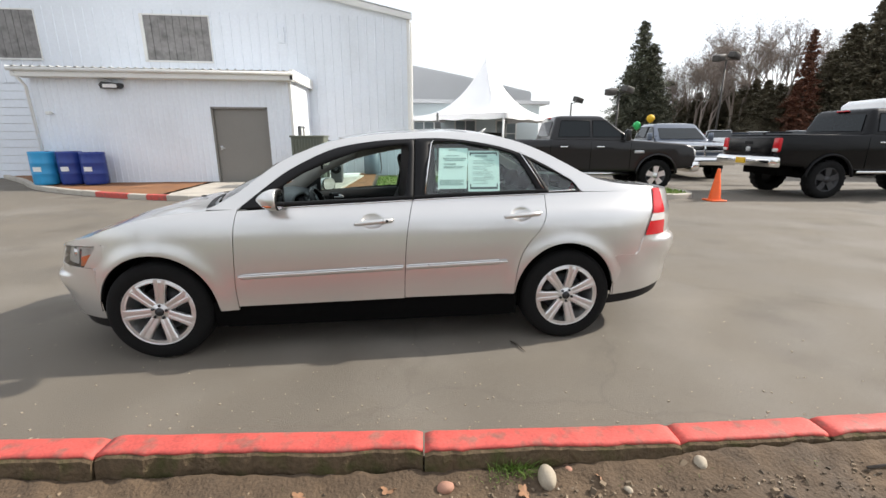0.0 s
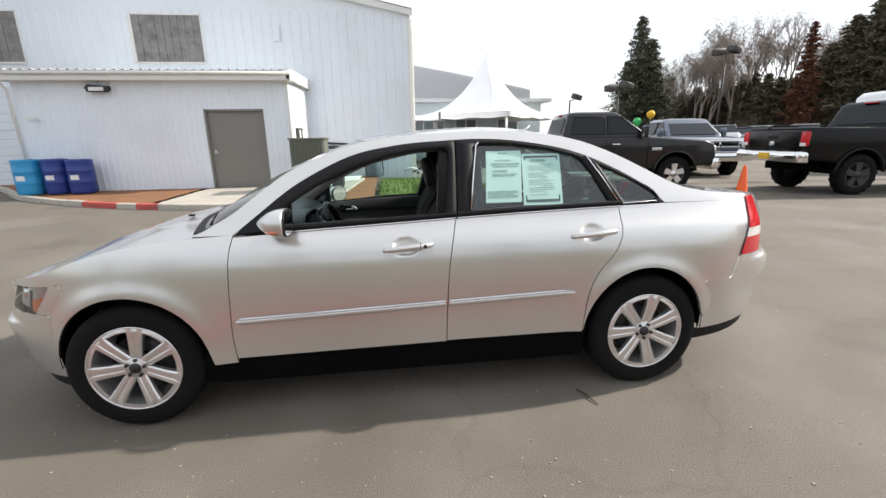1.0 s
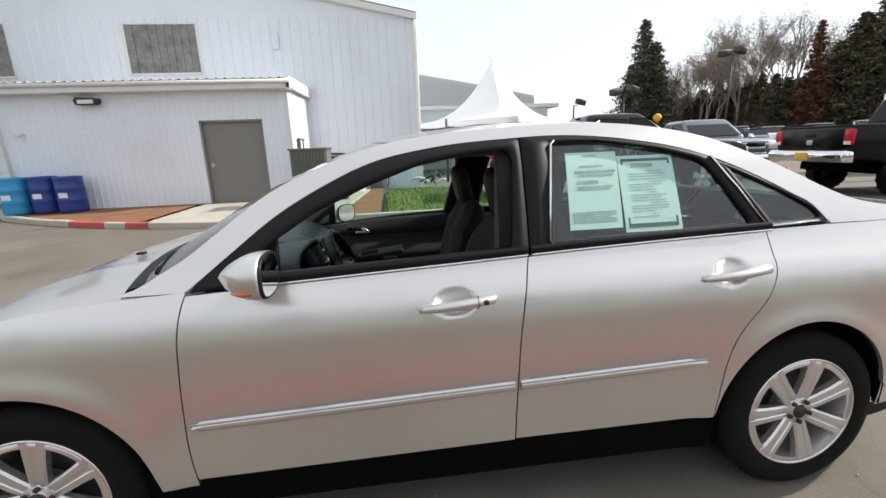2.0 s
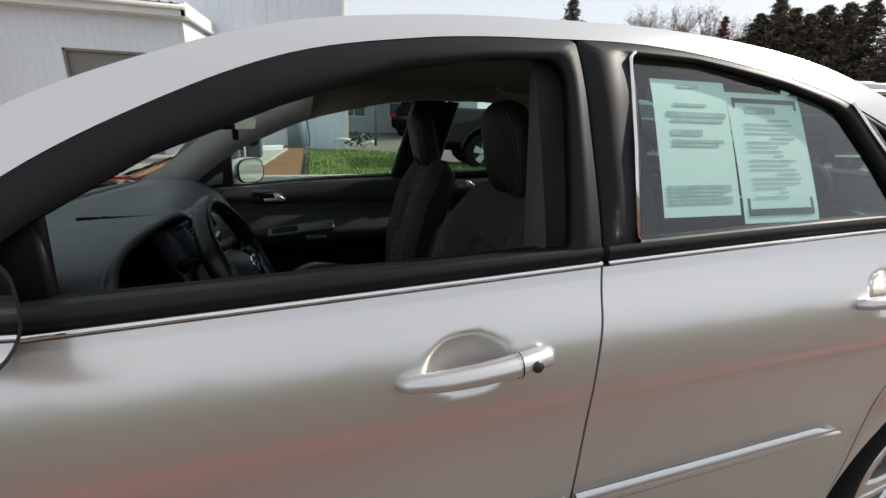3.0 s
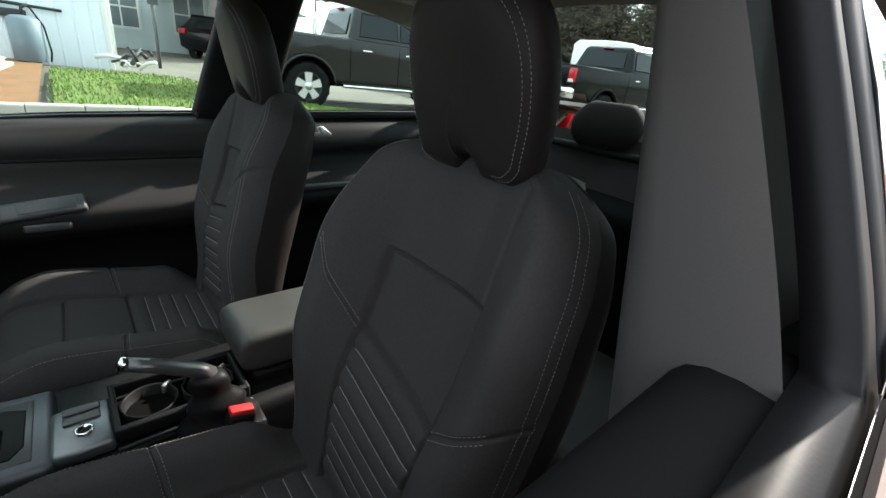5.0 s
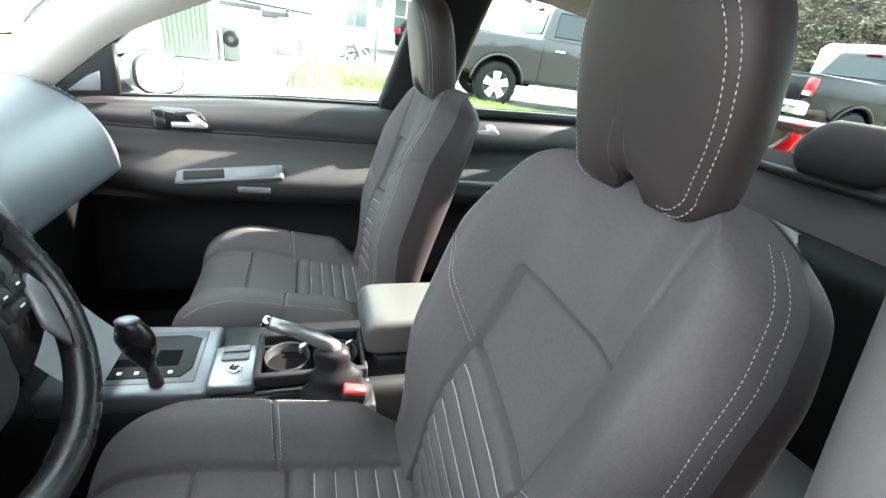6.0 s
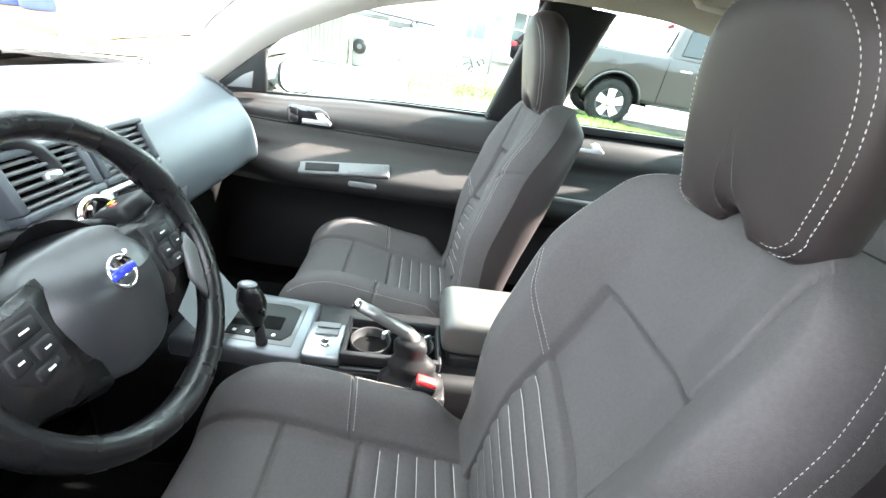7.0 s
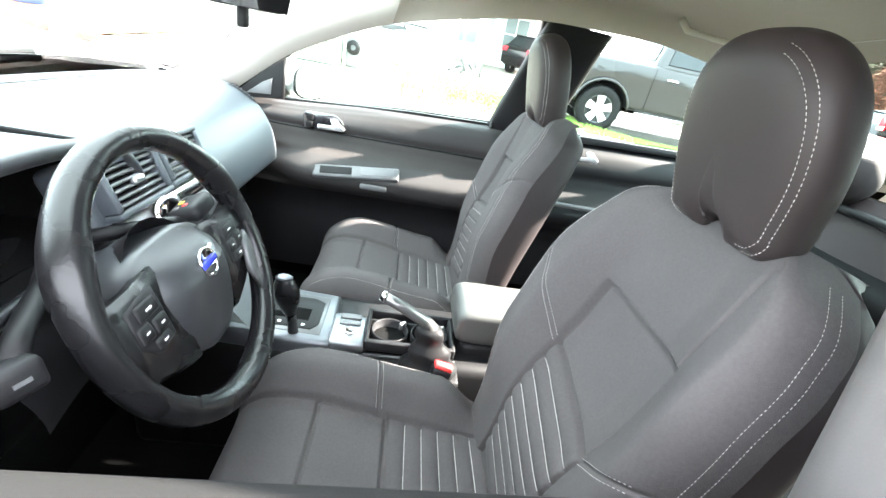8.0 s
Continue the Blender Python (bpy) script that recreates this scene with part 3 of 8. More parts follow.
def warehouse():
    ob = thing("warehouse", "tall white metal-sided warehouse with weathered sheeted windows", "building")
    y = WAREHOUSE_Y
    wins = [(-7.80, 3.88, -5.78, 5.25), (-12.9, 3.86, -11.05, 5.28), (-18.0, 3.86, -16.0, 5.28)]
    door = (-14.6, 0.0, -10.3, 3.1)
    for g in siding_sheets(-26, 0, 0.86, 5.42, 0.3, 0.018, wins + [door]):
        part("wall_sheet", moved(g, pose(0, y, 0)), WALL, ob, smooth=False)
    part("gable_panel", ([(-26, y, 5.42), (0.86, y, 5.42), (-26, y, 10.8)], [(0, 1, 2)]), WALL, ob, smooth=False)
    side = moved(siding(0, 0, 24, 5.42, 0.3, 0.018), Matrix.Translation((0.86, y, 0)) @ Matrix.Rotation(radians(90), 4, "Z"))
    part("end_wall", side, WALL, ob, smooth=False)
    part("inner_core", box(-26, y + 0.06, 0, 0.8, y + 24, 5.3), WALL, ob, smooth=False)
    # sloping verge trim, downpipe and corner trim
    part("verge_trim", loft([[(0.98, y - 0.12, 5.33), (0.98, y - 0.12, 5.52), (0.98, y + 0.02, 5.55), (0.98, y + 0.02, 5.36)],
                             [(-26, y - 0.12, 10.7), (-26, y - 0.12, 10.9), (-26, y + 0.02, 10.92), (-26, y + 0.02, 10.7)]]), TRIMWHITE, ob, smooth=False)
    part("corner_trim", box(0.80, y - 0.035, 0, 0.90, y + 0.10, 5.36, 0.01), TRIMWHITE, ob, smooth=False)
    part("downpipe", tube([(0.97, y + 0.15, 5.3), (0.96, y + 0.15, 4.9), (0.95, y + 0.15, 2.5), (0.95, y + 0.15, 0.1)], 0.05, 10), TRIMWHITE, ob)
    part("roof", ([(0.98, y - 0.1, 5.56), (0.98, y + 24, 5.56), (-26, y + 24, 10.96), (-26, y - 0.1, 10.96)], [(0, 1, 2, 3)]), TRIMWHITE, ob, smooth=False)
    for a, b, c, d in wins:
        w = part("window", box(a, y + 0.02, b, c, y + 0.05, d), LOUVRE, ob, "window boarded with weathered corrugated sheets", smooth=False)
        part("window_frame", join(box(a - 0.10, y - 0.05, b - 0.03, a, y + 0.05, d + 0.02), box(c, y - 0.03, b - 0.03, c + 0.03, y + 0.05, d + 0.02),
                                  box(a - 0.1, y - 0.05, b - 0.06, c + 0.03, y + 0.05, b - 0.01), box(a - 0.1, y - 0.03, d, c + 0.03, y + 0.05, d + 0.04)), TRIMWHITE, w, smooth=False)
        n = 9
        rng = random.Random(int(a * 10))
        for i in range(n):
            x0 = a + (c - a) * i / n
            x1 = a + (c - a) * (i + 1) / n
            dd = rng.uniform(0, 0.02)
            part("sheet", box(x0 + 0.006, y + 0.0 - dd, b, x1 - 0.006, y + 0.02 - dd / 2, d), LOUVRE, w, smooth=False)
    dr = part("roll_up_door", box(door[0], y + 0.05, 0, door[2], y + 0.07, door[3]), TRIMWHITE, ob, "white sectional roll-up door", smooth=False)
    for i in range(12):
        z = i * door[3] / 12
        part("slat", box(door[0], y + 0.02, z + 0.006, door[2], y + 0.052, z + door[3] / 12 - 0.006, 0.008, 1), WALL, dr, smooth=False)
    part("wall_vent", box(-3.55, y - 0.09, 4.5, -3.35, y, 5.0, 0.02), WALL, ob)


def annex():
    ob = thing("annex", "low white ribbed-metal annex with a grey steel door", "building")
    y, x0, x1, zt = ANNEX_Y, -9.45, -2.68, 2.95
    hole = (-4.93, 0.08, -3.38, 2.22)
    for g in siding_sheets(x0, 0.05, x1, zt, 0.155, 0.012, [hole]):
        part("wall_sheet", moved(g, pose(0, y, 0)), WALL, ob, smooth=False)
    part("end_wall", moved(siding(0, 0.05, 3.0, 3.05, 0.155, 0.012), Matrix.Translation((x1, y, 0)) @ Matrix.Rotation(radians(90), 4, "Z")), WALL, ob, smooth=False)
    part("end_wall", moved(siding(-3.0, 0.05, 0, 3.05, 0.155, 0.012), Matrix.Translation((x0, y, 0)) @ Matrix.Rotation(radians(-90), 4, "Z")), WALL, ob, smooth=False)
    part("corner_trim", box(x1 - 0.06, y - 0.02, 0.05, x1 + 0.016, y + 0.06, zt, 0.006), TRIMWHITE, ob, smooth=False)
    part("base_strip", box(x0, y - 0.03, 0.04, hole[0], y + 0.02, 0.11, 0.005), GREYDOOR, ob, smooth=False)
    part("fascia", box(x0 - 0.25, y - 0.28, 2.93, x1 + 0.14, y - 0.20, 3.13, 0.01), TRIMWHITE, ob, smooth=False)
    part("gutter", tube([(x0 - 0.28, y - 0.31, 3.11), (x1 + 0.14, y - 0.31, 3.11)], 0.055, 10), TRIMWHITE, ob)
    part("soffit", box(x0 - 0.2, y - 0.22, 2.92, x1 + 0.12, y + 0.05, 2.945), TRIMWHITE, ob, smooth=False)
    part("end_fascia", loft([[(x1 + 0.06, y - 0.28, 2.95), (x1 + 0.15, y - 0.28, 2.95), (x1 + 0.15, y - 0.28, 3.22), (x1 + 0.06, y - 0.28, 3.22)],
                             [(x1 + 0.06, y + 3, 3.02), (x1 + 0.15, y + 3, 3.02), (x1 + 0.15, y + 3, 3.32), (x1 + 0.06, y + 3, 3.32)]]), TRIMWHITE, ob, smooth=False)
    # corrugated roof sheet with rounded ridges that show over the gutter
    n = 150
    rf = lambda u, v: (x0 - 0.3 + (x1 + 0.14 - x0 + 0.3) * u, y - 0.36 + 3.36 * v, 3.16 + 0.10 * v + 0.03 * max(0.0, math.cos(u * 34 * 2 * math.pi)) ** 2)
    part("roof", grid(rf, n * 2, 1), TRIMWHITE, ob)
    part("inner_core", box(x0 + 0.05, y + 0.14, 0.02, x1 - 0.05, y + 2.9, 2.9), WALL, ob, smooth=False)
    d = part("door", box(hole[0] + 0.05, y + 0.06, 0.09, hole[2] - 0.05, y + 0.10, hole[3] - 0.05, 0.004), GREYDOOR, ob, "flush grey steel door", smooth=False)
    part("door_frame", join(box(hole[0], y - 0.012, 0.08, hole[0] + 0.05, y + 0.14, hole[3]), box(hole[2] - 0.05, y - 0.012, 0.08, hole[2], y + 0.14, hole[3]),
                            box(hole[0], y - 0.012, hole[3] - 0.05, hole[2], y + 0.14, hole[3])), GREYDOOR, d, smooth=False)
    part("door_handle", join(box(-4.80, y + 0.02, 1.02, -4.74, y + 0.06, 1.14, 0.01), tube([(-4.77, y + 0.02, 1.08), (-4.77, y - 0.02, 1.08), (-4.66, y - 0.02, 1.08)], 0.012)), SATIN, d)
    lm = part("wall_lamp", prism([(-7.62, 2.66), (-7.20, 2.66), (-7.12, 2.72), (-7.12, 2.80), (-7.58, 2.84), (-7.66, 2.76)], 0.2, 0.01), DARKMETAL, ob, "dark wall-pack lamp", smooth=False, m=pose(0, y - 0.1, 0))
    part("lamp_glass", box(-7.55, -0.112, 2.68, -7.2, -0.098, 2.77), WHITELENS, lm, smooth=False)
    part("downpipe", tube([(x0 - 0.18, y - 0.3, 3.05), (x0 - 0.1, y - 0.05, 2.7), (x0 - 0.02, y - 0.05, 0.1)], 0.04, 10), TRIMWHITE, ob)
    part("camera_bracket", join(tube([(-9.05, y, 2.0), (-9.05, y - 0.12, 2.0)], 0.018), box(-9.12, y - 0.2, 1.97, -8.98, y - 0.1, 2.05, 0.01)), TRIMWHITE, ob)
    for yy in (10.55, 11.0):
        mb = part("meter_box", box(x1 + 0.012, yy, 1.25, x1 + 0.10, yy + 0.26, 1.72, 0.01), GREYPLASTIC, ob, smooth=False)
        part("cover", box(x1 + 0.10, yy + 0.03, 1.3, x1 + 0.115, yy + 0.23, 1.66, 0.006), TRIMWHITE, mb, smooth=False)


def far_hall():
    """Pale block with windows beyond the warehouse corner, and a grey gabled hall behind the tent."""
    ob = thing("office_block", "pale blue-white office block with double-hung windows", "building")
    y = 24.0
    part("wall", box(-2, y, 0, 9.5, y + 10, 3.4), PALEBLUE, ob, smooth=False)
    part("roof", prism([(-3, 3.4), (10, 3.4), (10, 3.6), (-3, 3.6)], 11, 0.02), FARWALL, ob, smooth=False, m=pose(0, y + 5, 0))
    for x in (1.6, 4.2, 6.8):
        w = part("window", box(x, y - 0.02, 0.9, x + 1.2, y + 0.02, 2.4), PALEGLASS, ob, smooth=False)
        part("window_frame", join(box(x - 0.09, y - 0.05, 0.82, x, y, 2.5), box(x + 1.2, y - 0.05, 0.82, x + 1.29, y, 2.5), box(x - 0.09, y - 0.05, 2.4, x + 1.29, y, 2.5),
                                  box(x - 0.09, y - 0.06, 0.8, x + 1.29, y, 0.9), box(x, y - 0.04, 1.62, x + 1.2, y, 1.68), box(x + 0.57, y - 0.04, 0.9, x + 0.63, y, 2.4)), TRIMWHITE, w, smooth=False)
    hall = thing("grey_hall", "grey low-pitched hall behind the event tent", "building")
    part("wall", prism([(-8, 0), (14, 0), (14, 5.6), (7, 6.95), (-8, 9.5)], 0.4), FARWALL, hall, smooth=False, m=pose(0, 40, 0))
    part("roof", prism([(-8, 9.5), (7, 6.95), (14, 5.6), (14, 5.8), (7, 7.2), (-8, 9.75)], 12, 0.0), FARWALL, hall, smooth=False, m=pose(0, 46, 0))


ground()
near_kerb()
near_bed()
far_kerb()
warehouse()
annex()
far_hall()


# ---- the silver saloon ----
half = curve([0.10, 0.18, 0.30, 0.45, 0.60, 0.72, 0.82, 0.90, 0.95, 1.0, 1.05, 1.10, 1.20, 1.30, 1.37, 1.42, 1.46],
             [0.80, 0.832, 0.862, 0.878, 0.886, 0.885, 0.878, 0.858, 0.829, 0.804, 0.784, 0.762, 0.715, 0.664, 0.616, 0.562, 0.495])
lean_rear = curve([0.1, 0.2, 0.4, 0.6, 0.75, 0.9, 1.0, 1.1], [0.93, 0.95, 0.985, 0.99, 0.985, 0.985, 0.97, 0.93])
lean_front = curve([0.1, 0.2, 0.3, 0.5, 0.62, 0.7, 0.8, 0.95], [0.90, 0.93, 0.97, 1.0, 0.985, 0.96, 0.93, 0.90])
EXP_Y, EXP_X, EXP_NOSE, LONG, NOSE = 2.6, 3.2, 2.4, 1.05, 0.96
rail_z = curve([-1.0, -0.95, -0.88, -0.80, -0.714, -0.562, -0.404, -0.24, -0.015, 0.28, 0.585, 0.765, 1.033, 1.175, 1.322, 1.45, 1.528, 1.62, 1.77, 1.995, 2.155, 2.32],
               [0.948, 0.962, 1.0, 1.047, 1.112, 1.222, 1.297, 1.355, 1.394, 1.416, 1.421, 1.406, 1.344, 1.284, 1.209, 1.14, 1.107, 1.085, 1.066, 1.045, 1.02, 0.97])
dlo_top = curve([-0.80, -0.662, -0.536, -0.404, -0.242, -0.018, 0.273, 0.422, 0.72, 0.945, 1.135, 1.285, 1.365, 1.402],
                [0.948, 1.058, 1.155, 1.231, 1.303, 1.35, 1.373, 1.378, 1.352, 1.302, 1.222, 1.138, 1.085, 1.035])
belt = curve([-0.85, -0.56, -0.04, 0.52, 1.13, 1.41], [0.946, 0.958, 0.979, 1.002, 1.020, 1.026])
fender_z = curve([-2.13, -2.07, -1.98, -1.85, -1.685, -1.51, -1.306, -1.0, -0.80], [0.63, 0.665, 0.705, 0.75, 0.79, 0.852, 0.905, 0.937, 0.947])
seam_front = curve([0.31, 0.43, 0.58, 0.72, 0.855, 0.95], [-0.838, -0.845, -0.839, -0.832, -0.82, -0.80])
seam_mid = curve([0.30, 0.55, 0.77, 0.92, 1.0], [0.205, 0.213, 0.230, 0.256, 0.276])
seam_rear = curve([0.36, 0.44, 0.564, 0.65, 0.714, 0.77, 0.83, 0.88, 0.944, 1.03], [0.945, 0.950, 0.968, 1.0, 1.045, 1.095, 1.13, 1.146, 1.150, 1.150])
FRONT_WHEEL, REAR_WHEEL, WHEEL_Z = -1.32, 1.32, 0.316


def arch(x, cx, rx, rz, cz=0.322):
    d = 1 - ((x - cx) / rx) ** 2
    return cz + rz * math.sqrt(d) if d > 0 else cz


def side_y(x, z):
    """Half width of the body at x, z."""
    h = float(half(z))
    if x > 1.3:
        d = min((x - 1.3) / (LONG * float(lean_rear(z))), 1.0)
        h *= max(1 - d**EXP_X, 0.0) ** (1 / EXP_Y)
    elif x < -1.2:
        d = min((-1.2 - x) / (NOSE * float(lean_front(z))), 1.0)
        h *= max(1 - d**EXP_NOSE, 0.0) ** (1 / EXP_Y)
    for cx in (-1.31, 1.30):
        r = math.hypot(x - cx, z - 0.32)
        if z < 0.95:
            h += 0.011 * math.exp(-((r - 0.37) / 0.055) ** 2)
    return h


def dent(x, z):
    """Depth of the finger recesses behind the door handles."""
    d = 0.0
    for cx, cz in ((0.012, 0.862), (0.978, 0.888)):
        r = math.hypot((x - cx) / 0.068, (z - cz) / 0.044)
        d = max(d, 0.020 * max(0.0, 1 - r * r) ** 0.7)
    return d


def side_panel(xl, xr, zl, zh, nu, nv, off=0.0, inward=0.02, us=None, dents=False):
    """A panel of the near side between curves xl(z), xr(z), zl(x), zh(x)."""
    def fn(u, v):
        z = 0.7
        for _ in range(14):
            x = float(xl(z)) * (1 - u) + float(xr(z)) * u
            z = float(zl(x)) * (1 - v) + float(zh(x)) * v
        return x, -(side_y(x, z) + off - (dent(x, z) if dents else 0.0)), z
    return thick_grid(fn, nu, nv, (0, inward, 0), us)


def wrap_panel(end, t0, t1, zl, zh, nu, nv, off=0.0, edge=None):
    """A panel round the nose (end -1) or tail (end +1); t runs from 0 at the near side to pi at the far side."""
    def fn(u, v):
        th = t0 + (t1 - t0) * u
        z = float(zl(th)) * (1 - v) + float(zh(th)) * v
        if edge:
            th = float(edge(z)) * (1 - u) + t1 * u
        c, s = math.cos(th), math.sin(th)
        o = off(th, z) if callable(off) else off
        h = float(half(z)) + o
        y = -h * math.copysign(abs(c) ** (2 / EXP_Y), c)
        ln = (float(lean_rear(z)) * LONG if end > 0 else float(lean_front(z)) * NOSE) + o
        x = (1.3 if end > 0 else 1.2) + ln * s ** (2 / (EXP_X if end > 0 else EXP_NOSE))
        return end * x, y, z
    return thick_grid(fn, nu, nv, (-0.006 * end, 0, 0))


def edge_ring(outer, inner, n, off=0.0, depth=0.02):
    """A frame on the near side between two loops of (x, z) corner points, both walked from the same corner."""
    def spread(loop):
        pts = [Vector((p[0], p[1], 0)) for p in loop] + [Vector((loop[0][0], loop[0][1], 0))]
        s = [0.0]
        for a, b in zip(pts, pts[1:]):
            s.append(s[-1] + (b - a).length)
        res = []
        for t in np.linspace(0, s[-1], n, endpoint=False):
            i = min(max(int(np.searchsorted(s, t, side="right")) - 1, 0), len(pts) - 2)
            res.append(pts[i].lerp(pts[i + 1], (t - s[i]) / max(s[i + 1] - s[i], 1e-9)))
        return res
    a, b = spread(outer), spread(inner)
    put = lambda p, o: (p.x, -(side_y(p.x, p.y) + o), p.y)
    mid = [p.lerp(q, 0.5) for p, q in zip(a, b)]
    rows = [[put(p, off - depth) for p in a], [put(p, off) for p in a], [put(p, off) for p in mid], [put(p, off) for p in b],
            [put(p, off - depth) for p in b], [put(p, off - depth) for p in a]]
    return loft(rows, caps=False)


def pane(loop, n, off):
    """A thin pane on the near side from a loop whose first half runs along the bottom and second half back along the top."""
    k = len(loop) // 2
    bot, top = loop[:k], loop[k:][::-1]

    def along(pts, u):
        s = u * (len(pts) - 1)
        i = min(int(s), len(pts) - 2)
        t = s - i
        return pts[i][0] * (1 - t) + pts[i + 1][0] * t, pts[i][1] * (1 - t) + pts[i + 1][1] * t

    def fn(u, v):
        a, b = along(bot, u), along(top, u)
        x, z = a[0] * (1 - v) + b[0] * v, a[1] * (1 - v) + b[1] * v
        return x, -(side_y(x, z) + off), z
    return grid(fn, n, n)


ON_LANE = Matrix.Translation((0, -0.77, 0)) @ Matrix.Rotation(radians(-LEAN), 4, "X") @ Matrix.Translation((0, 0.77, 0))
car = thing("silver_saloon", "clean silver four-door saloon with the driver's window down, parked on asphalt", "car", ON_LANE)


def smooth(a, b, x):
    t = min(max((x - a) / (b - a), 0.0), 1.0)
    return t * t * (3 - 2 * t)


def far_side(geo):
    """Mirrored to the passenger side, whose window sills sit a little lower."""
    vs, fs = mirrored(geo)
    ramp = lambda a, b, t: min(max((t - a) / (b - a), 0.0), 1.0)
    out = []
    for x, y, z in vs:
        k = ramp(-0.98, -0.74, x) * (1 - ramp(1.10, 1.40, x)) * ramp(0.72, 0.94, z) * (1 - ramp(float(belt(x)) + 0.03, float(belt(x)) + 0.16, z))
        out.append((x, y, z - (0.045 + 0.02 * ramp(0.1, 0.6, -x)) * k))
    return out, fs


def both(name, geo, material, label="", smooth=True):
    a = part(name, geo, material, car, label, smooth)
    b = part(name, far_side(geo), material, car, label, smooth)
    return a, b


def body_panels():
    us = 0.5 - 0.5 * np.cos(np.linspace(0, math.pi, 61))
    nose_cut = curve([0.3, 0.60, 0.62, 0.74, 0.80], [-1.669, -1.669, -1.66, -1.60, -1.66])
    fl = lambda x: arch(x, -1.317, 0.359, 0.36) if x < -0.948 else 0.31
    both("front_wing", side_panel(lambda z: -1.669 if z < 0.615 else nose_cut(z), lambda z: seam_front(z) - 0.0022, fl, fender_z, 60, 16, us=us), PAINT)
    door_low = lambda x: 0.335 + 0.012 * (x + 0.8)
    both("front_door", side_panel(lambda z: seam_front(z) + 0.0022, lambda z: seam_mid(z) - 0.0022, door_low, lambda x: belt(x) - 0.012, 120, 70, dents=True), PAINT)
    both("rear_door", side_panel(lambda z: seam_mid(z) + 0.0022, lambda z: seam_rear(z) - 0.0022, lambda x: max(0.352, 0.0), lambda x: belt(x) - 0.012, 110, 70, dents=True), PAINT)
    lamp_edge = curve([0.55, 0.72, 0.745, 0.90, 1.03, 1.06], [1.872, 1.880, 1.888, 1.953, 1.996, 2.0])
    ql = lambda x: max(arch(x, 1.30, 0.352, 0.372), 0.36) if x < 1.650 else 0.36 + 0.20 * min(1.0, (x - 1.650) / 0.09)
    both("quarter_panel", side_panel(lambda z: seam_rear(z) + 0.0022, lamp_edge, ql, lambda x: float(belt(x)) - 0.004, 70, 26, us=us[::1]), PAINT)
    strip_lo = lambda x: min(0.946, float(rail_z(x)) - 0.004) if x < -0.80 else float(dlo_top(x)) if x < 1.40 else max(1.026 - (x - 1.40) * 0.01, 1.015)
    both("roof_rail", side_panel(lambda z: -0.985, lambda z: 1.99, strip_lo, rail_z, 160, 10, inward=0.015), PAINT)
    # roof, bonnet, boot lid
    def roof(u, v):
        s = 2 * v - 1
        x0, x1 = -0.15 - 0.10 * (1 - s * s), 0.985 - 0.05 * (1 - s * s)
        x = x0 + (x1 - x0) * u
        z = float(rail_z(x))
        return x, s * side_y(x, z), z + 0.042 * (1 - s * s) * (1 - 0.25 * s * s)
    part("roof", thick_grid(roof, 40, 30, (0, 0, -0.02)), PAINT, car)
    part("aerial", join(lathe([(0, 0.03), (0.008, 0.028), (0.016, 0.012), (0.02, 0.0)], 12, "z"), tube([(0, 0, 0.01), (0.05, 0, 0.045)], [0.012, 0.004])), PAINT, car, m=pose(0.86, 0, 1.424))

    def bonnet(u, v):
        s = 2 * v - 1
        xr = -0.985 - 0.13 * (1 - s * s)
        w = u ** 1.6
        x = xr + (-2.115 - xr) * (1 - (1 - u) ** 1.0)
        z = float(fender_z(x))
        yh = max(side_y(x, z) - 0.004, 0.001)
        cr = 0.055 * min(1.0, (x + 2.2) / 0.5)
        return x, s * yh, z + cr * (1 - s * s) * (1 + 0.15 * s * s) + 0.006 * math.exp(-((abs(s) - 0.55) / 0.05) ** 2) * min(1, (x + 2.2))
    part("bonnet", thick_grid(bonnet, 60, 50, (0, 0, -0.015)), PAINT, car)

    def boot(u, v):
        s = 2 * v - 1
        x = 1.53 + 0.09 * (1 - s * s) + (2.295 - 1.53 - 0.09 * (1 - s * s)) * u
        z = float(rail_z(x))
        return x, s * max(side_y(x, z) - 0.004, 0.0), z + 0.018 * (1 - s * s) - 0.004
    part("boot_lid", thick_grid(boot, 30, 30, (0, 0, -0.015)), PAINT, car)
    part("boot_back", wrap_panel(1, 0.655, math.pi - 0.655, lambda t: 0.72, lambda t: 1.02, 40, 10, 0.0), PAINT, car)
    top = lambda t: 0.592 + 0.128 * smooth(0.34, 0.40, min(t, math.pi - t))
    tail_at = lambda z, x=1.650: math.asin(min(1.0, ((x - 1.3) / (float(lean_rear(z)) * LONG)) ** (EXP_X / 2)))
    ledge = lambda t, z: 0.003 + 0.035 * smooth(0.38, 0.75, min(t, math.pi - t)) * smooth(0.46, 0.64, z) * (1 - smooth(0.67, 0.722, z))
    part("rear_bumper", wrap_panel(1, 0.18, math.pi - 0.18, lambda t: 0.305 + 0.10 * math.sin(t) ** 2, lambda t: top(t) + 0.002, 110, 26, ledge, tail_at), PAINT, car)
    part("rear_bumper_lip", wrap_panel(1, 0.18, math.pi - 0.18, lambda t: 0.23 + 0.10 * math.sin(t) ** 2, lambda t: 0.303 + 0.10 * math.sin(t) ** 2, 60, 4, -0.012), BLACKTRIM, car, "black lower bumper lip")
    nose_at = lambda z, x=1.676: math.asin(min(1.0, ((x - 1.2) / (float(lean_front(z)) * NOSE)) ** (EXP_NOSE / 2)))
    bulge = lambda t, z: 0.003 + 0.026 * smooth(0.62, 0.95, min(t, math.pi - t)) * smooth(0.36, 0.49, z) * (1 - smooth(0.515, 0.55, z))
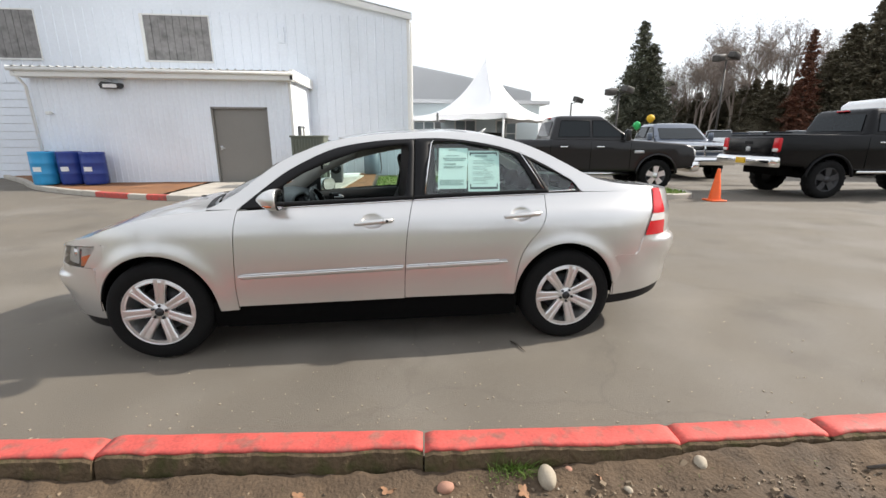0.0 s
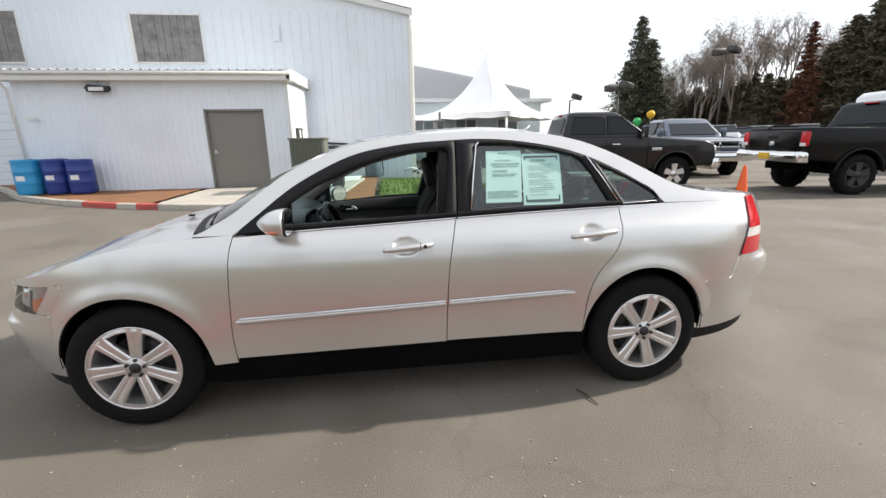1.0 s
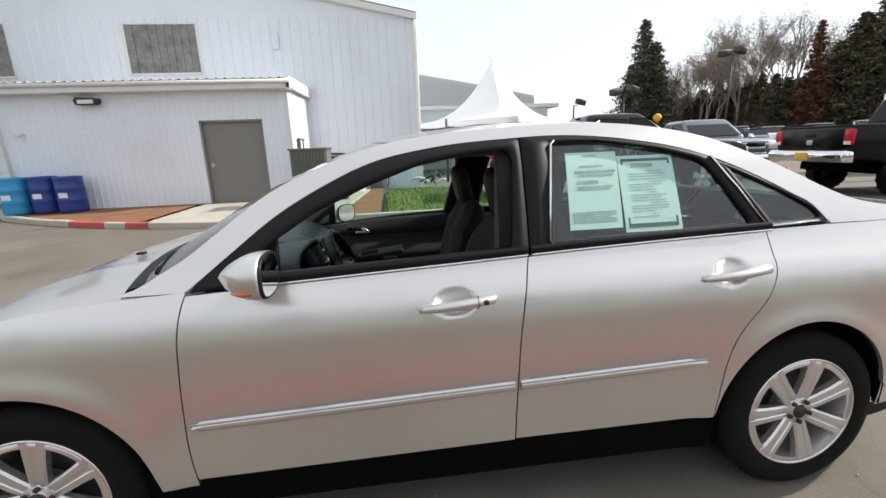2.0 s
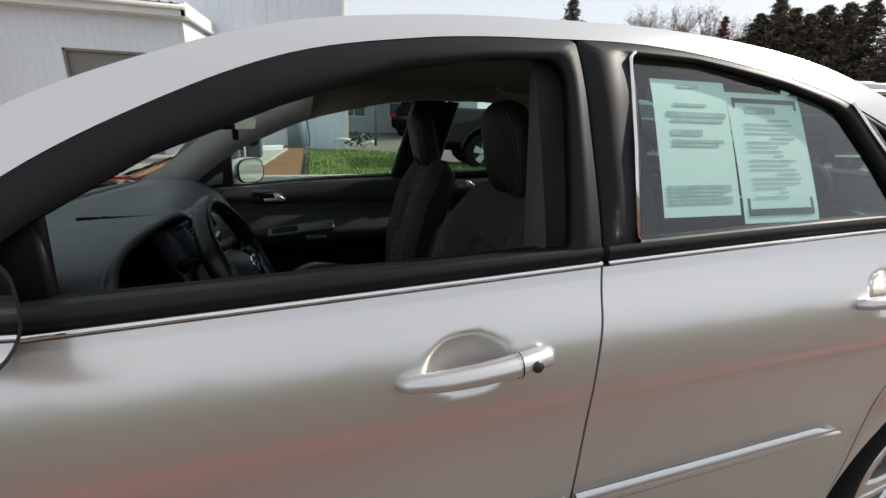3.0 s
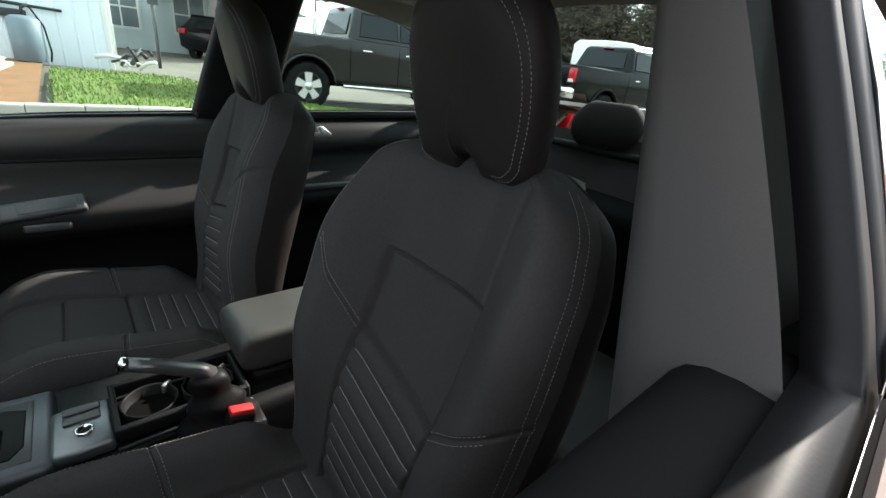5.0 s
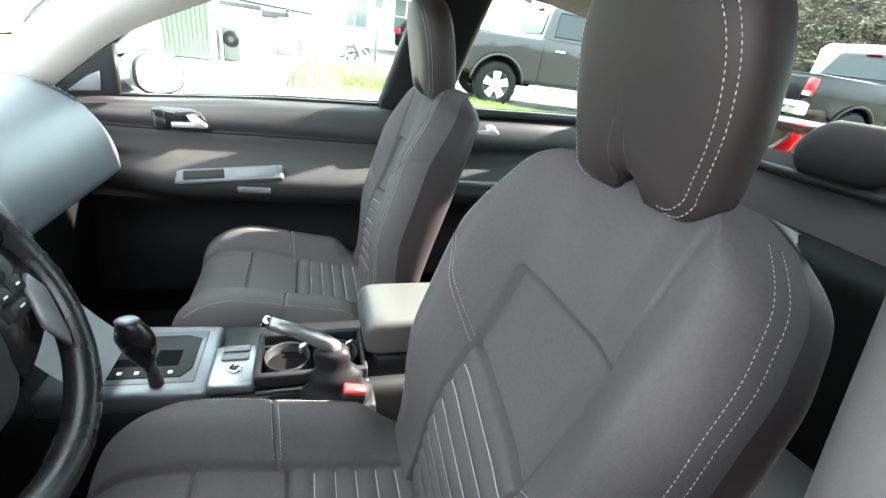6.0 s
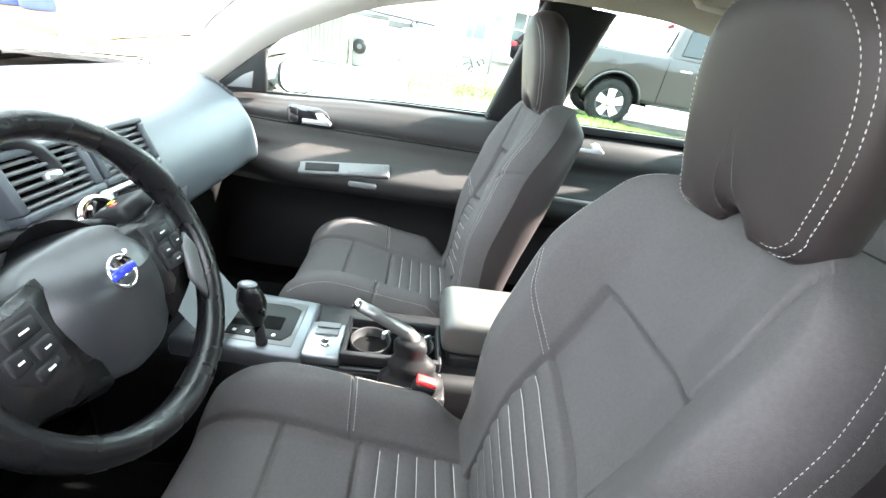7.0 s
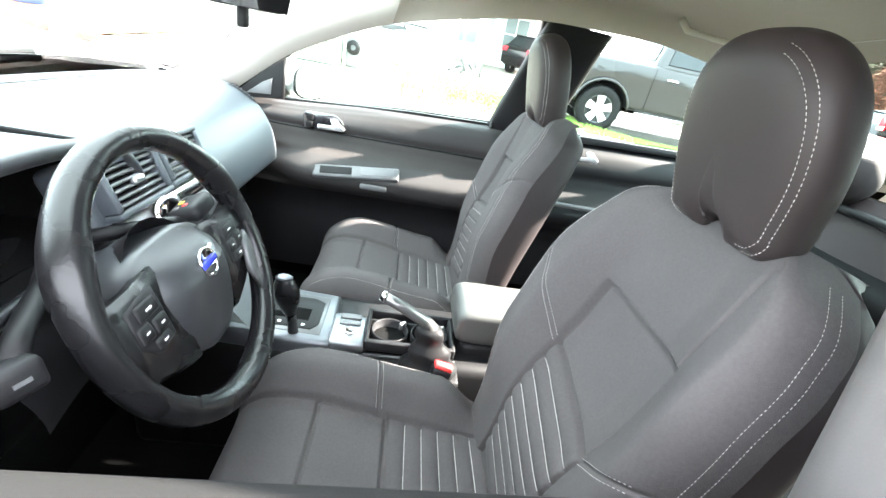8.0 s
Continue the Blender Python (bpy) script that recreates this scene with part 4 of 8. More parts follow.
    part("front_bumper", wrap_panel(-1, 0.46, math.pi - 0.46, lambda t: 0.262, lambda t: 0.596, 90, 36, bulge, nose_at), PAINT, car)
    part("front_spoiler_lip", wrap_panel(-1, 0.46, math.pi - 0.46, lambda t: 0.185, lambda t: 0.260, 60, 4, -0.012, nose_at), BLACKTRIM, car, "black front spoiler lip")
    g = part("grille", wrap_panel(-1, 1.25, math.pi - 1.25, lambda t: 0.45, lambda t: 0.64, 20, 6, 0.012), GLOSSBLACK, car)
    for i in range(9):
        y = -0.2 + 0.05 * i
        part("grille_bar", box(-2.155, y - 0.006, 0.46, -2.13, y + 0.006, 0.63, 0.003), CHROME, g)
    # bonnet shut: nose panel between bumper and bonnet
    part("nose_panel", wrap_panel(-1, 1.0, math.pi - 1.0, lambda t: 0.61, lambda t: 0.665, 40, 4, -0.004), PAINT, car)
    # rear lamps: red, clear band, red
    lamp_line = curve([0.70, 0.75, 0.87, 1.04], [0.40, 0.415, 0.478, 0.555])
    for far in (False, True):
        lamp = None
        for i, (a, b, mt) in enumerate(((0.868, 1.035, REDLENS), (0.818, 0.866, WHITELENS), (0.722, 0.816, REDLENS))):
            lo = lambda t, a=a: a
            hi = lambda t, b=b: b
            ta = (0.475, 0.43, 0.395)[i]
            gg = wrap_panel(1, ta, 0.66, lo, hi, 14, 8, 0.008, lamp_line)
            if far:
                gg = mirrored(gg)
            if lamp is None:
                lamp = part("rear_lamp", gg, mt, car, "red and clear rear lamp cluster")
            else:
                part("lamp_segment", gg, mt, lamp)
    # headlamps
    for far in (False, True):
        slant = lambda t: 0.600 + 0.122 * max(0.0, (0.545 - t) / 0.10)
        hl = wrap_panel(-1, 0.445, 0.98, slant, lambda t: 0.755 - 0.05 * t, 20, 8, 0.004)
        inner = wrap_panel(-1, 0.445, 0.98, lambda t: slant(t) + 0.002, lambda t: 0.745 - 0.05 * t, 16, 6, -0.03)
        over = wrap_panel(-1, 0.40, 1.02, lambda t: 0.757 - 0.05 * t, lambda t: max(float(fender_z(-(1.2 + 0.875 * math.sin(t) ** 0.833))) - 0.003, 0.76 - 0.05 * t), 20, 5, 0.0)
        am = wrap_panel(-1, 0.495, 0.60, lambda t: slant(t) + 0.004, lambda t: 0.680 - 0.2 * (t - 0.495), 8, 4, -0.008)
        f = mirrored if far else (lambda g: g)
        lamp = part("headlamp", f(inner), SATIN, car, "clear headlamp with amber corner")
        part("wing_brow", f(over), PAINT, car)
        part("wing_tip", f(wrap_panel(-1, 0.37, 0.444, lambda t: 0.598, lambda t: 0.760 - 0.05 * t, 8, 10, 0.001)), PAINT, car)
        part("lamp_brow", f(wrap_panel(-1, 0.443, 0.546, lambda t: 0.598, lambda t: slant(t) - 0.002, 10, 6, 0.001)), PAINT, car)
        part("lens", f(hl), LENS, lamp)
        part("indicator", f(am), AMBER, lamp)
        sgn = 1 if far else -1
        part("lamp_divider", f(wrap_panel(-1, 0.60, 0.615, lambda t: 0.604, lambda t: 0.738 - 0.05 * t, 2, 4, -0.006)), DARKMETAL, lamp)
        part("bulb_bowl", moved(lathe([(0.0, 0.045), (0.03, 0.04), (0.05, 0.02)], 16, "x"), pose(-1.86, sgn * 0.64, 0.672)), CHROME, lamp)
    # dark inner shell puts shade behind the shut lines; sills and wheel housings
    inner_lo = lambda x: 0.25
    both("inner_sill", side_panel(lambda z: -1.0, lambda z: 0.97, lambda x: 0.19, lambda x: 0.36, 20, 4, off=-0.018), RECESSBLACK, "black sill strip")
    both("inner_shell", side_panel(lambda z: -0.97, lambda z: 0.955, lambda x: 0.30, lambda x: belt(x) - 0.03, 30, 10, off=-0.03, inward=0.01), RECESSBLACK)
    both("inner_shell", side_panel(lambda z: 1.62 if z < 0.7 else 1.05, lambda z: 1.86, lambda x: 0.45 if x > 1.63 else 0.72, lambda x: 0.99, 20, 8, off=-0.03, inward=0.01), RECESSBLACK)
    for cx, rx, rz in ((-1.317, 0.367, 0.37), (1.30, 0.362, 0.382)):
        def liner(u, v):
            a = math.pi * u
            x, z = cx + rx * math.cos(a), 0.322 + rz * math.sin(a)
            y = min(0.872, side_y(x, z) - 0.022)
            return x, -(y + (0.532 - y) * v), z
        both("wheel_housing", grid(liner, 40, 3), RECESSBLACK)

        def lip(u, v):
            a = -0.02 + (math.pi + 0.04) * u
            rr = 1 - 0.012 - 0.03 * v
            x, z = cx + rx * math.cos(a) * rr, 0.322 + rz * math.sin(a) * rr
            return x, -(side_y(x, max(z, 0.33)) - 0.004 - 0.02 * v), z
        # lip near-black, not body paint, so the arch edge reads black
        both("arch_lip", grid(lip, 50, 2), RECESSBLACK)
    part("floor_pan", box(-0.95, -0.80, 0.17, 0.95, 0.80, 0.20, 0.01), RECESSBLACK, car)
    part("engine_bay", box(-1.95, -0.52, 0.2, -1.0, 0.52, 0.66, 0.05), RECESSBLACK, car)
    part("boot_box", box(1.0, -0.50, 0.2, 2.1, 0.50, 0.85, 0.04), RECESSBLACK, car)


def trims():
    """Side mouldings, belt lines, handles, mirrors, wipers."""
    low = lambda x: 0.530 + 0.030 * (x + 0.81) / 1.02
    for a, b in ((-0.82, 0.200), (0.222, 0.888)):
        def fn(u, v, a=a, b=b):
            x = a + (b - a) * u
            tip = min(1.0, (1 - u) / 0.10) if a > 0 else min(1.0, u / 0.02)
            z = low(x) + (v - 0.5) * 0.036 * max(tip, 0.15)
            return x, -(side_y(x, z) + 0.001 + 0.013 * math.sin(math.pi * v) ** 0.6), z
        both("side_moulding", grid(fn, 40, 8), PAINT, "silver side moulding with a bright upper edge")

        def hi(u, v, a=a, b=b):
            x = a + (b - a) * u
            z = low(x) + 0.010 + v * 0.007
            return x, -(side_y(x, z) + 0.0135 + 0.002 * math.sin(math.pi * v)), z
        both("moulding_edge", grid(hi, 40, 2), SATIN)
    # belt weatherstrip and bright line
    for a, b in ((-0.60, 0.270), (0.283, 1.17)):
        f = lambda u, v, a=a, b=b: ((a + (b - a) * u), -(side_y(a + (b - a) * u, float(belt(a + (b - a) * u))) + 0.004 + 0.006 * math.sin(math.pi * v)), float(belt(a + (b - a) * u)) - 0.011 + 0.010 * v)
        both("belt_strip", grid(f, 40, 4), CHROME, "bright belt-line strip")
        f2 = lambda u, v, a=a, b=b: ((a + (b - a) * u), -(side_y(a + (b - a) * u, float(belt(a + (b - a) * u))) + 0.002 + 0.006 * math.sin(math.pi * v)), float(belt(a + (b - a) * u)) - 0.001 + 0.024 * v)
        both("belt_seal", grid(f2, 40, 4), BLACKTRIM)
    # handles
    for x0, z0, front in ((0.018, 0.860, True), (0.983, 0.886, False)):
        yb = side_y(x0, z0)
        path = [(x0 - 0.115, -(yb + 0.002), z0 - 0.014), (x0 - 0.10, -(yb + 0.012), z0 - 0.010), (x0 - 0.05, -(yb + 0.024), z0 - 0.004), (x0, -(yb + 0.028), z0 + 0.001),
                (x0 + 0.05, -(yb + 0.026), z0 + 0.005), (x0 + 0.112, -(yb + 0.015), z0 + 0.009), (x0 + 0.122, -(yb + 0.004), z0 + 0.010)]
        hs = both("door_handle", tube(path, [0.011, 0.015, 0.0175, 0.0185, 0.0195, 0.019, 0.014], 14, flat=0.85), PAINT)
        for h, k in zip(hs, (1, -1)):
            if front and k > 0:
                part("key_lock", moved(lathe([(0, 0.0), (0, 0.009), (-0.004, 0.009), (-0.004, 0.0)], 14, "y"), pose(x0 + 0.088, -(yb + 0.0375), z0 + 0.007)), DARKMETAL, h)
                part("gap_line", moved(lathe([(0, 0.0202), (0.0022, 0.0202)], 16, "x"), pose(x0 + 0.062, -(yb + 0.0245), z0 + 0.0055)), BLACKTRIM, h)
    # mirrors
    ring = []
    for i, t in enumerate(np.linspace(0, 1, 14)):
        # from the leading dome to the glass face
        w = math.sin(math.pi * 0.5 * min(1.0, t * 1.15)) ** 0.75
        cx = -0.655 + 0.13 * t
        cy, cz = -0.945 + 0.0 * t, 1.018
        ring.append([(cx, cy + 0.092 * w * math.copysign(abs(math.cos(a)) ** 0.75, math.cos(a)), cz + 0.064 * w * math.copysign(abs(math.sin(a)) ** 0.75, math.sin(a)) - 0.004) for a in np.linspace(0, 2 * math.pi, 28, endpoint=False)])
    shell = loft(ring)
    turn = Matrix.Translation((-0.545, 0.925, -0.042)) @ Matrix.Rotation(radians(-34), 4, "Z") @ Matrix.Translation((0.58, -0.93, 0))
    for far in (False, True):
        f = (lambda g: moved(mirrored(g), turn)) if far else (lambda g: g)
        mr = part("door_mirror", f(shell), PAINT, car, "silver door mirror with amber repeater")
        face = [(-0.516, -0.945 + 0.082 * math.copysign(abs(math.cos(a)) ** 0.7, math.cos(a)), 1.014 + 0.055 * math.copysign(abs(math.sin(a)) ** 0.7, math.sin(a))) for a in np.linspace(0, 2 * math.pi, 28, endpoint=False)]
        back = [(-0.531, y + (y + 0.945) * 0.09, z + (z - 1.014) * 0.12) for _, y, z in face]
        part("mirror_bezel", f(loft([back, [(-0.516, y + (y + 0.945) * 0.08, z + (z - 1.014) * 0.10) for _, y, z in face], face], caps=False)), BLACKTRIM, mr)
        part("mirror_glass", f((face, [tuple(range(28))])), MIRROR, mr, smooth=False)
        part("repeater", f(tube([(-0.60, -1.018, 0.985), (-0.575, -1.026, 0.982), (-0.545, -1.028, 0.982)], [0.003, 0.007, 0.005], 8)), AMBER, mr)
        part("mirror_arm", f(tube([(-0.60, -0.80, 0.96), (-0.595, -0.88, 0.968), (-0.59, -0.94, 0.985)], [0.035, 0.028, 0.03], 10, flat=0.7)), BLACKTRIM, mr)
    # wipers and cowl
    cowl = lambda u, v: (-0.992 - 0.13 * (1 - (2 * v - 1) ** 2) + 0.10 * u, (2 * v - 1) * 0.775, 0.955 + 0.028 * (1 - (2 * v - 1) ** 2) + 0.012 * u)
    part("cowl", grid(cowl, 6, 30), BLACKTRIM, car, "black plastic scuttle below the windscreen")
    for y0, y1 in ((-0.12, -0.66), (0.42, -0.02)):
        wv = part("wiper", tube([(-1.09, y0, 0.965), (-1.03, y0 - 0.2, 0.985), (-0.965, y1 + 0.05, 0.975)], [0.012, 0.009, 0.006], 8), BLACKTRIM, car)
        part("wiper_blade", tube([(-1.06, y0 - 0.05, 0.985), (-1.01, (y0 + y1) / 2 - 0.05, 0.995), (-0.95, y1 - 0.02, 0.98)], 0.008, 6), RUBBER, wv)
    part("washer_jet", box(-1.22, -0.30, 0.975, -1.19, -0.27, 0.985, 0.003), BLACKTRIM, car)


FRONT_OPEN = [(-0.60, 0.980), (-0.30, 0.990), (-0.05, 0.999), (0.222, 1.010), (0.236, 1.10), (0.250, 1.20), (0.262, 1.295), (0.255, 1.322), (0.232, 1.333), (0.10, 1.322), (-0.06, 1.294), (-0.24, 1.231), (-0.413, 1.157), (-0.55, 1.072), (-0.60, 1.03)]
REAR_OPEN = [(0.362, 1.018), (0.60, 1.026), (0.85, 1.034), (1.105, 1.040), (1.080, 1.09), (1.030, 1.18), (0.982, 1.255), (0.95, 1.275), (0.82, 1.312), (0.60, 1.350), (0.43, 1.352), (0.415, 1.345)]


def windows():
    # door window frames, black
    tops = lambda a, b, n: [(x, float(dlo_top(x)) - 0.002) for x in np.linspace(a, b, n)]
    bots = lambda a, b, n: [(x, float(belt(x)) - 0.004) for x in np.linspace(a, b, n)]
    both("front_window_frame", edge_ring(bots(-0.79, 0.275, 8) + tops(0.296, -0.775, 24), FRONT_OPEN, 160, off=0.0, depth=0.030), BLACKTRIM, "black door window frame")
    both("rear_window_frame", edge_ring(bots(0.283, 1.165, 8) + [(1.10, 1.14), (1.02, 1.262)] + tops(0.99, 0.304, 20), REAR_OPEN, 160, off=0.0, depth=0.030), BLACKTRIM, "black door window frame")
    q_out = bots(1.167, 1.392, 5) + tops(1.397, 0.995, 14) + [(1.03, 1.26), (1.105, 1.14)]
    q_in = [(1.185, 1.036), (1.29, 1.040), (1.365, 1.043), (1.379, 1.056), (1.36, 1.080), (1.285, 1.126), (1.13, 1.205), (1.068, 1.232), (1.12, 1.14)]
    both("quarter_window_frame", edge_ring(q_out, q_in, 100, off=-0.001, depth=0.03), BLACKTRIM, "black quarter window frame")
    # bright strips at the pillar and the rear window
    for pts in ([(0.352, 1.012), (0.378, 1.18), (0.410, 1.345), (0.425, 1.358)], [(1.005, 1.285), (1.08, 1.165), (1.155, 1.03)], [(1.365, 1.036), (1.17, 1.029)]):
        path = [(x, -(side_y(x, z) + 0.003), z) for x, z in pts]
        both("bright_strip", tube(path, 0.0042, 6), CHROME)
    gl = both("rear_door_glass", pane([(0.345, 1.01), (0.60, 1.018), (0.85, 1.026), (1.115, 1.032)] + [(0.975, 1.27), (0.82, 1.32), (0.60, 1.357), (0.41, 1.357)], 20, -0.014), SIDEGLASS, "green-tinted side glass")
    ql = both("quarter_glass", pane([(1.178, 1.03), (1.29, 1.034), (1.385, 1.04)] + [(1.365, 1.086), (1.13, 1.212), (1.058, 1.24)], 12, -0.012), SIDEGLASS, "green-tinted quarter glass")
    far = pane([(-0.57, 0.97), (-0.30, 0.98), (-0.05, 0.99), (0.205, 1.0)] + [(0.245, 1.345), (-0.05, 1.325), (-0.32, 1.24), (-0.57, 1.09)], 20, -0.014)
    fg = part("front_door_glass", far_side(far), SIDEGLASS, car, "green-tinted side glass")
    down = side_panel(lambda z: -0.55, lambda z: 0.20, lambda x: belt(x) - 0.02, lambda x: belt(x) + 0.002, 20, 2, off=-0.014, inward=0.004)
    part("front_door_glass", down, SIDEGLASS, car, "lowered green-tinted side glass")

    def screen(u, v):
        s = 2 * v - 1
        x = -0.965 + 0.815 * u
        z = float(rail_z(x)) - 0.006
        ex, ey, ez = x, side_y(x, z) - 0.012 - 0.03 * (1 - u), z
        cx, cz = -1.09 + 0.84 * u, 0.985 + (1.393 - 0.985) * u + 0.035 * math.sin(math.pi * u)
        k = 1 - s * s
        return ex + (cx - ex) * k, s * ey, ez + (cz - ez) * k
    ws = part("windscreen", grid(screen, 30, 30), SCREENGLASS, car, "clear laminated windscreen")

    def rear(u, v):
        s = 2 * v - 1
        x = 0.985 + 0.545 * u
        z = float(rail_z(x)) - 0.006
        ex, ey, ez = x, side_y(x, z) - 0.012, z
        cx, cz = 0.935 + 0.68 * u, 1.412 + (1.10 - 1.412) * u + 0.03 * math.sin(math.pi * u)
        k = 1 - s * s
        return ex + (cx - ex) * k, s * ey, ez + (cz - ez) * k
    rw = part("rear_screen", grid(rear, 30, 30), SIDEGLASS, car, "green-tinted heated rear screen")
    for p in (*gl, *ql, fg, ws, rw):
        p.visible_shadow = False


def wheel(x, sgn):
    """Tyre with tread blocks, seven twin spokes, hub and brake disc."""
    w = part("wheel", moved(lathe([(0.10, 0.19), (0.10, 0.212), (0.088, 0.218), (-0.10, 0.218), (-0.10, 0.20)], 48), pose(0, 0, 0)), ALLOY, car, "silver seven-spoke alloy wheel")
    w.matrix_basis = pose(x, sgn * 0.765, WHEEL_Z) @ (Matrix.Identity(4) if sgn > 0 else pose(0, 0, 0, 0, 0, 180)) @ pose(0, 0, 0, 0, -8 if x < 0 else 39, 0)
    prof = [(0.085, 0.205), (0.100, 0.216), (0.106, 0.235), (0.108, 0.262), (0.102, 0.290), (0.090, 0.306), (0.074, 0.3135), (0.045, 0.3155), (0.04, 0.308), (0.034, 0.3155), (0.004, 0.316), (0, 0.308), (-0.004, 0.316),
            (-0.034, 0.3155), (-0.04, 0.308), (-0.045, 0.3155), (-0.074, 0.3135), (-0.090, 0.306), (-0.105, 0.27), (-0.1, 0.205)]
    part("tyre", lathe(prof, 72), RUBBER, w, "worn black road tyre")
    blocks = []
    for k in range(60):
        a = 2 * math.pi * k / 60
        blocks.append(moved(box(-0.008, 0.05, 0.3, 0.008, 0.079, 0.3145, 0.002, 1), Matrix.Rotation(a, 4, "Y")))
    part("tread_block", join(*blocks), RUBBER, w, smooth=False)
    ring = part("rim", lathe([(0.098, 0.219), (0.104, 0.216), (0.103, 0.211), (0.09, 0.207), (0.06, 0.196), (-0.08, 0.188)], 60), ALLOY, w)
    for k in range(7):
        a = 2 * math.pi * k / 7
        spoke = []
        for r, hw, yy, th in ((0.045, 0.026, 0.088, 0.03), (0.08, 0.028, 0.094, 0.028), (0.14, 0.031, 0.100, 0.028), (0.185, 0.036, 0.102, 0.030), (0.209, 0.048, 0.101, 0.034)):
            spoke.append([(-hw, yy - th, r), (-hw, yy - 0.006, r), (-hw * 0.78, yy, r), (-hw * 0.30, yy, r), (-hw * 0.18, yy - 0.003, r), (hw * 0.18, yy - 0.003, r), (hw * 0.30, yy, r), (hw * 0.78, yy, r), (hw, yy - 0.006, r), (hw, yy - th, r)])
        part("spoke", moved(loft(spoke), Matrix.Rotation(a, 4, "Y")), ALLOY, w, smooth=False)
    part("hub", lathe([(0.05, 0.062), (0.082, 0.058), (0.09, 0.05), (0.088, 0.034), (0.092, 0.03), (0.094, 0.0)], 32), ALLOY, w)
    part("centre_cap", lathe([(0.09, 0.028), (0.096, 0.026), (0.098, 0.0)], 24), DARKMETAL, w, "dark centre cap")
    for k in range(5):
        a = 2 * math.pi * k / 5 + 0.3
        part("wheel_nut", moved(lathe([(0.08, 0.009), (0.1, 0.009), (0.102, 0.0)], 6), pose(0.042 * math.cos(a), 0, 0.042 * math.sin(a))), DARKMETAL, w, smooth=False)
    part("brake_disc", lathe([(0.02, 0.06), (0.02, 0.145), (0.0, 0.145), (0.0, 0.05)], 40), DARKMETAL, w)


body_panels()
trims()
windows()
for wx in (FRONT_WHEEL, REAR_WHEEL):
    for sg in (-1, 1):
        wheel(wx, sg)


# ---- inside the saloon ----
TRIMGREY = mat("satin_trim", (0.075, 0.076, 0.078), 0.35, metal=0.3, vary=0.06, size=0.2, fine=400)
HUB = mat("hub_vinyl", (0.016, 0.017, 0.019), 0.42, spec=0.4, vary=0.1, size=0.2, fine=700, bump=0.0002)
GRIP = mat("satin_grip", (0.15, 0.15, 0.147), 0.36, metal=0.7, vary=0.08, size=0.1, fine=300)
STACK = mat("brushed_stack", (0.20, 0.21, 0.22), 0.38, metal=0.8, vary=0.06, size=0.2, fine=300)
WINDOWSILL = mat("matte_sill_vinyl", (0.007, 0.007, 0.007), 0.8, spec=0.08, vary=0.12, size=0.2, fine=600, bump=0.0002)
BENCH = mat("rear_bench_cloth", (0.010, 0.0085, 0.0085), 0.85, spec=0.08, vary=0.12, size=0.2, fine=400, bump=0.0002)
SURROUND = mat("dark_satin_trim", (0.105, 0.11, 0.12), 0.38, metal=0.6, vary=0.06, size=0.2, fine=300)
BPILLAR = mat("warm_grey_plastic", (0.058, 0.053, 0.052), 0.6, vary=0.08, size=0.3, fine=600, bump=0.0001)
RECLINE = radians(17)
BACK_H = 0.60
OUTER = 0.91
CUSHION_UP = 0.0


def groove(d, w=0.006, depth=0.004):
    return -depth * math.exp(-(d / w) ** 2)


def skew(yl, h, out):
    return h + 0.18 * (min(max(yl * out, -0.2), 0.2) + 0.094)


def inset_w(yl, h, out):
    return (0.116 if yl * out > 0 else 0.094) - 0.012 * (1 - smooth(0.05, 0.28, h))


def seat_back_point(yl, h, yc, out):
    """Point on the front face of a backrest: yl across (towards +y), h up; out: +1 if the outer side is towards +y."""
    outer = yl * out > 0
    w = back_w(h) * (OUTER if outer else 1.0)
    s = yl / w
    d = 0.0
    a = abs(yl)
    bol = (0.036 if outer else 0.052) * smooth(0.0, 0.25, h) * (1 - 0.75 * smooth(0.40, 0.58, h)) + 0.004
    d += bol * smooth(0.085, 0.165, a - (0.015 if yl * out > 0 else 0.0))
    d -= 0.014 * (1 - smooth(0.06, 0.12, a)) * smooth(0.05, 0.3, h)
    d += 0.030 * math.exp(-((h - 0.18) / 0.11) ** 2) * (1 - smooth(0.06, 0.2, a))
    # centre inset with a proud top edge, pleats below it
    wi = inset_w(yl, h, out)
    hs = skew(yl, h, out)
    inside = 1 - smooth(wi - 0.003, wi + 0.003, a)
    if h < 0.418:
        d -= 0.007 * inside
    d += groove(a - wi, 0.0035, 0.008) * (1 - smooth(0.405, 0.425, h))
    d += groove(h - 0.415, 0.0035, 0.008) * inside
    d += groove(hs - 0.282, 0.0035, 0.008) * inside
    if 0.03 < hs < 0.28:
        d += inside * 0.007 * abs(math.sin(math.pi * (hs - 0.03) / 0.25 * 8)) ** 0.5
    d += groove(yl * out - wi, 0.0035, 0.006) * smooth(0.405, 0.425, h)
    # seam across the bolsters
    d += groove(hs - 0.282 - 0.9 * (a - wi), 0.0035, 0.006) * smooth(wi, wi + 0.01, a)
    # rounding to the sides and the top
    e = max(0.0, abs(s) - 0.78) / 0.22 if outer else max(0.0, abs(s) - 0.80) / 0.20
    d -= (0.085 if outer else 0.055) * (1 - math.sqrt(max(0.0, 1 - e * e)))
    e = max(0.0, h - 0.545) / (BACK_H - 0.545)
    d -= 0.05 * (1 - math.sqrt(max(0.0, 1 - min(e, 1.0) ** 2)))
    return back_frame(yl, h, d, yc)


def back_w(h):
    return float(curve([0.0, 0.12, 0.30, 0.42, 0.50, 0.56, BACK_H], [0.225, 0.235, 0.245, 0.240, 0.222, 0.185, 0.115])(h))


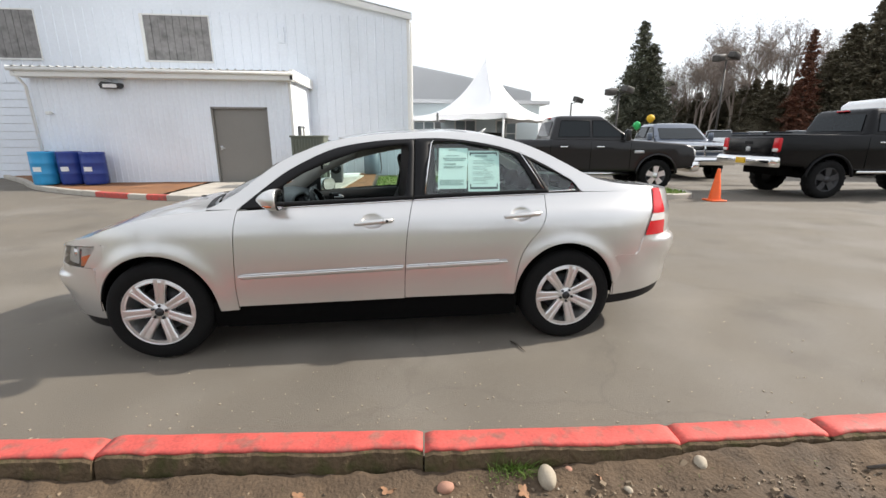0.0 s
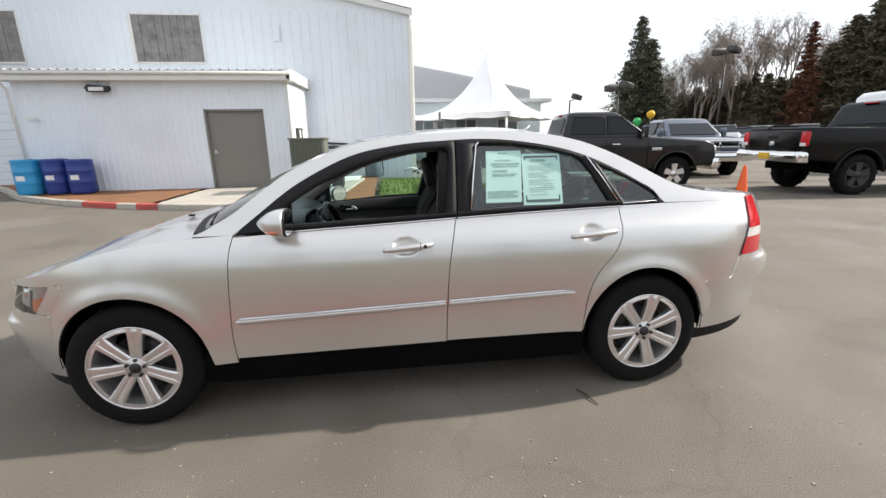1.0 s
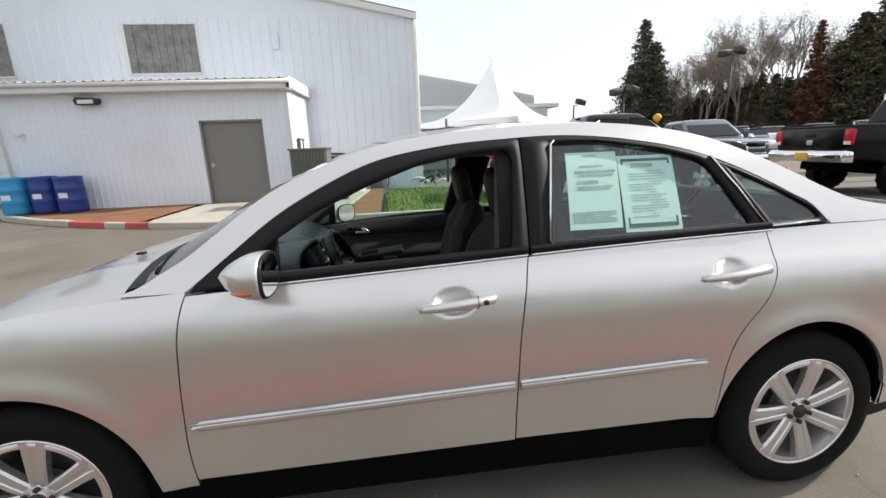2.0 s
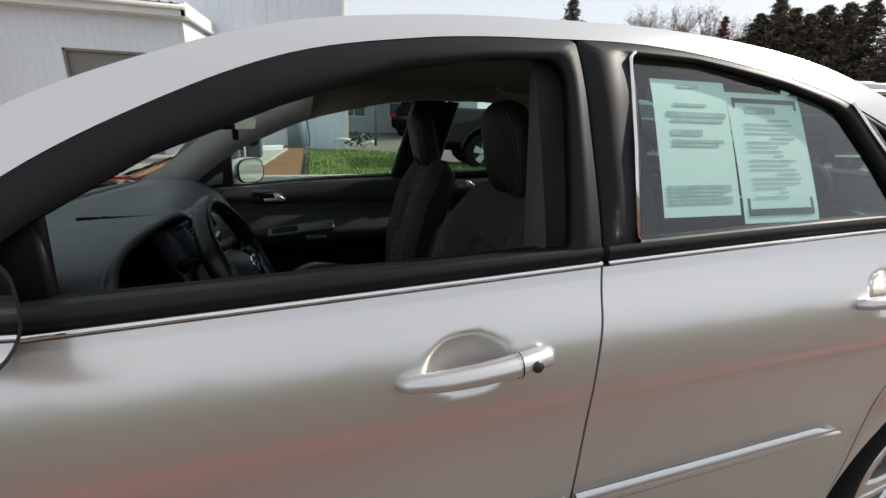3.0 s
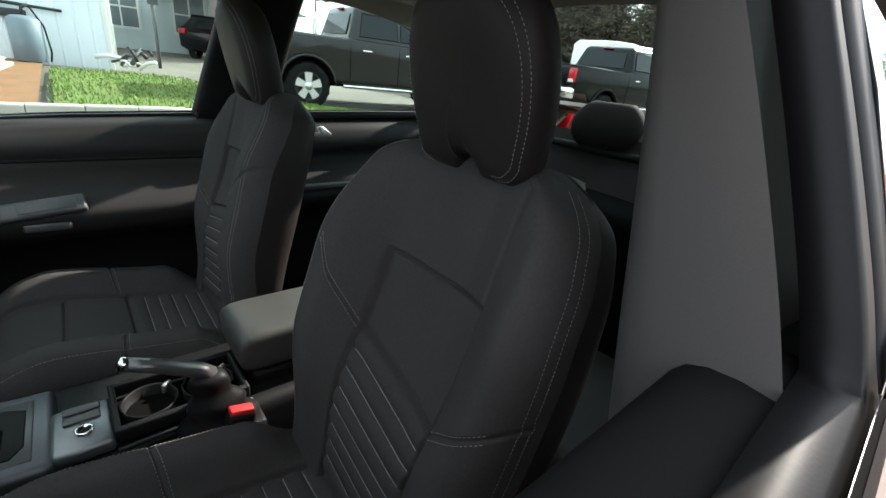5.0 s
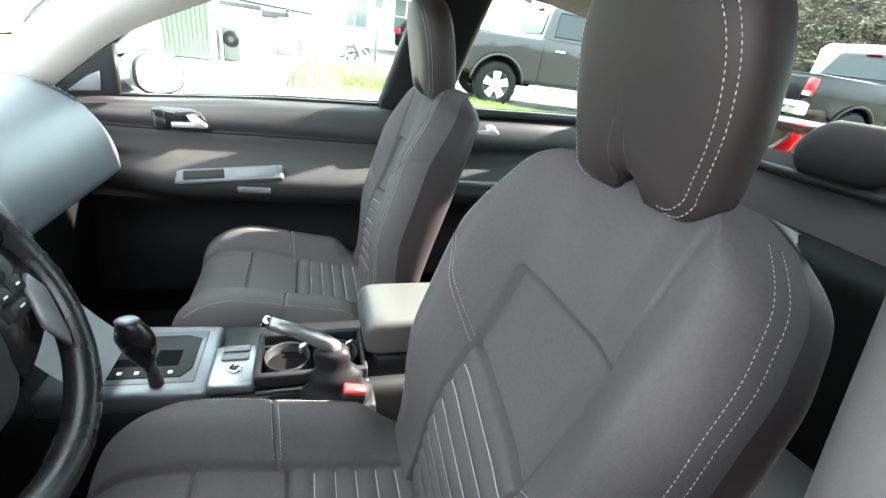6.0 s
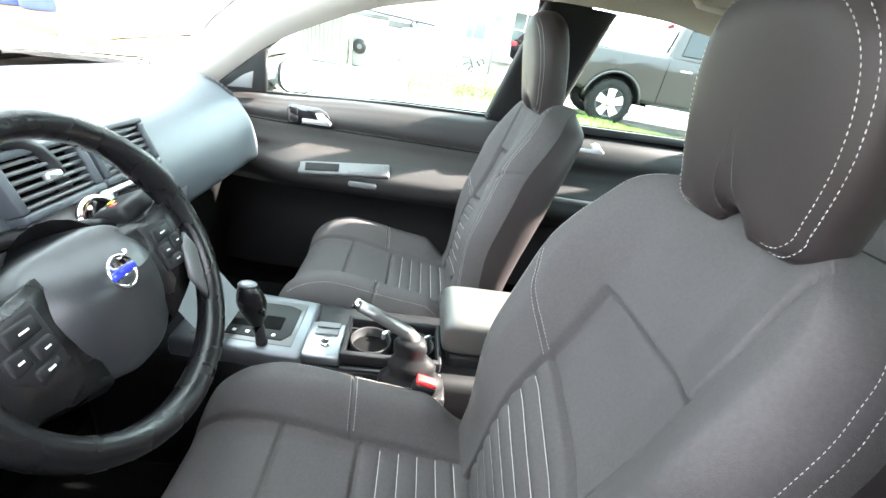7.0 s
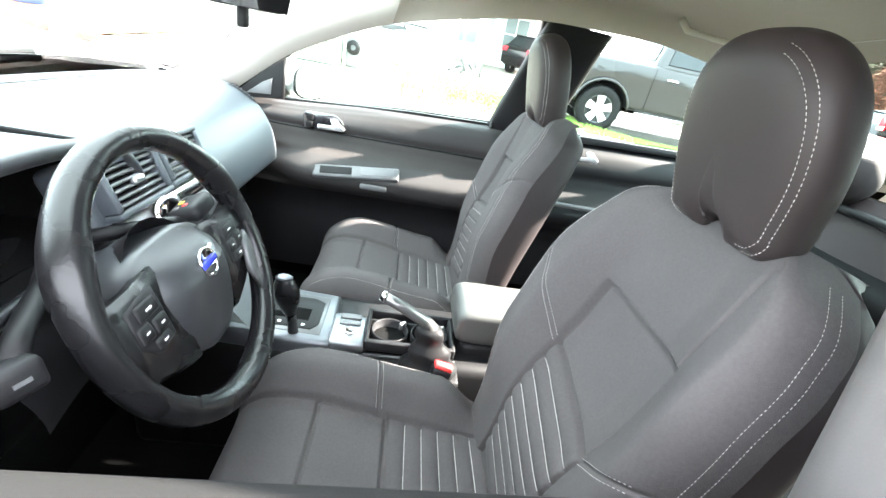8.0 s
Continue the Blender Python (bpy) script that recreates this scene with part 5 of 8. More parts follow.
def back_frame(yl, h, d, yc):
    s, c = math.sin(RECLINE), math.cos(RECLINE)
    return 0.113 + h * s - d * c, yc + yl, 0.505 + h * c + d * s


def make_seat(yc, out, dx=0.0):
    seat = part("front_seat", seat_shell(yc, out), CLOTH, car, "dark grey cloth front seat with pale stitching")
    part("seat_cushion", seat_cushion(yc, out), CLOTH, seat)
    # flank shade comes from the darkened vinyl colour
    part("seat_side", seat_sides(yc, out), SHADEDVINYL, seat, "smooth grey seat side")
    part("headrest", headrest(yc, dx), VINYL, seat, "large padded headrest with a notch")
    for k in (-0.055, 0.055):
        part("headrest_post", tube([back_frame(k, 0.55, -0.05, yc), head_frame(k, 0.03, -0.01, yc, dx)], 0.006, 10), SATIN, seat)
    for kind, geo in seat_threads(yc, out, dx):
        part(kind, geo, STITCH, seat)
    part("seat_base", box(-0.32, yc - 0.21, 0.22, 0.16, yc + 0.21, 0.36, 0.03), DARKPLASTIC, seat)
    part("seat_rail", join(box(-0.36, yc - 0.2, 0.2, 0.2, yc - 0.17, 0.235), box(-0.36, yc + 0.17, 0.2, 0.2, yc + 0.2, 0.235)), DARKMETAL, seat)


def seat_shell(yc, out):
    ys = np.sign(np.linspace(-1, 1, 241)) * np.abs(np.linspace(-1, 1, 241)) ** 0.9
    hs = np.concatenate([np.linspace(-0.03, 0.54, 300), 0.54 + (BACK_H - 0.54) * np.sin(np.linspace(0, math.pi / 2, 16))[1:]])
    return grid(lambda h, s: seat_back_point(s * back_w(max(h, 0)) * (OUTER if s * out > 0 else 1.0), h, yc, out), 0, 0, hs, ys)


def seat_sides(yc, out):
    """Sides and back of the backrest."""
    geos = []
    hs = np.concatenate([np.linspace(-0.03, 0.54, 40), 0.54 + (BACK_H - 0.54) * np.sin(np.linspace(0, math.pi / 2, 16))[1:]])

    def fn(h, v):
        w = back_w(max(h, 0))
        e = max(0.0, h - 0.545) / (BACK_H - 0.545)
        drop = 0.05 * (1 - math.sqrt(max(0.0, 1 - min(e, 1.0) ** 2)))
        a = Vector(seat_back_point(-w * (OUTER if out < 0 else 1.0), h, yc, out))
        b = Vector(seat_back_point(w * (OUTER if out > 0 else 1.0), h, yc, out))
        th = math.pi * v
        yl = -w * math.cos(th) * (1 + 0.02 * math.sin(th))
        base = a.lerp(b, (1 - math.cos(th)) / 2)
        back = Vector(back_frame(yl, h, -0.125 + 0.07 * min(e, 1.0) ** 2, yc))
        k = math.sin(th) ** 0.45
        return tuple(base.lerp(back, k))
    geos.append(grid(fn, 0, 0, hs, np.linspace(0, 1, 41)))
    return join(*geos)


def cushion_z(xl, yl):
    """Top of the seat cushion; xl 0 at the rear joint, growing forwards."""
    a = abs(yl)
    z = 0.455 + 0.075 * xl
    z += 0.058 * smooth(0.10, 0.185, a) * smooth(0.0, 0.1, xl) * (1 - 0.5 * smooth(0.34, 0.47, xl)) + CUSHION_UP
    z += 0.02 * math.exp(-((xl - 0.33) / 0.14) ** 2)
    wi = 0.115 + 0.03 * xl
    inside = 1 - smooth(wi - 0.003, wi + 0.003, a)
    z -= 0.004 * inside
    z += groove(a - wi, 0.0035, 0.008)
    z += groove(xl - 0.20, 0.0035, 0.008) * inside
    z += groove(xl - 0.205 - 0.1 * a, 0.0035, 0.006) * (1 - inside)
    z += groove(xl - 0.33, 0.0035, 0.007) * inside
    if xl < 0.195:
        z += inside * 0.0055 * abs(math.sin(math.pi * (xl / 0.195) * 6)) ** 0.5
    e = max(0.0, xl - 0.40) / 0.08
    z -= 0.075 * (1 - math.sqrt(max(0.0, 1 - min(e, 1.0) ** 2)))
    e = max(0.0, a - 0.195) / 0.05
    z -= 0.075 * (1 - math.sqrt(max(0.0, 1 - min(e, 1.0) ** 2)))
    return z


def cushion_point(xl, yl, yc):
    return 0.130 - xl, yc + yl, cushion_z(xl, yl)


def seat_cushion(yc, out):
    us = np.concatenate([np.linspace(-0.02, 0.40, 220), 0.40 + 0.08 * np.sin(np.linspace(0, math.pi / 2, 14))[1:]])
    vs = np.concatenate([-0.195 - 0.05 * np.sin(np.linspace(math.pi / 2, 0, 12)), np.linspace(-0.195, 0.195, 190)[1:-1], 0.195 + 0.05 * np.sin(np.linspace(0, math.pi / 2, 12))])
    top = grid(lambda a, b: cushion_point(a, b, yc), 0, 0, us, vs)
    edge = [(u, vs[0]) for u in us] + [(us[-1], v) for v in vs[1:]] + [(u, vs[-1]) for u in us[-2::-1]]
    a = [cushion_point(u, v, yc) for u, v in edge]
    b = [(x + 0.02 * (1 if x < -0.3 else 0), yc + (y - yc) * 0.96, 0.33) for x, y, z in a]
    n = len(a)
    return join(top, (a + b, [(i, i + 1, n + i + 1, n + i) for i in range(n - 1)]))


HEAD_H = 0.237


def head_frame(yl, h, d, yc, dx):
    """Headrest place: tilted forwards over the backrest."""
    s, c = math.sin(radians(-12)), math.cos(radians(-12))
    return 0.306 + dx + h * s - d * c, yc - 0.004 + yl, 1.040 + h * c + d * s


def head_outline():
    """Closed outline of the pad: flat foot with an arched notch, bowed sides, round top."""
    pts = [(0.026 * math.cos(a), 0.025 * math.sin(a)) for a in np.linspace(math.pi, 0, 40)]
    pts += [(x, 0.0) for x in np.linspace(0.031, 0.078, 8)]
    pts += [(0.078 + 0.031 * math.sin(a), 0.031 - 0.031 * math.cos(a)) for a in np.linspace(0.1, math.pi / 2 - 0.1, 10)]
    pts += [(0.109 + 0.013 * math.sin(k * math.pi / 2), 0.031 + 0.079 * k) for k in np.linspace(0.1, 1, 14)]
    pts += [(0.122 * math.cos(a) ** 0.72, 0.11 + 0.127 * math.sin(a) ** 0.86) for a in np.linspace(0.04, math.pi / 2, 34)]
    left = [(-y, h) for y, h in pts[40:-1]]
    return pts + left[::-1]


def head_point(o, r, yc, dx, front=True, out=0.0):
    y, h = o[0] * r * 0.94, 0.118 + (o[1] - 0.118) * r
    gap = float(np.min(np.hypot(HEAD_LINE[:, 0] - y, HEAD_LINE[:, 1] - h)))
    e = math.sqrt(max(0.0, 1 - (1 - min(gap / 0.052, 1.0)) ** 2.6))
    d = (0.030 + 0.010 * (1 - (y / 0.125) ** 2)) * e + out if front else -0.046 * e - out
    return head_frame(y, h, d, yc, dx)


HEAD_LINE = np.array(head_outline()) * (0.94, 1.0)


def headrest(yc, dx):
    """Upright pad with an arched notch in its lower edge."""
    o = head_outline()
    rs = np.sin(np.linspace(0, math.pi / 2, 18))
    rings = [[head_point(q, max(r, 0.002), yc, dx, True) for q in o] for r in rs] + [[head_point(q, max(r, 0.002), yc, dx, False) for q in o] for r in rs[-2::-1]]
    return loft(rings)


def seat_threads(yc, out, dx):
    """Pale thread: edge rows, cross seams, pleat lines."""
    lift = lambda p, d=0.0012: p
    rows = []
    on = lambda yl, h: seat_back_point(yl, h, yc, out)
    bring = lambda p, k: (p[0] - k * math.cos(RECLINE), p[1], p[2] + k * math.sin(RECLINE))
    for sgn in (-1, 1):
        for k in ((0.972, 0.990) if sgn * out > 0 else (0.865, 0.895)):
            rows.append(("edge_stitching", stitches([bring(on(sgn * k * back_w(h) * (OUTER if sgn * out > 0 else 1.0), h), 0.0006) for h in np.linspace(0.02, 0.58, 90)], 0.0030, 0.0022, 0.00040)))
        wi = inset_w(sgn, 0.3, out)
        for k in (0.005, -0.006):
            rows.append(("cross_stitching", stitches([bring(on(sgn * a, 0.282 - 0.18 * (sgn * out * a + 0.094) + 0.9 * (a - wi) + k), 0.0006) for a in np.linspace(wi + 0.004, 0.20, 20)], 0.0032, 0.0024, 0.0005)))
    for i in range(1, 8):
        row = []
        for y in np.linspace(-0.112, 0.112, 36):
            h = 0.03 + 0.25 * i / 8 - 0.18 * (y * out + 0.094)
            if abs(y) < inset_w(y, h, out) - 0.004:
                row.append(bring(on(y, h), 0.0022))
        rows.append(("pleat_stitching", tube(row, 0.0007, 5)))
    for i in range(1, 6):
        xl = 0.195 * i / 6
        rows.append(("pleat_stitching", tube([tuple(Vector(cushion_point(xl, y, yc)) + Vector((0, 0, 0.0018))) for y in np.linspace(-0.112, 0.112, 30)], 0.0007, 5)))
    for sgn in (-1, 1):
        for k in (0.005, -0.006):
            rows.append(("cross_stitching", stitches([tuple(Vector(cushion_point(0.205 + 0.1 * a + k, sgn * a, yc)) + Vector((0, 0, 0.0006))) for a in np.linspace(0.128, 0.225, 16)], 0.0034, 0.0026, 0.0005)))
        rows.append(("edge_stitching", stitches([tuple(Vector(cushion_point(x, sgn * 0.222, yc)) + Vector((0, 0, 0.0008))) for x in np.linspace(0.05, 0.45, 50)], 0.0034, 0.0026, 0.0005)))
    # headrest rows
    o = head_outline()
    n = len(o)
    half = (n - 40) // 2
    for row in (o[46:40 + half - 6], o[::-1][6:half - 6 - 0]):
        for r in (0.865, 0.925):
            rows.append(("headrest_stitching", stitches([head_point(q, r, yc, dx, True, 0.0006) for q in row], 0.0032, 0.0024, 0.0005)))
    return rows


def rear_bench():
    # backrest reuses the darkened flank vinyl
    bench = part("rear_seat", grid(lambda u, v: (1.0 + 0.26 * u + 0.03 * math.sin(math.pi * v * 3) ** 2 * 0.5, -0.62 + 1.24 * v, 0.46 + 0.56 * u - 0.02 * (2 * v - 1) ** 8), 20, 60), SHADEDVINYL, car, "dark grey cloth rear bench")
    part("bench_cushion", grid(lambda u, v: (0.50 + 0.52 * u, -0.62 + 1.24 * v, 0.36 + 0.10 * smooth(0, 0.12, u) - 0.03 * u + 0.01 * math.sin(math.pi * v * 3) ** 2), 30, 40), CLOTH, bench)
    for y in (-0.40, 0.0, 0.40):
        rings = []
        for h in np.linspace(0, 1, 12):
            w = 0.125 * math.sin(math.pi * (0.12 + 0.80 * h)) ** 0.4
            t = 0.045 * math.sin(math.pi * (0.1 + 0.85 * h)) ** 0.5
            rings.append([(1.235 + 0.04 * h + t * math.copysign(abs(math.cos(a)) ** 0.7, math.cos(a)), y + w * math.copysign(abs(math.sin(a)) ** 0.6, math.sin(a)), 0.985 + 0.140 * h) for a in np.linspace(0, 2 * math.pi, 24, endpoint=False)])
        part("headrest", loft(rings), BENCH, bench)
    part("parcel_shelf", box(1.22, -0.62, 0.96, 1.62, 0.62, 0.985, 0.008), DARKPLASTIC, bench)
    part("belt_guide", box(1.20, -0.30, 0.985, 1.26, -0.24, 1.0, 0.004), CHROME, bench)


def door_inner(sgn):
    """Front door lining: padded top roll, cloth middle, armrest, pocket."""
    ins = curve([0.30, 0.45, 0.58, 0.63, 0.668, 0.695, 0.725, 0.75, 0.775, 0.80, 0.835, 0.845, 0.86, 0.90, 0.93, 0.955, 0.968, 0.972],
                [0.700, 0.700, 0.703, 0.680, 0.632, 0.618, 0.620, 0.645, 0.678, 0.700, 0.708, 0.712, 0.707, 0.710, 0.722, 0.742, 0.768, 0.800])

    def fn(u, v, z0, z1, x0=-0.80, x1=0.255):
        x = x0 + (x1 - x0) * u
        z = z0 + (z1 - z0) * v
        y = float(ins(z))
        arm = smooth(0.63, 0.66, z) * (1 - smooth(0.75, 0.79, z))
        y += arm * 0.05 * (smooth(-0.42, -0.60, x) if x < -0.4 else 0.0) + 0.03 * smooth(-0.50, -0.78, x)
        top = float(belt(x)) - 0.974
        z += (top - (0.022 + 0.02 * smooth(-0.1, -0.6, x) if sgn > 0 else 0.012)) * smooth(0.85, 0.97, z)
        if sgn > 0:
            y += 0.035 * smooth(0.964, 0.972, z - (top - 0.028))
        if sgn < 0:
            y -= 0.010 * smooth(0.90, 0.955, z)
        return x, sgn * y, z
    zs = lambda a, b: (lambda u, v: fn(u, v, a, b))
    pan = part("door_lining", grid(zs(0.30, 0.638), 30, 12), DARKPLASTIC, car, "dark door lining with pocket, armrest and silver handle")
    part("lining_armrest", grid(zs(0.638, 0.768), 40, 24), DOORPAD, pan)
    part("lining_cloth", grid(zs(0.768, 0.842), 40, 14), DOORCLOTH, pan)
    part("lining_top", grid(zs(0.842, 0.972), 40, 24), DOORPAD, pan)
    part("seam_line", tube([(x, sgn * (float(ins(0.842)) - 0.0 + 0.03 * smooth(-0.50, -0.78, x)), 0.842 + (float(belt(x)) - 0.974) * 0.0) for x in np.linspace(-0.78, 0.25, 20)], 0.004, 6), DARKPLASTIC, pan)
    if sgn < 0:
        cap = [(-0.790, 0.006), (-0.775, 0.012), (-0.750, 0.014), (-0.732, 0.012), (-0.720, 0.007), (-0.713, -0.002), (-0.710, -0.022), (-0.711, -0.06), (-0.735, -0.07), (-0.79, -0.02)]
        part("window_sill", loft([[(x, y - 0.03 * smooth(-0.50, -0.78, x), float(belt(x)) + dz) for y, dz in cap] for x in np.linspace(-0.66, 0.25, 60)]), WINDOWSILL, pan, "padded top of the open window")
    # release handle in its cup
    hz = 0.872
    yb = float(ins(hz))
    at = pose(0.034, 0, 0)
    part("handle_cup", moved(prism([(-0.50, hz - 0.028), (-0.36, hz - 0.026), (-0.352, hz - 0.012), (-0.375, hz + 0.022), (-0.40, hz + 0.032), (-0.495, hz + 0.032), (-0.503, hz + 0.02)], 0.016, 0.004), at @ pose(0, sgn * (yb - 0.0), 0)), GLOSSBLACK, pan)
    part("release_handle", moved(prism([(-0.452, hz - 0.020), (-0.362, hz - 0.018), (-0.358, hz - 0.008), (-0.392, hz + 0.018), (-0.41, hz + 0.016), (-0.40, hz - 0.004), (-0.452, hz - 0.006)], 0.018, 0.004), at @ pose(0, sgn * (yb - 0.010), 0)), SATIN, pan, "silver door release handle")
    for dz in (-0.010, 0.016):
        part("lock_button", moved(box(-0.492, -0.006, hz - 0.010 + dz, -0.468, 0.006, hz + 0.010 + dz, 0.003), at @ pose(0, sgn * (yb - 0.010), 0)), DARKPLASTIC, pan)
    # armrest pull with switch
    tilt = pose(-0.262, sgn * 0.628, 0.735, 0, -6, 0) @ pose(0, 0, 0, 48 * sgn, 0, 0)
    part("arm_trim", moved(box(-0.150, -0.024, -0.016, 0.150, 0.024, 0.010, 0.008), tilt), GREYPLASTIC, pan, "satin grey armrest insert")
    part("arm_switch", moved(box(-0.125, -0.014, 0.009, -0.015, 0.014, 0.0145, 0.003), tilt), DARKPLASTIC, pan)
    part("pull_cup", moved(box(0.015, -0.014, 0.0085, 0.130, 0.016, 0.012, 0.002), tilt), GREYPLASTIC, pan)
    part("pull_lip", box(-0.245, sgn * 0.624 - 0.012, 0.683, -0.15, sgn * 0.624 + 0.012, 0.705, 0.006), GREYPLASTIC, pan)
    part("lock_pin", moved(lathe([(0, 0.007), (0.018, 0.006), (0.022, 0.0)], 12, "z"), pose(0.195, sgn * 0.752, float(belt(0.195)) - (0.036 if sgn > 0 else 0.010))), DARKPLASTIC, pan)
    sail = part("sail_panel", moved(prism([(-0.72, 0.905), (-0.545, 0.922), (-0.540, 1.058), (-0.60, 1.015)][::-1], 0.03, 0.006), pose(0, sgn * 0.735, 0 if sgn > 0 else 0.03)), DARKPLASTIC, pan, "black triangular mirror corner with a speaker grille")
    part("speaker_grille", moved(prism([(-0.665, 0.925), (-0.585, 0.932), (-0.580, 0.985), (-0.61, 0.97)][::-1], 0.008, 0.003), pose(0, sgn * 0.719, 0 if sgn > 0 else 0.03)), GREYPLASTIC, sail)
    # rear door lining
    def rear(u, v):
        x = 0.285 + 0.80 * u
        z = 0.34 + (float(belt(x)) - (0.048 if sgn > 0 else 0.005) - 0.34) * v
        y = float(ins(min(0.972, 0.34 + 0.632 * v))) + 0.01
        return x, sgn * y, z
    rp = part("rear_door_lining", grid(rear, 30, 40), DARKPLASTIC, car, "dark rear door lining with silver handle")
    part("release_handle", moved(prism([(0.49, 0.872), (0.58, 0.874), (0.584, 0.884), (0.55, 0.91), (0.53, 0.906), (0.54, 0.888), (0.49, 0.886)], 0.018, 0.004), pose(0.026, sgn * 0.695, 0.030)), SATIN, rp, "silver door release handle")
    part("arm_trim", box(0.42, sgn * 0.63 - 0.01, 0.735, 0.70, sgn * 0.63 + 0.01, 0.75, 0.004), GREYPLASTIC, rp)


def pillars_and_roof():
    # headliner with side rolls that hang below the glass line
    hang = curve([-0.95, -0.51, -0.29, -0.02, 0.25, 0.45, 0.61, 0.82, 1.1], [0.09, 0.095, 0.10, 0.085, 0.060, 0.060, 0.048, 0.036, 0.02])

    def lin(u, v):
        s = 2 * v - 1
        x = -0.22 - 0.05 * (1 - s * s) + 1.30 * u
        zr, zd = float(rail_z(x)), float(dlo_top(min(x, 1.2)))
        a = abs(s)
        yr = side_y(x, zr) - 0.085
        yd = side_y(x, zd) - 0.035
        if a < 0.86:
            k = a / 0.86
            return x, math.copysign(k * yr, s), zr - 0.012 + 0.035 * (1 - k * k) - 0.008 * k ** 6
        k = (a - 0.86) / 0.14
        return x, math.copysign(yr + (yd - yr) * math.sin(k * math.pi / 2), s), zr - 0.020 + (zd - float(hang(x)) * (1.0 if s > 0 else 0.5) - zr + 0.020) * (1 - math.cos(k * math.pi / 2))
    part("headliner", grid(lin, 40, 60), HEADLINER, car, "pale grey-beige cloth headliner")
    for sgn in (-1, 1):
        def apillar(u, v):
            x = -0.95 + 0.75 * u
            zr, zd = float(rail_z(x)) - 0.012, (float(dlo_top(x)) if x > -0.80 else 0.93) - float(hang(x)) * (1.0 if sgn > 0 else 0.45)
            a = v
            yo, yi = side_y(x, float(dlo_top(x)) if x > -0.80 else 0.93) - (0.036 if sgn > 0 else 0.030), side_y(x, zr) - 0.085
            bulge = 0.022 * math.sin(math.pi * a)
            return x + 0.03 * a, sgn * (yo + (yi - yo) * a - bulge), zd + (zr - zd) * a - bulge * 0.5
        part("a_pillar_trim", grid(apillar, 30, 10), PILLAR, car, "pale plastic windscreen pillar trim")

        def bpillar(u, v):
            z = 0.90 + (0.415 if sgn > 0 else 0.44) * u
            xm = 0.312 + 0.20 * (z - 1.0) if sgn > 0 else 0.305 + 0.05 * (z - 1.0)
            yo = side_y(xm, z)
            a = math.pi * v
            hwid = (0.122 if sgn > 0 else 0.125) - 0.015 * u
            if sgn < 0:
                yi = 0.658 - 0.07 * u
                return xm - hwid * math.cos(a), -(yo - 0.03 - max(yo - 0.03 - yi, 0.01) * math.sin(a) ** 0.25), z
            return xm - hwid * math.cos(a), sgn * (yo - 0.03 - (0.062 if sgn > 0 else 0.100) * math.sin(a) ** (0.5 if sgn > 0 else 0.25) * (1 - 0.25 * u)), z
        bp = part("b_pillar_trim", grid(bpillar, 20, 20), DARKPLASTIC if sgn > 0 else BPILLAR, car, "plastic centre pillar trim with belt guide")
        lowp = grid(lambda u, v: (0.20 + 0.2 * v, sgn * (0.735 - 0.05 * math.sin(math.pi * v)), 0.25 + 0.67 * u), 6, 8)
        part("b_pillar_foot", lowp, DARKPLASTIC, bp)
        if sgn > 0:
            part("belt_guide", moved(box(-0.012, -0.012, -0.03, 0.012, 0.012, 0.03, 0.006), pose(0.27, sgn * 0.60, 1.20)), DARKPLASTIC, bp)
            web = [(0.262, sgn * 0.592, 1.20), (0.285, sgn * 0.585, 1.0), (0.31, sgn * 0.60, 0.7), (0.30, sgn * 0.64, 0.35)]
            part("belt_webbing", join(*[([(a[0] - 0.006, a[1] - sgn * 0.0, a[2]), (a[0] + 0.04, a[1] + sgn * 0.012, a[2]), (b[0] + 0.04, b[1] + sgn * 0.012, b[2]), (b[0] - 0.006, b[1], b[2])], [(0, 1, 2, 3)]) for a, b in zip(web, web[1:])]), BLACKTRIM, bp)

        def cpillar(u, v):
            x = 0.98 + 0.42 * u
            zt, zb = float(rail_z(x)) - 0.014, max(float(dlo_top(min(x, 1.35))) - 0.006, 1.0)
            return x, sgn * (side_y(x, zb) - 0.035 - 0.05 * v), zb + (zt - zb) * v
        part("c_pillar_trim", grid(cpillar, 20, 6), PILLAR, car)
        gh = part("grab_handle", tube([(0.62, sgn * 0.50, 1.385), (0.64, sgn * 0.485, 1.358), (0.72, sgn * 0.48, 1.352), (0.80, sgn * 0.485, 1.352), (0.82, sgn * 0.50, 1.375)], [0.014, 0.012, 0.011, 0.012, 0.014], 10, flat=0.7), PILLAR, car, "pale folding grab handle")
        vs = part("sun_visor", moved(box(-0.085, -0.19, -0.008, 0.085, 0.19, 0.008, 0.007), pose(-0.13, sgn * 0.33, 1.372, 0, -8, 0)), HEADLINER, car, "folded pale sun visor")
        part("visor_clip", box(-0.075, sgn * 0.12 - 0.012, 1.36, -0.045, sgn * 0.12 + 0.012, 1.38, 0.004), PILLAR, vs)
    mir = part("rear_view_mirror", moved(box(-0.02, -0.125, -0.032, 0.02, 0.125, 0.032, 0.018, 4), pose(-0.40, -0.06, 1.215, 0, 12, -14)), BLACKTRIM, car, "black rear-view mirror")
    part("mirror_glass", moved(box(0.0195, -0.112, -0.026, 0.0215, 0.112, 0.026), pose(-0.40, -0.06, 1.215, 0, 12, -14)), MIRROR, mir, smooth=False)
    part("mirror_stalk", tube([(-0.41, -0.05, 1.235), (-0.44, -0.03, 1.29), (-0.47, -0.01, 1.315)], 0.012, 8), BLACKTRIM, mir)
    part("dim_lever", box(-0.405, -0.075, 1.155, -0.39, -0.055, 1.19, 0.004), BLACKTRIM, mir)


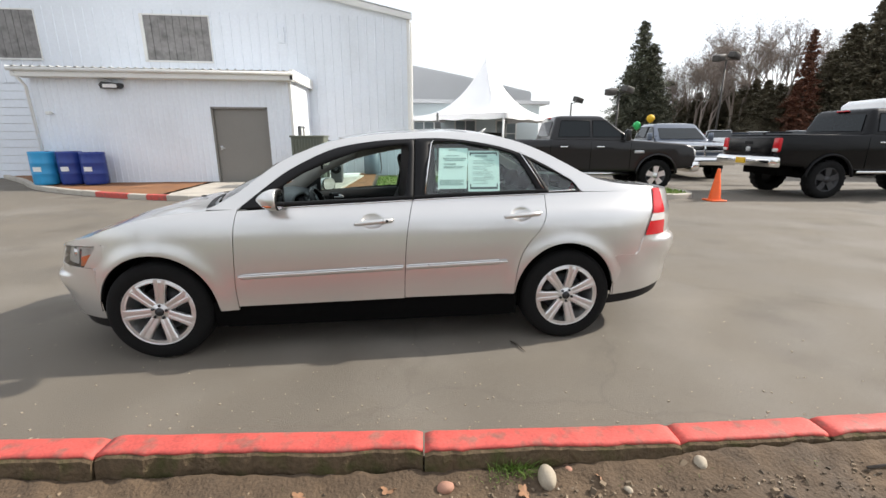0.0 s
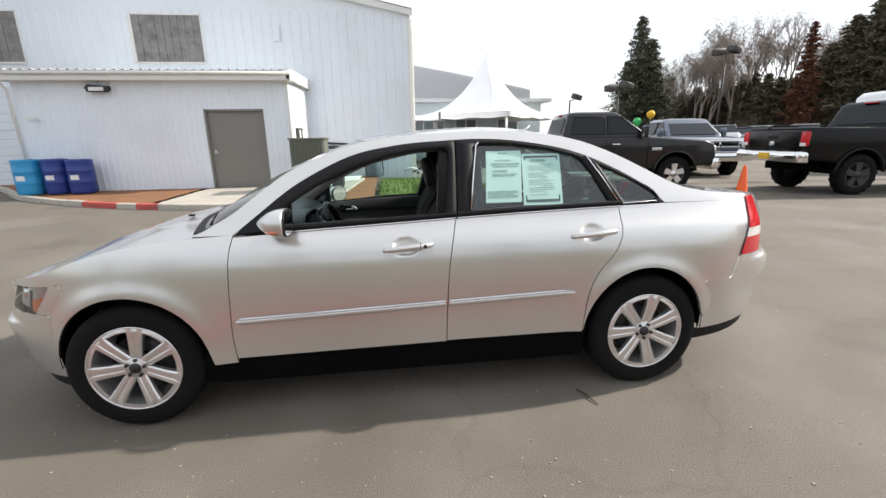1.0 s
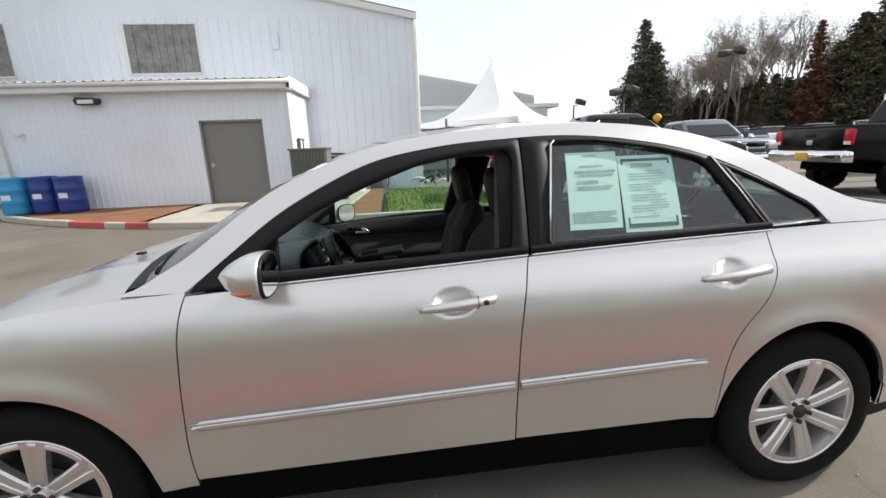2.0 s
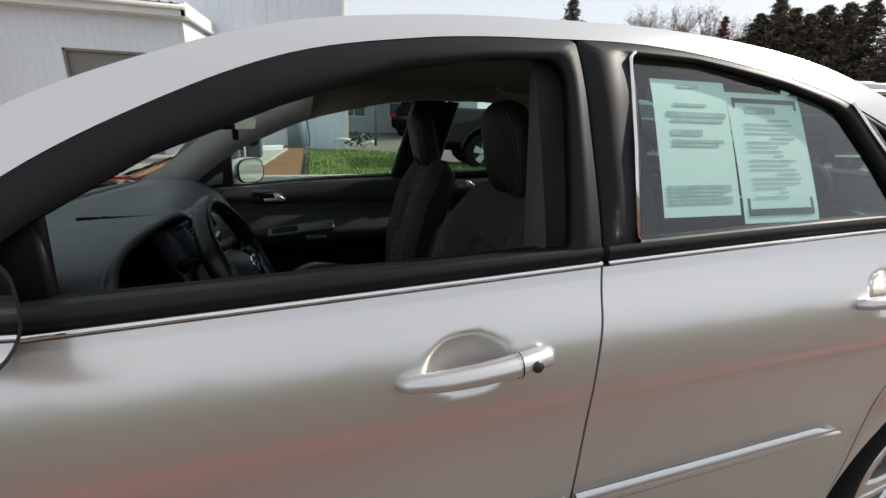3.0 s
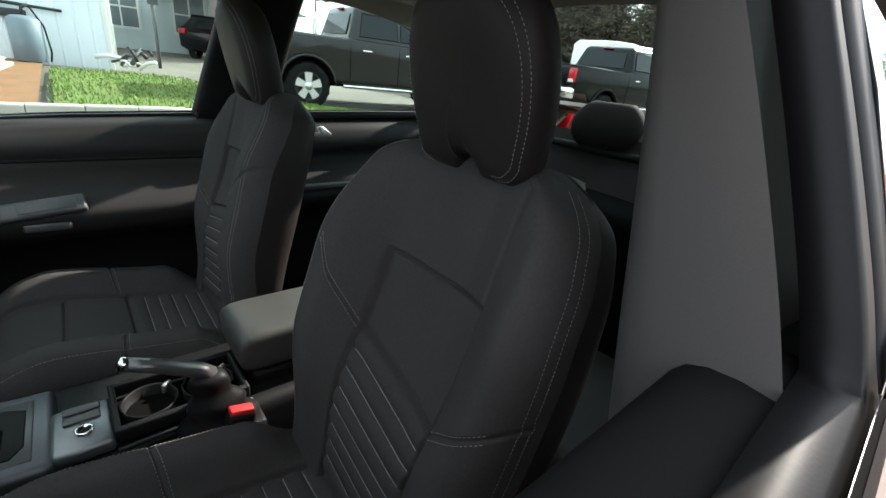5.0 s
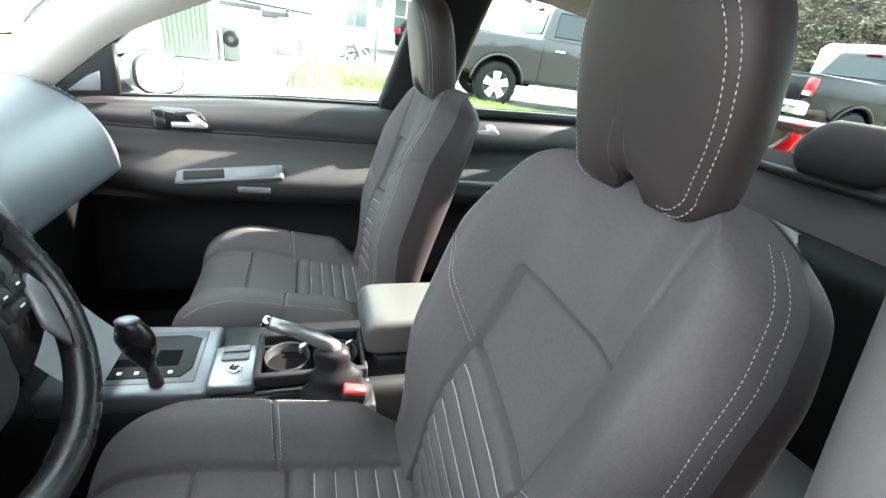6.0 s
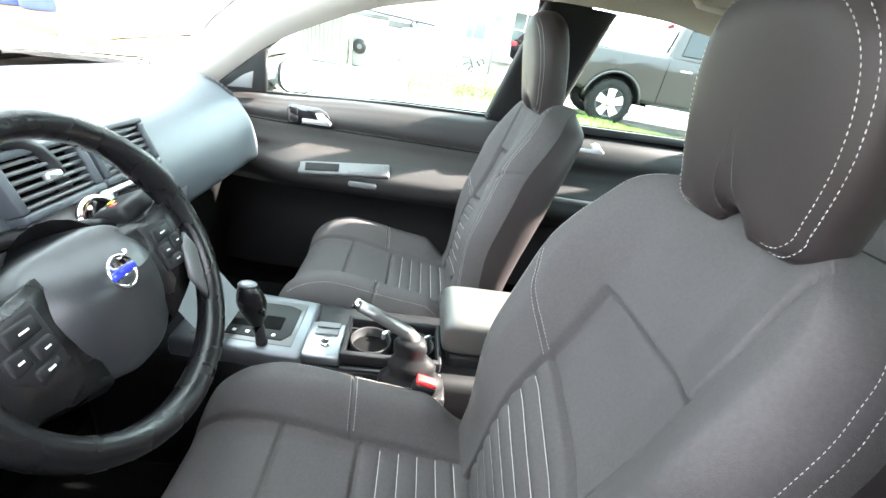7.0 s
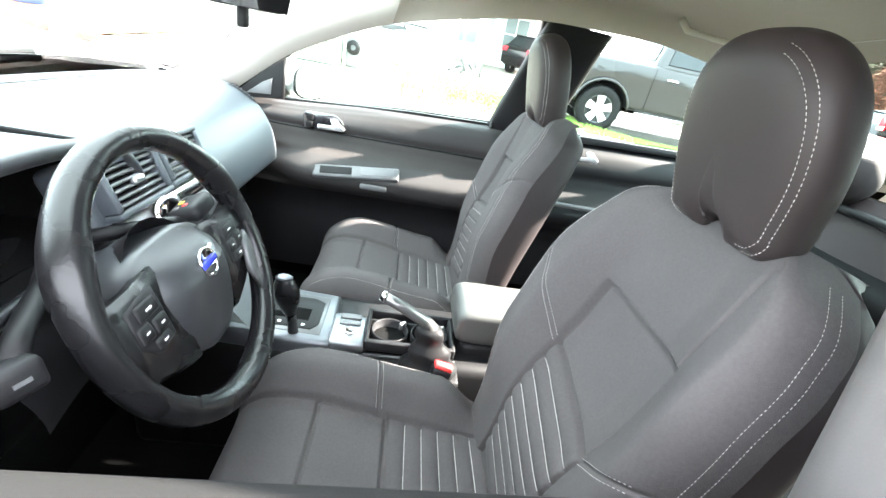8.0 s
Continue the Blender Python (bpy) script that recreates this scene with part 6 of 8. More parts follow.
def dashboard():
    prof_x = curve([0, 0.15, 0.40, 0.62, 0.74, 0.84, 0.90, 0.95, 1.0], [-1.02, -0.90, -0.76, -0.645, -0.59, -0.552, -0.545, -0.56, -0.68])
    prof_z = curve([0, 0.15, 0.40, 0.62, 0.74, 0.84, 0.90, 0.95, 1.0], [0.955, 0.970, 0.972, 0.945, 0.90, 0.825, 0.77, 0.745, 0.70])

    def fn(u, v):
        y = -0.74 + 1.41 * v
        x, z = float(prof_x(u)), float(prof_z(u))
        x += 0.10 * (1 - smooth(0.62, 0.82, u)) * (abs(y) / 0.74) ** 2 * (1 - smooth(0.0, 0.5, u))
        x -= 0.03 * smooth(0.58, 0.74, abs(y)) * smooth(0.4, 0.9, u) + 0.17 * (max(0.0, y - 0.555) / 0.115) ** 2 * smooth(0.25, 0.85, u)
        z -= 0.11 * (max(0.0, y - 0.585) / 0.115) ** 2
        # centre stack stands proud; its top is level
        mid = smooth(-0.40, -0.33, y) * (1 - smooth(0.0, 0.10, y))
        x += 0.055 * mid * smooth(0.55, 0.85, u)
        z += 0.012 * mid * smooth(0.4, 0.62, u) * (1 - smooth(0.7, 0.9, u))
        x -= 0.22 * smooth(-0.735, -0.715, y) * (1 - smooth(-0.262, -0.245, y)) * smooth(0.53, 0.60, u)
        return x, y, z
    ds = part("dashboard", grid(fn, 50, 90), DASH, car, "blue-grey soft dashboard with vents")
    part("dash_lower", grid(lambda u, v: (-0.68 - 0.05 * u, -0.74 + 1.48 * v, 0.70 - 0.45 * u), 4, 10), RECESSBLACK, ds)
    # demist slot
    part("demist_slot", grid(lambda u, v: (-0.915 + 0.02 * u + 0.10 * (abs(-0.5 + v) / 0.74) ** 2, -0.5 + v, 0.9735 + 0.0005), 1, 20), BLACKTRIM, ds, smooth=False)

    def vent(x, y, z, w, h, tilt, yaw, n=6):
        m = pose(x, y, z, 0, tilt, yaw)
        fr = part("air_vent", moved(join(box(-0.02, -w / 2 - 0.012, h / 2, 0.008, w / 2 + 0.012, h / 2 + 0.010, 0.003), box(-0.02, -w / 2 - 0.012, -h / 2 - 0.010, 0.008, w / 2 + 0.012, -h / 2, 0.003),
                                         box(-0.02, -w / 2 - 0.012, -h / 2, 0.008, -w / 2, h / 2, 0.003), box(-0.02, w / 2, -h / 2, 0.008, w / 2 + 0.012, h / 2, 0.003)), m), DASH, ds, "slatted air vent")
        # black backing stands for the shade deep in the vent
        part("vent_shade_back", moved(box(-0.020, -w / 2, -h / 2, -0.013, w / 2, h / 2), m), RECESSBLACK, fr)
        for i in range(n):
            zz = -h / 2 + h * (i + 0.5) / n
            part("slat", moved(box(-0.012, -w / 2, zz - 0.0022, 0.004, w / 2, zz + 0.0022, 0.001, 1), m), GREYPLASTIC, fr)
        part("vent_tab", moved(box(0.0, -0.012, -0.005, 0.010, 0.012, 0.005, 0.003), m), SATIN, fr)
    part("vent_panel", moved(box(-0.06, -0.165, -0.050, -0.012, 0.150, 0.046, 0.014, 3), pose(-0.516, -0.175, 0.934, 0, -22, 0)), DASH, ds)
    vent(-0.512, -0.252, 0.935, 0.112, 0.060, -22, 0)
    vent(-0.520, -0.098, 0.932, 0.112, 0.060, -22, 0)
    lifted = lambda u, v, k: (fn(u, v)[0] + 0.5 * k, fn(u, v)[1], fn(u, v)[2] + 0.85 * k)
    ev = part("end_vent", grid(lambda a, b: lifted(0.53 + 0.16 * a, 0.915 + 0.05 * b, 0.0015), 8, 4), BLACKTRIM, ds, "small slatted demister vent")
    for i in range(6):
        u0 = 0.545 + 0.024 * i
        part("slat", grid(lambda a, b: lifted(u0 + 0.010 * a, 0.918 + 0.044 * b, 0.004), 1, 3), DASH, ev, smooth=False)
    # controls under the vents: bright rim round the key slot, display bar, stack panel
    m = pose(-0.487, -0.175, 0.868, 0, -16, 0)
    st = part("control_panel", moved(join(box(-0.05, -0.14, -0.035, 0.0, 0.14, 0.030, 0.012, 3)), m), SATIN, ds, "satin silver control panel")
    part("display", moved(box(0.0, 0.0, 0.006, 0.003, 0.125, 0.024, 0.002), m), GLOSSBLACK, st)
    part("key_slot", moved(lathe([(0.0, 0.034), (0.008, 0.033), (0.010, 0.028), (0.002, 0.024), (0.0, 0.0)], 28, "x"), m @ pose(0.004, -0.052, 0.002)), CHROME, st)
    fob = part("key_fob", moved(box(0.0, -0.033, -0.014, 0.05, 0.033, 0.014, 0.010, 3), m @ pose(0.016, -0.045, 0.004, 8, -10, 0)), BLACKTRIM, st, "black remote key with coloured buttons")
    for yy, zz, mt in ((-0.014, 0.0, RED), (0.012, 0.004, DARKPLASTIC), (0.0, -0.006, YELLOW), (-0.02, -0.006, GREYPLASTIC)):
        part("fob_button", moved(box(0.012 + (0.012 if mt is RED else 0), yy - 0.004, 0.0135, 0.020 + (0.012 if mt is RED else 0), yy + 0.004, 0.0155, 0.001), m @ pose(0.016, -0.045, 0.004, 8, -10, 0)), mt, fob)
    part("stack_face", grid(lambda u, v: (-0.482 + 0.10 * u ** 1.5 - 0.02 * math.sin(math.pi * u), -0.145 + 0.155 * v, 0.845 - 0.245 * u), 16, 10), STACK, st, "thin brushed-metal waterfall console")
    for i in range(4):
        for j in range(3):
            x = -0.466 + 0.02 * j
            part("stack_button", moved(box(-0.004, -0.012, -0.006, 0.003, 0.012, 0.006, 0.002), pose(-0.478 + 0.012 * j, -0.12 + 0.036 * i, 0.81 - 0.03 * j, 0, -20, 0)), DARKPLASTIC, st)
    # instrument hood
    def hood(u, v):
        a = math.pi * u
        w = 0.245
        return -0.745 + 0.235 * v - 0.02 * math.sin(a) * v, -0.475 - w * math.copysign(abs(math.cos(a)) ** 0.55, math.cos(a)), 0.865 + (0.128 + 0.012 * v) * math.sin(a) ** 0.42
    hd = part("instrument_hood", grid(hood, 40, 8), DASH, ds, "hooded instrument cluster")
    part("hood_rim", tube([(hood(u, 1.0)[0] - 0.004, hood(u, 1.0)[1], hood(u, 1.0)[2] - 0.006) for u in np.linspace(0, 1, 40)], 0.011, 8), HUB, hd)
    # near-black sheets put the hood's inner shade into colour
    part("hood_shade_sheet", grid(lambda u, v: (hood(u, v)[0], -0.475 + (hood(u, v)[1] + 0.475) * 0.95, 0.865 + (hood(u, v)[2] - 0.865) * 0.93), 40, 8), RECESSBLACK, hd)
    part("cluster_face", box(-0.70, -0.70, 0.84, -0.69, -0.245, 0.985, 0.004), RECESSBLACK, hd)
    part("cluster_floor", box(-0.745, -0.71, 0.850, -0.53, -0.24, 0.858, 0.002), RECESSBLACK, hd)
    part("cluster_cheek", box(-0.745, -0.268, 0.852, -0.545, -0.256, 0.985, 0.003), RECESSBLACK, hd)
    part("cluster_lip", tube([(-0.53, -0.71, 0.858), (-0.522, -0.5, 0.852), (-0.525, -0.3, 0.862), (-0.535, -0.245, 0.885)], 0.008, 8), HUB, hd)
    for yy in (-0.55, -0.40):
        part("gauge", moved(lathe([(0.0, 0.058), (0.012, 0.06), (0.014, 0.054), (0.004, 0.05), (0.004, 0.0)], 32, "x"), pose(-0.68, yy, 0.915)), DARKPLASTIC, hd)
        part("needle", tube([(-0.672, yy, 0.915), (-0.672, yy - 0.02, 0.885)], 0.002, 5), RED, hd)
    part("lower_cowl", grid(lambda u, v: (-0.62 + 0.14 * math.sin(math.pi * 0.5 * u), -0.42 - 0.09 + 0.18 * v, 0.86 - 0.14 * u + 0.02 * math.sin(math.pi * v)), 12, 12), DARKPLASTIC, ds, "steering column cowl")
    part("knee_panel", grid(lambda u, v: (-0.56 - 0.10 * u ** 2, -0.72 + 0.44 * v, 0.86 - 0.34 * u), 12, 8), DARKPLASTIC, ds)
    part("side_line", tube([(-0.545, -0.70, 0.80), (-0.53, -0.55, 0.835), (-0.52, -0.46, 0.85)], 0.006, 6), SATIN, ds)


def steering():
    """Rim with thumb swells, padded hub, button pods, round emblem."""
    c = Matrix.Translation((-0.360, -0.355, 0.866)) @ Matrix.Rotation(radians(-24), 4, "Y")
    # local: x towards the driver, y across, z up the wheel
    R = 0.175
    path, rad = [], []
    for i in range(96):
        a = 2 * math.pi * i / 96
        swell = 0.0035 * (math.exp(-((math.degrees(a) - 150) / 14) ** 2) + math.exp(-((math.degrees(a) - 30) / 14) ** 2)) + 0.002 * math.exp(-((math.degrees(a) - 270) / 40) ** 2)
        path.append((0, R * math.cos(a), R * math.sin(a)))
        rad.append(0.0165 + swell)
    w = part("steering_wheel", moved(tube(path, rad, 20, closed=True, flat=1.1), c), LEATHER, car, "black leather three-spoke steering wheel")

    def pad(u, v):
        a = 2 * math.pi * u
        ry, rzt, rzb = 0.092, 0.062, 0.112
        ca, sa = math.cos(a), math.sin(a)
        y = ry * math.copysign(abs(ca) ** 0.6, ca) * v * (1 - 0.28 * max(0.0, -sa) ** 2)
        z = (rzt if sa > 0 else rzb) * math.copysign(abs(sa) ** 0.65, sa) * v
        x = -0.012 + 0.022 * (1 - v ** 3) - 0.012 * max(0.0, z) / 0.06 - 0.012 * smooth(0.0, -0.1, z) * 0 + 0.016 * math.exp(-(z / 0.05) ** 2) * (1 - v ** 2) - 0.05 * max(0.0, v - 0.92) / 0.08
        return x, y, z
    part("hub_pad", moved(grid(pad, 64, 24), c), HUB, w, "satin dark airbag cover")
    part("hub_back", moved(lathe([(-0.12, 0.05), (-0.06, 0.065), (-0.03, 0.08)], 24, "x"), c), DARKPLASTIC, w)
    for sg in (-1, 1):
        def section(y, top, low, x):
            return [(x - 0.022, sg * y, top), (x - 0.004, sg * y, top + 0.002), (x, sg * y, top - 0.02), (x, sg * y, (top + low) / 2), (x - 0.004, sg * y, low + 0.01), (x - 0.022, sg * y, low)]
        sp = loft([section(0.06, 0.040, -0.100, 0.002), section(0.10, 0.034, -0.085, 0.004), section(0.135, 0.034, -0.070, 0.004), section(0.165, 0.045, -0.082, 0.006)])
        part("spoke", moved(sp, c), LEATHER, w)
        pod = part("button_pod", moved(prism([(sg * 0.082, 0.030), (sg * 0.135, 0.022), (sg * 0.140, -0.02), (sg * 0.120, -0.040), (sg * 0.085, -0.036)][::(1 if sg > 0 else -1)], 0.010, 0.004, axis="x"), c @ pose(0.001, 0, 0)), BLACKTRIM, w, "black button pod")
        for k, (yy, zz, hw, hh) in enumerate(((0.108, 0.012, 0.017, 0.009), (0.126, -0.008, 0.010, 0.010), (0.100, -0.011, 0.011, 0.009), (0.109, -0.028, 0.013, 0.006))):
            b = part("button", moved(box(-0.002, sg * yy - hw, zz - hh, 0.004, sg * yy + hw, zz + hh, 0.003), c @ pose(0.0055, 0, 0)), DARKPLASTIC, pod)
            part("button_mark", moved(box(0.0, sg * yy - hw * 0.3, zz - 0.0010, 0.0006, sg * yy + hw * 0.3, zz + 0.0010), c @ pose(0.0092, 0, 0)), WHITELENS, b, smooth=False)
    part("spoke_trim", moved(prism([(0.145, -0.005), (0.152, -0.03), (0.130, -0.085), (0.118, -0.10), (0.110, -0.06), (0.128, -0.02)], 0.008, 0.003, axis="x"), c @ pose(0.008, 0, 0)), TRIMGREY, w, "dull grey spoke insert")
    em = part("emblem", moved(lathe([(0.0, 0.019), (0.003, 0.020), (0.004, 0.018), (0.002, 0.0155), (0.002, 0.0)], 32, "x"), c @ pose(0.0235, 0, 0.008)), CHROME, w, "round chrome emblem with a blue bar")
    part("emblem_bar", moved(box(0.002, -0.019, -0.0045, 0.0045, 0.019, 0.0045, 0.001), c @ pose(0.0235, 0, 0.008)), BLUE, em)
    part("emblem_arrow", moved(join(tube([(0.003, 0.013, 0.013), (0.003, 0.0175, 0.0175)], 0.0020, 6), box(0.001, 0.0135, 0.0165, 0.004, 0.019, 0.019, 0.001)), c @ pose(0.0235, 0, 0.008)), CHROME, em)
    part("column", moved(lathe([(-0.26, 0.05), (-0.08, 0.055), (-0.05, 0.05)], 24, "x"), c), GREYPLASTIC, w)
    for sg, reach in ((-1, 1.0), (1, 0.72)):
        at = lambda x, dy, z: (x, -0.366 + sg * dy * reach, z)
        stalk = part("stalk", tube([at(-0.50, 0.03, 0.885), at(-0.465, 0.09, 0.885), at(-0.44, 0.15, 0.878), at(-0.42, 0.19, 0.872)], [0.010, 0.010, 0.012, 0.014], 10), DARKPLASTIC, w, "black column stalk")
        tip = pose(-0.415, -0.366 + sg * 0.20 * reach, 0.868, 0, -15, 20 * sg)
        part("stalk_tip", moved(box(-0.020, -0.022, -0.016, 0.020, 0.022, 0.016, 0.008), tip), BLACKTRIM, stalk)
        part("stalk_mark", moved(box(0.0198, -0.007, -0.002, 0.0206, 0.007, 0.002), tip), GREYPLASTIC, stalk, smooth=False)


def console():
    """Tunnel with gear gate, cup holders, handbrake and lidded armrest."""
    tun = part("centre_console", box(-0.66, -0.135, 0.20, 0.30, 0.115, 0.535, 0.025, 3), DARKPLASTIC, car, "dark centre console with satin gear surround")
    gm = pose(-0.345, -0.03, 0.566, 0, 3, 0)
    gate = part("gear_surround", moved(box(-0.135, -0.100, -0.045, 0.120, 0.102, 0.001, 0.012, 3), gm), SURROUND, tun, "dark satin gear surround")
    part("gate_plate", moved(box(-0.10, -0.076, -0.01, 0.095, 0.078, 0.0025, 0.003), gm), TRIMGREY, gate)
    part("gate_inlay", moved(prism([(-0.085, -0.062), (0.07, -0.062), (0.085, -0.04), (0.085, 0.05), (0.06, 0.062), (-0.085, 0.055)], 0.006, 0.002, axis="z"), gm @ pose(0, 0, 0.0015)), DARKPLASTIC, gate)
    part("gear_slot", moved(join(box(-0.06, -0.032, 0, 0.03, -0.012, 0.0052), box(0.02, -0.032, 0, 0.06, 0.012, 0.0054)), gm), RECESSBLACK, gate, smooth=False)
    for i in range(4):
        part("gear_mark", moved(box(-0.03 + 0.026 * i, -0.053, 0, -0.023 + 0.026 * i, -0.046, 0.0052), gm), WHITELENS, gate, smooth=False)
    lv = part("gear_lever", tube([(-0.308, -0.104, 0.560), (-0.311, -0.106, 0.600), (-0.315, -0.108, 0.635)], [0.012, 0.009, 0.010], 12), DARKMETAL, tun, "gear lever with a dark round-topped knob")
    rings = []
    for t in np.linspace(0, 1, 16):
        r = 0.025 * math.sin(math.pi * (0.12 + 0.83 * t)) ** 0.45 * (0.36 + 0.64 * smooth(0.0, 0.75, t))
        rings.append([(-0.313 - 0.016 * t + r * 1.2 * math.cos(a), -0.107 - 0.006 * t + r * math.sin(a), 0.592 + 0.115 * t) for a in np.linspace(0, 2 * math.pi, 20, endpoint=False)])
    part("gear_knob", loft(rings), LEATHER, lv)
    part("knob_cap", moved(blob(0.018, 0.013, 0.006, 2, 0.0, 2), pose(-0.329, -0.113, 0.705)), SURROUND, lv)
    # bright bin with socket behind the gate
    pl = part("switch_plate", box(-0.232, -0.12, 0.535, -0.150, -0.005, 0.562, 0.008), STACK, tun, "silver switch plate with a round socket")
    part("power_socket", moved(lathe([(0.0, 0.013), (0.006, 0.013), (0.006, 0.009), (-0.004, 0.008), (-0.004, 0.0)], 20, "z"), pose(-0.188, -0.078, 0.561)), CHROME, pl)
    part("socket_hole", moved(lathe([(0.0, 0.0085), (0.0005, 0.0)], 16, "z"), pose(-0.188, -0.078, 0.5635)), BLACKTRIM, pl)
    for yy in (-0.045, -0.02):
        part("switch", box(-0.215, yy - 0.009, 0.561, -0.165, yy + 0.009, 0.566, 0.002), GREYPLASTIC, pl)
    # cup holders
    tray = part("cup_tray", join(box(-0.150, -0.118, 0.545, 0.055, -0.105, 0.572, 0.004), box(-0.150, 0.005, 0.545, 0.055, 0.018, 0.572, 0.004), box(-0.152, -0.118, 0.545, -0.142, 0.018, 0.572, 0.004), box(0.048, -0.118, 0.545, 0.058, 0.018, 0.572, 0.004)), BLACKTRIM, tun)
    part("tray_floor", box(-0.145, -0.108, 0.530, 0.05, 0.008, 0.540), RECESSBLACK, tray, smooth=False)
    for cx in (-0.095, 0.0):
        part("cup_ring", moved(lathe([(-0.03, 0.041), (0.024, 0.045), (0.027, 0.0435), (0.024, 0.041), (-0.03, 0.037), (-0.03, 0.0)], 32, "z"), pose(cx, -0.05, 0.536)), BLACKTRIM, tray)
        part("cup_tab", moved(box(-0.010, -0.004, 0, 0.010, 0.004, 0.02, 0.003), pose(cx + 0.03, -0.02, 0.545, 0, 0, 40)), SATIN, tray)
    part("side_bin", box(-0.15, -0.175, 0.44, 0.07, -0.118, 0.530, 0.008), DARKPLASTIC, tun)
    part("bin_line", tube([(-0.15, -0.120, 0.536), (0.06, -0.120, 0.542)], 0.003, 6), TRIMGREY, tun)
    # handbrake
    hb = part("handbrake", tube([(-0.118, -0.140, 0.706), (-0.085, -0.138, 0.690), (-0.02, -0.132, 0.650), (-0.008, -0.130, 0.635)], [0.013, 0.014, 0.016, 0.018], 14, flat=0.8), GRIP, tun, "silver handbrake lever with leather gaiter")
    part("release_button", moved(lathe([(0.0, 0.012), (0.006, 0.011), (0.008, 0.0)], 14, "z"), pose(-0.122, -0.140, 0.708, 0, -60, 0)), CHROME, hb)
    rings = []
    for t in np.linspace(0, 1, 12):
        k = 1 - t
        r = 0.020 + 0.034 * k ** 1.3 + 0.004 * math.sin(t * 16)
        rings.append([(-0.012 + 0.01 * k + (r * 1.25 + 0.003 * math.sin(3 * a + 5 * t)) * math.cos(a), -0.135 - 0.005 * k + r * 0.85 * math.sin(a), 0.53 + 0.112 * t) for a in np.linspace(0, 2 * math.pi, 24, endpoint=False)])
    part("gaiter", loft(rings), DARKPLASTIC, hb, "creased black gaiter")
    bk = part("belt_buckle", moved(box(-0.022, -0.016, -0.05, 0.022, 0.016, 0.0, 0.006), pose(0.025, -0.178, 0.575, 0, 14, 0)), BLACKTRIM, car, "black seat belt buckle with a red button")
    part("release_button", moved(box(-0.020, -0.012, -0.004, 0.020, 0.012, 0.006, 0.003), pose(0.025, -0.178, 0.575, 0, 14, 0)), RED, bk)
    # armrest
    rings = []
    for x, k in ((0.055, 0.55), (0.060, 0.80), (0.075, 0.95), (0.10, 1.0), (0.30, 1.0), (0.38, 0.98), (0.40, 0.7)):
        rings.append([(x, -0.005 + 0.082 * math.copysign(abs(math.cos(a)) ** 0.35, math.cos(a)) * (0.9 + 0.1 * k), 0.612 + 0.048 * k * math.copysign(abs(math.sin(a)) ** 0.4, math.sin(a)) * 1.0) for a in np.linspace(0, 2 * math.pi, 32, endpoint=False)])
    ar = part("armrest", loft(rings), ARMREST, tun, "pale grey padded armrest lid")
    part("armrest_box", box(0.075, -0.08, 0.50, 0.38, 0.07, 0.565, 0.012), DARKPLASTIC, ar)


def cabin_floor():
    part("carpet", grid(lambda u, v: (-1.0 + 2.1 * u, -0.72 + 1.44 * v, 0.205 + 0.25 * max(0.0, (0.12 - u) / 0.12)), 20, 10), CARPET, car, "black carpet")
    mat_ = part("floor_mat", grid(lambda u, v: (-0.86 + 0.42 * u, -0.62 + 0.42 * v, 0.222 + 0.12 * max(0.0, 0.3 - u)), 10, 10), RUBBER, car)
    bag = []
    def crumple(u, v):
        x, y = -0.62 + 0.26 * u, -0.70 + 0.18 * v
        n_ = noise.noise(Vector((x * 30, y * 30, 3))) + 0.6 * noise.noise(Vector((x * 70, y * 70, 1)))
        return x, y, 0.25 + 0.022 * n_
    part("plastic_sheet", grid(crumple, 40, 30), GLOSSBLACK, car, "crumpled glossy black plastic floor cover", smooth=False)
    for k, (y, w) in enumerate(((-0.30, 0.05), (-0.43, 0.10))):
        part("pedal", moved(box(-0.01, -w / 2, -0.035, 0.01, w / 2, 0.035, 0.006), pose(-0.92, y, 0.36, 0, -30, 0)), RUBBER, car)


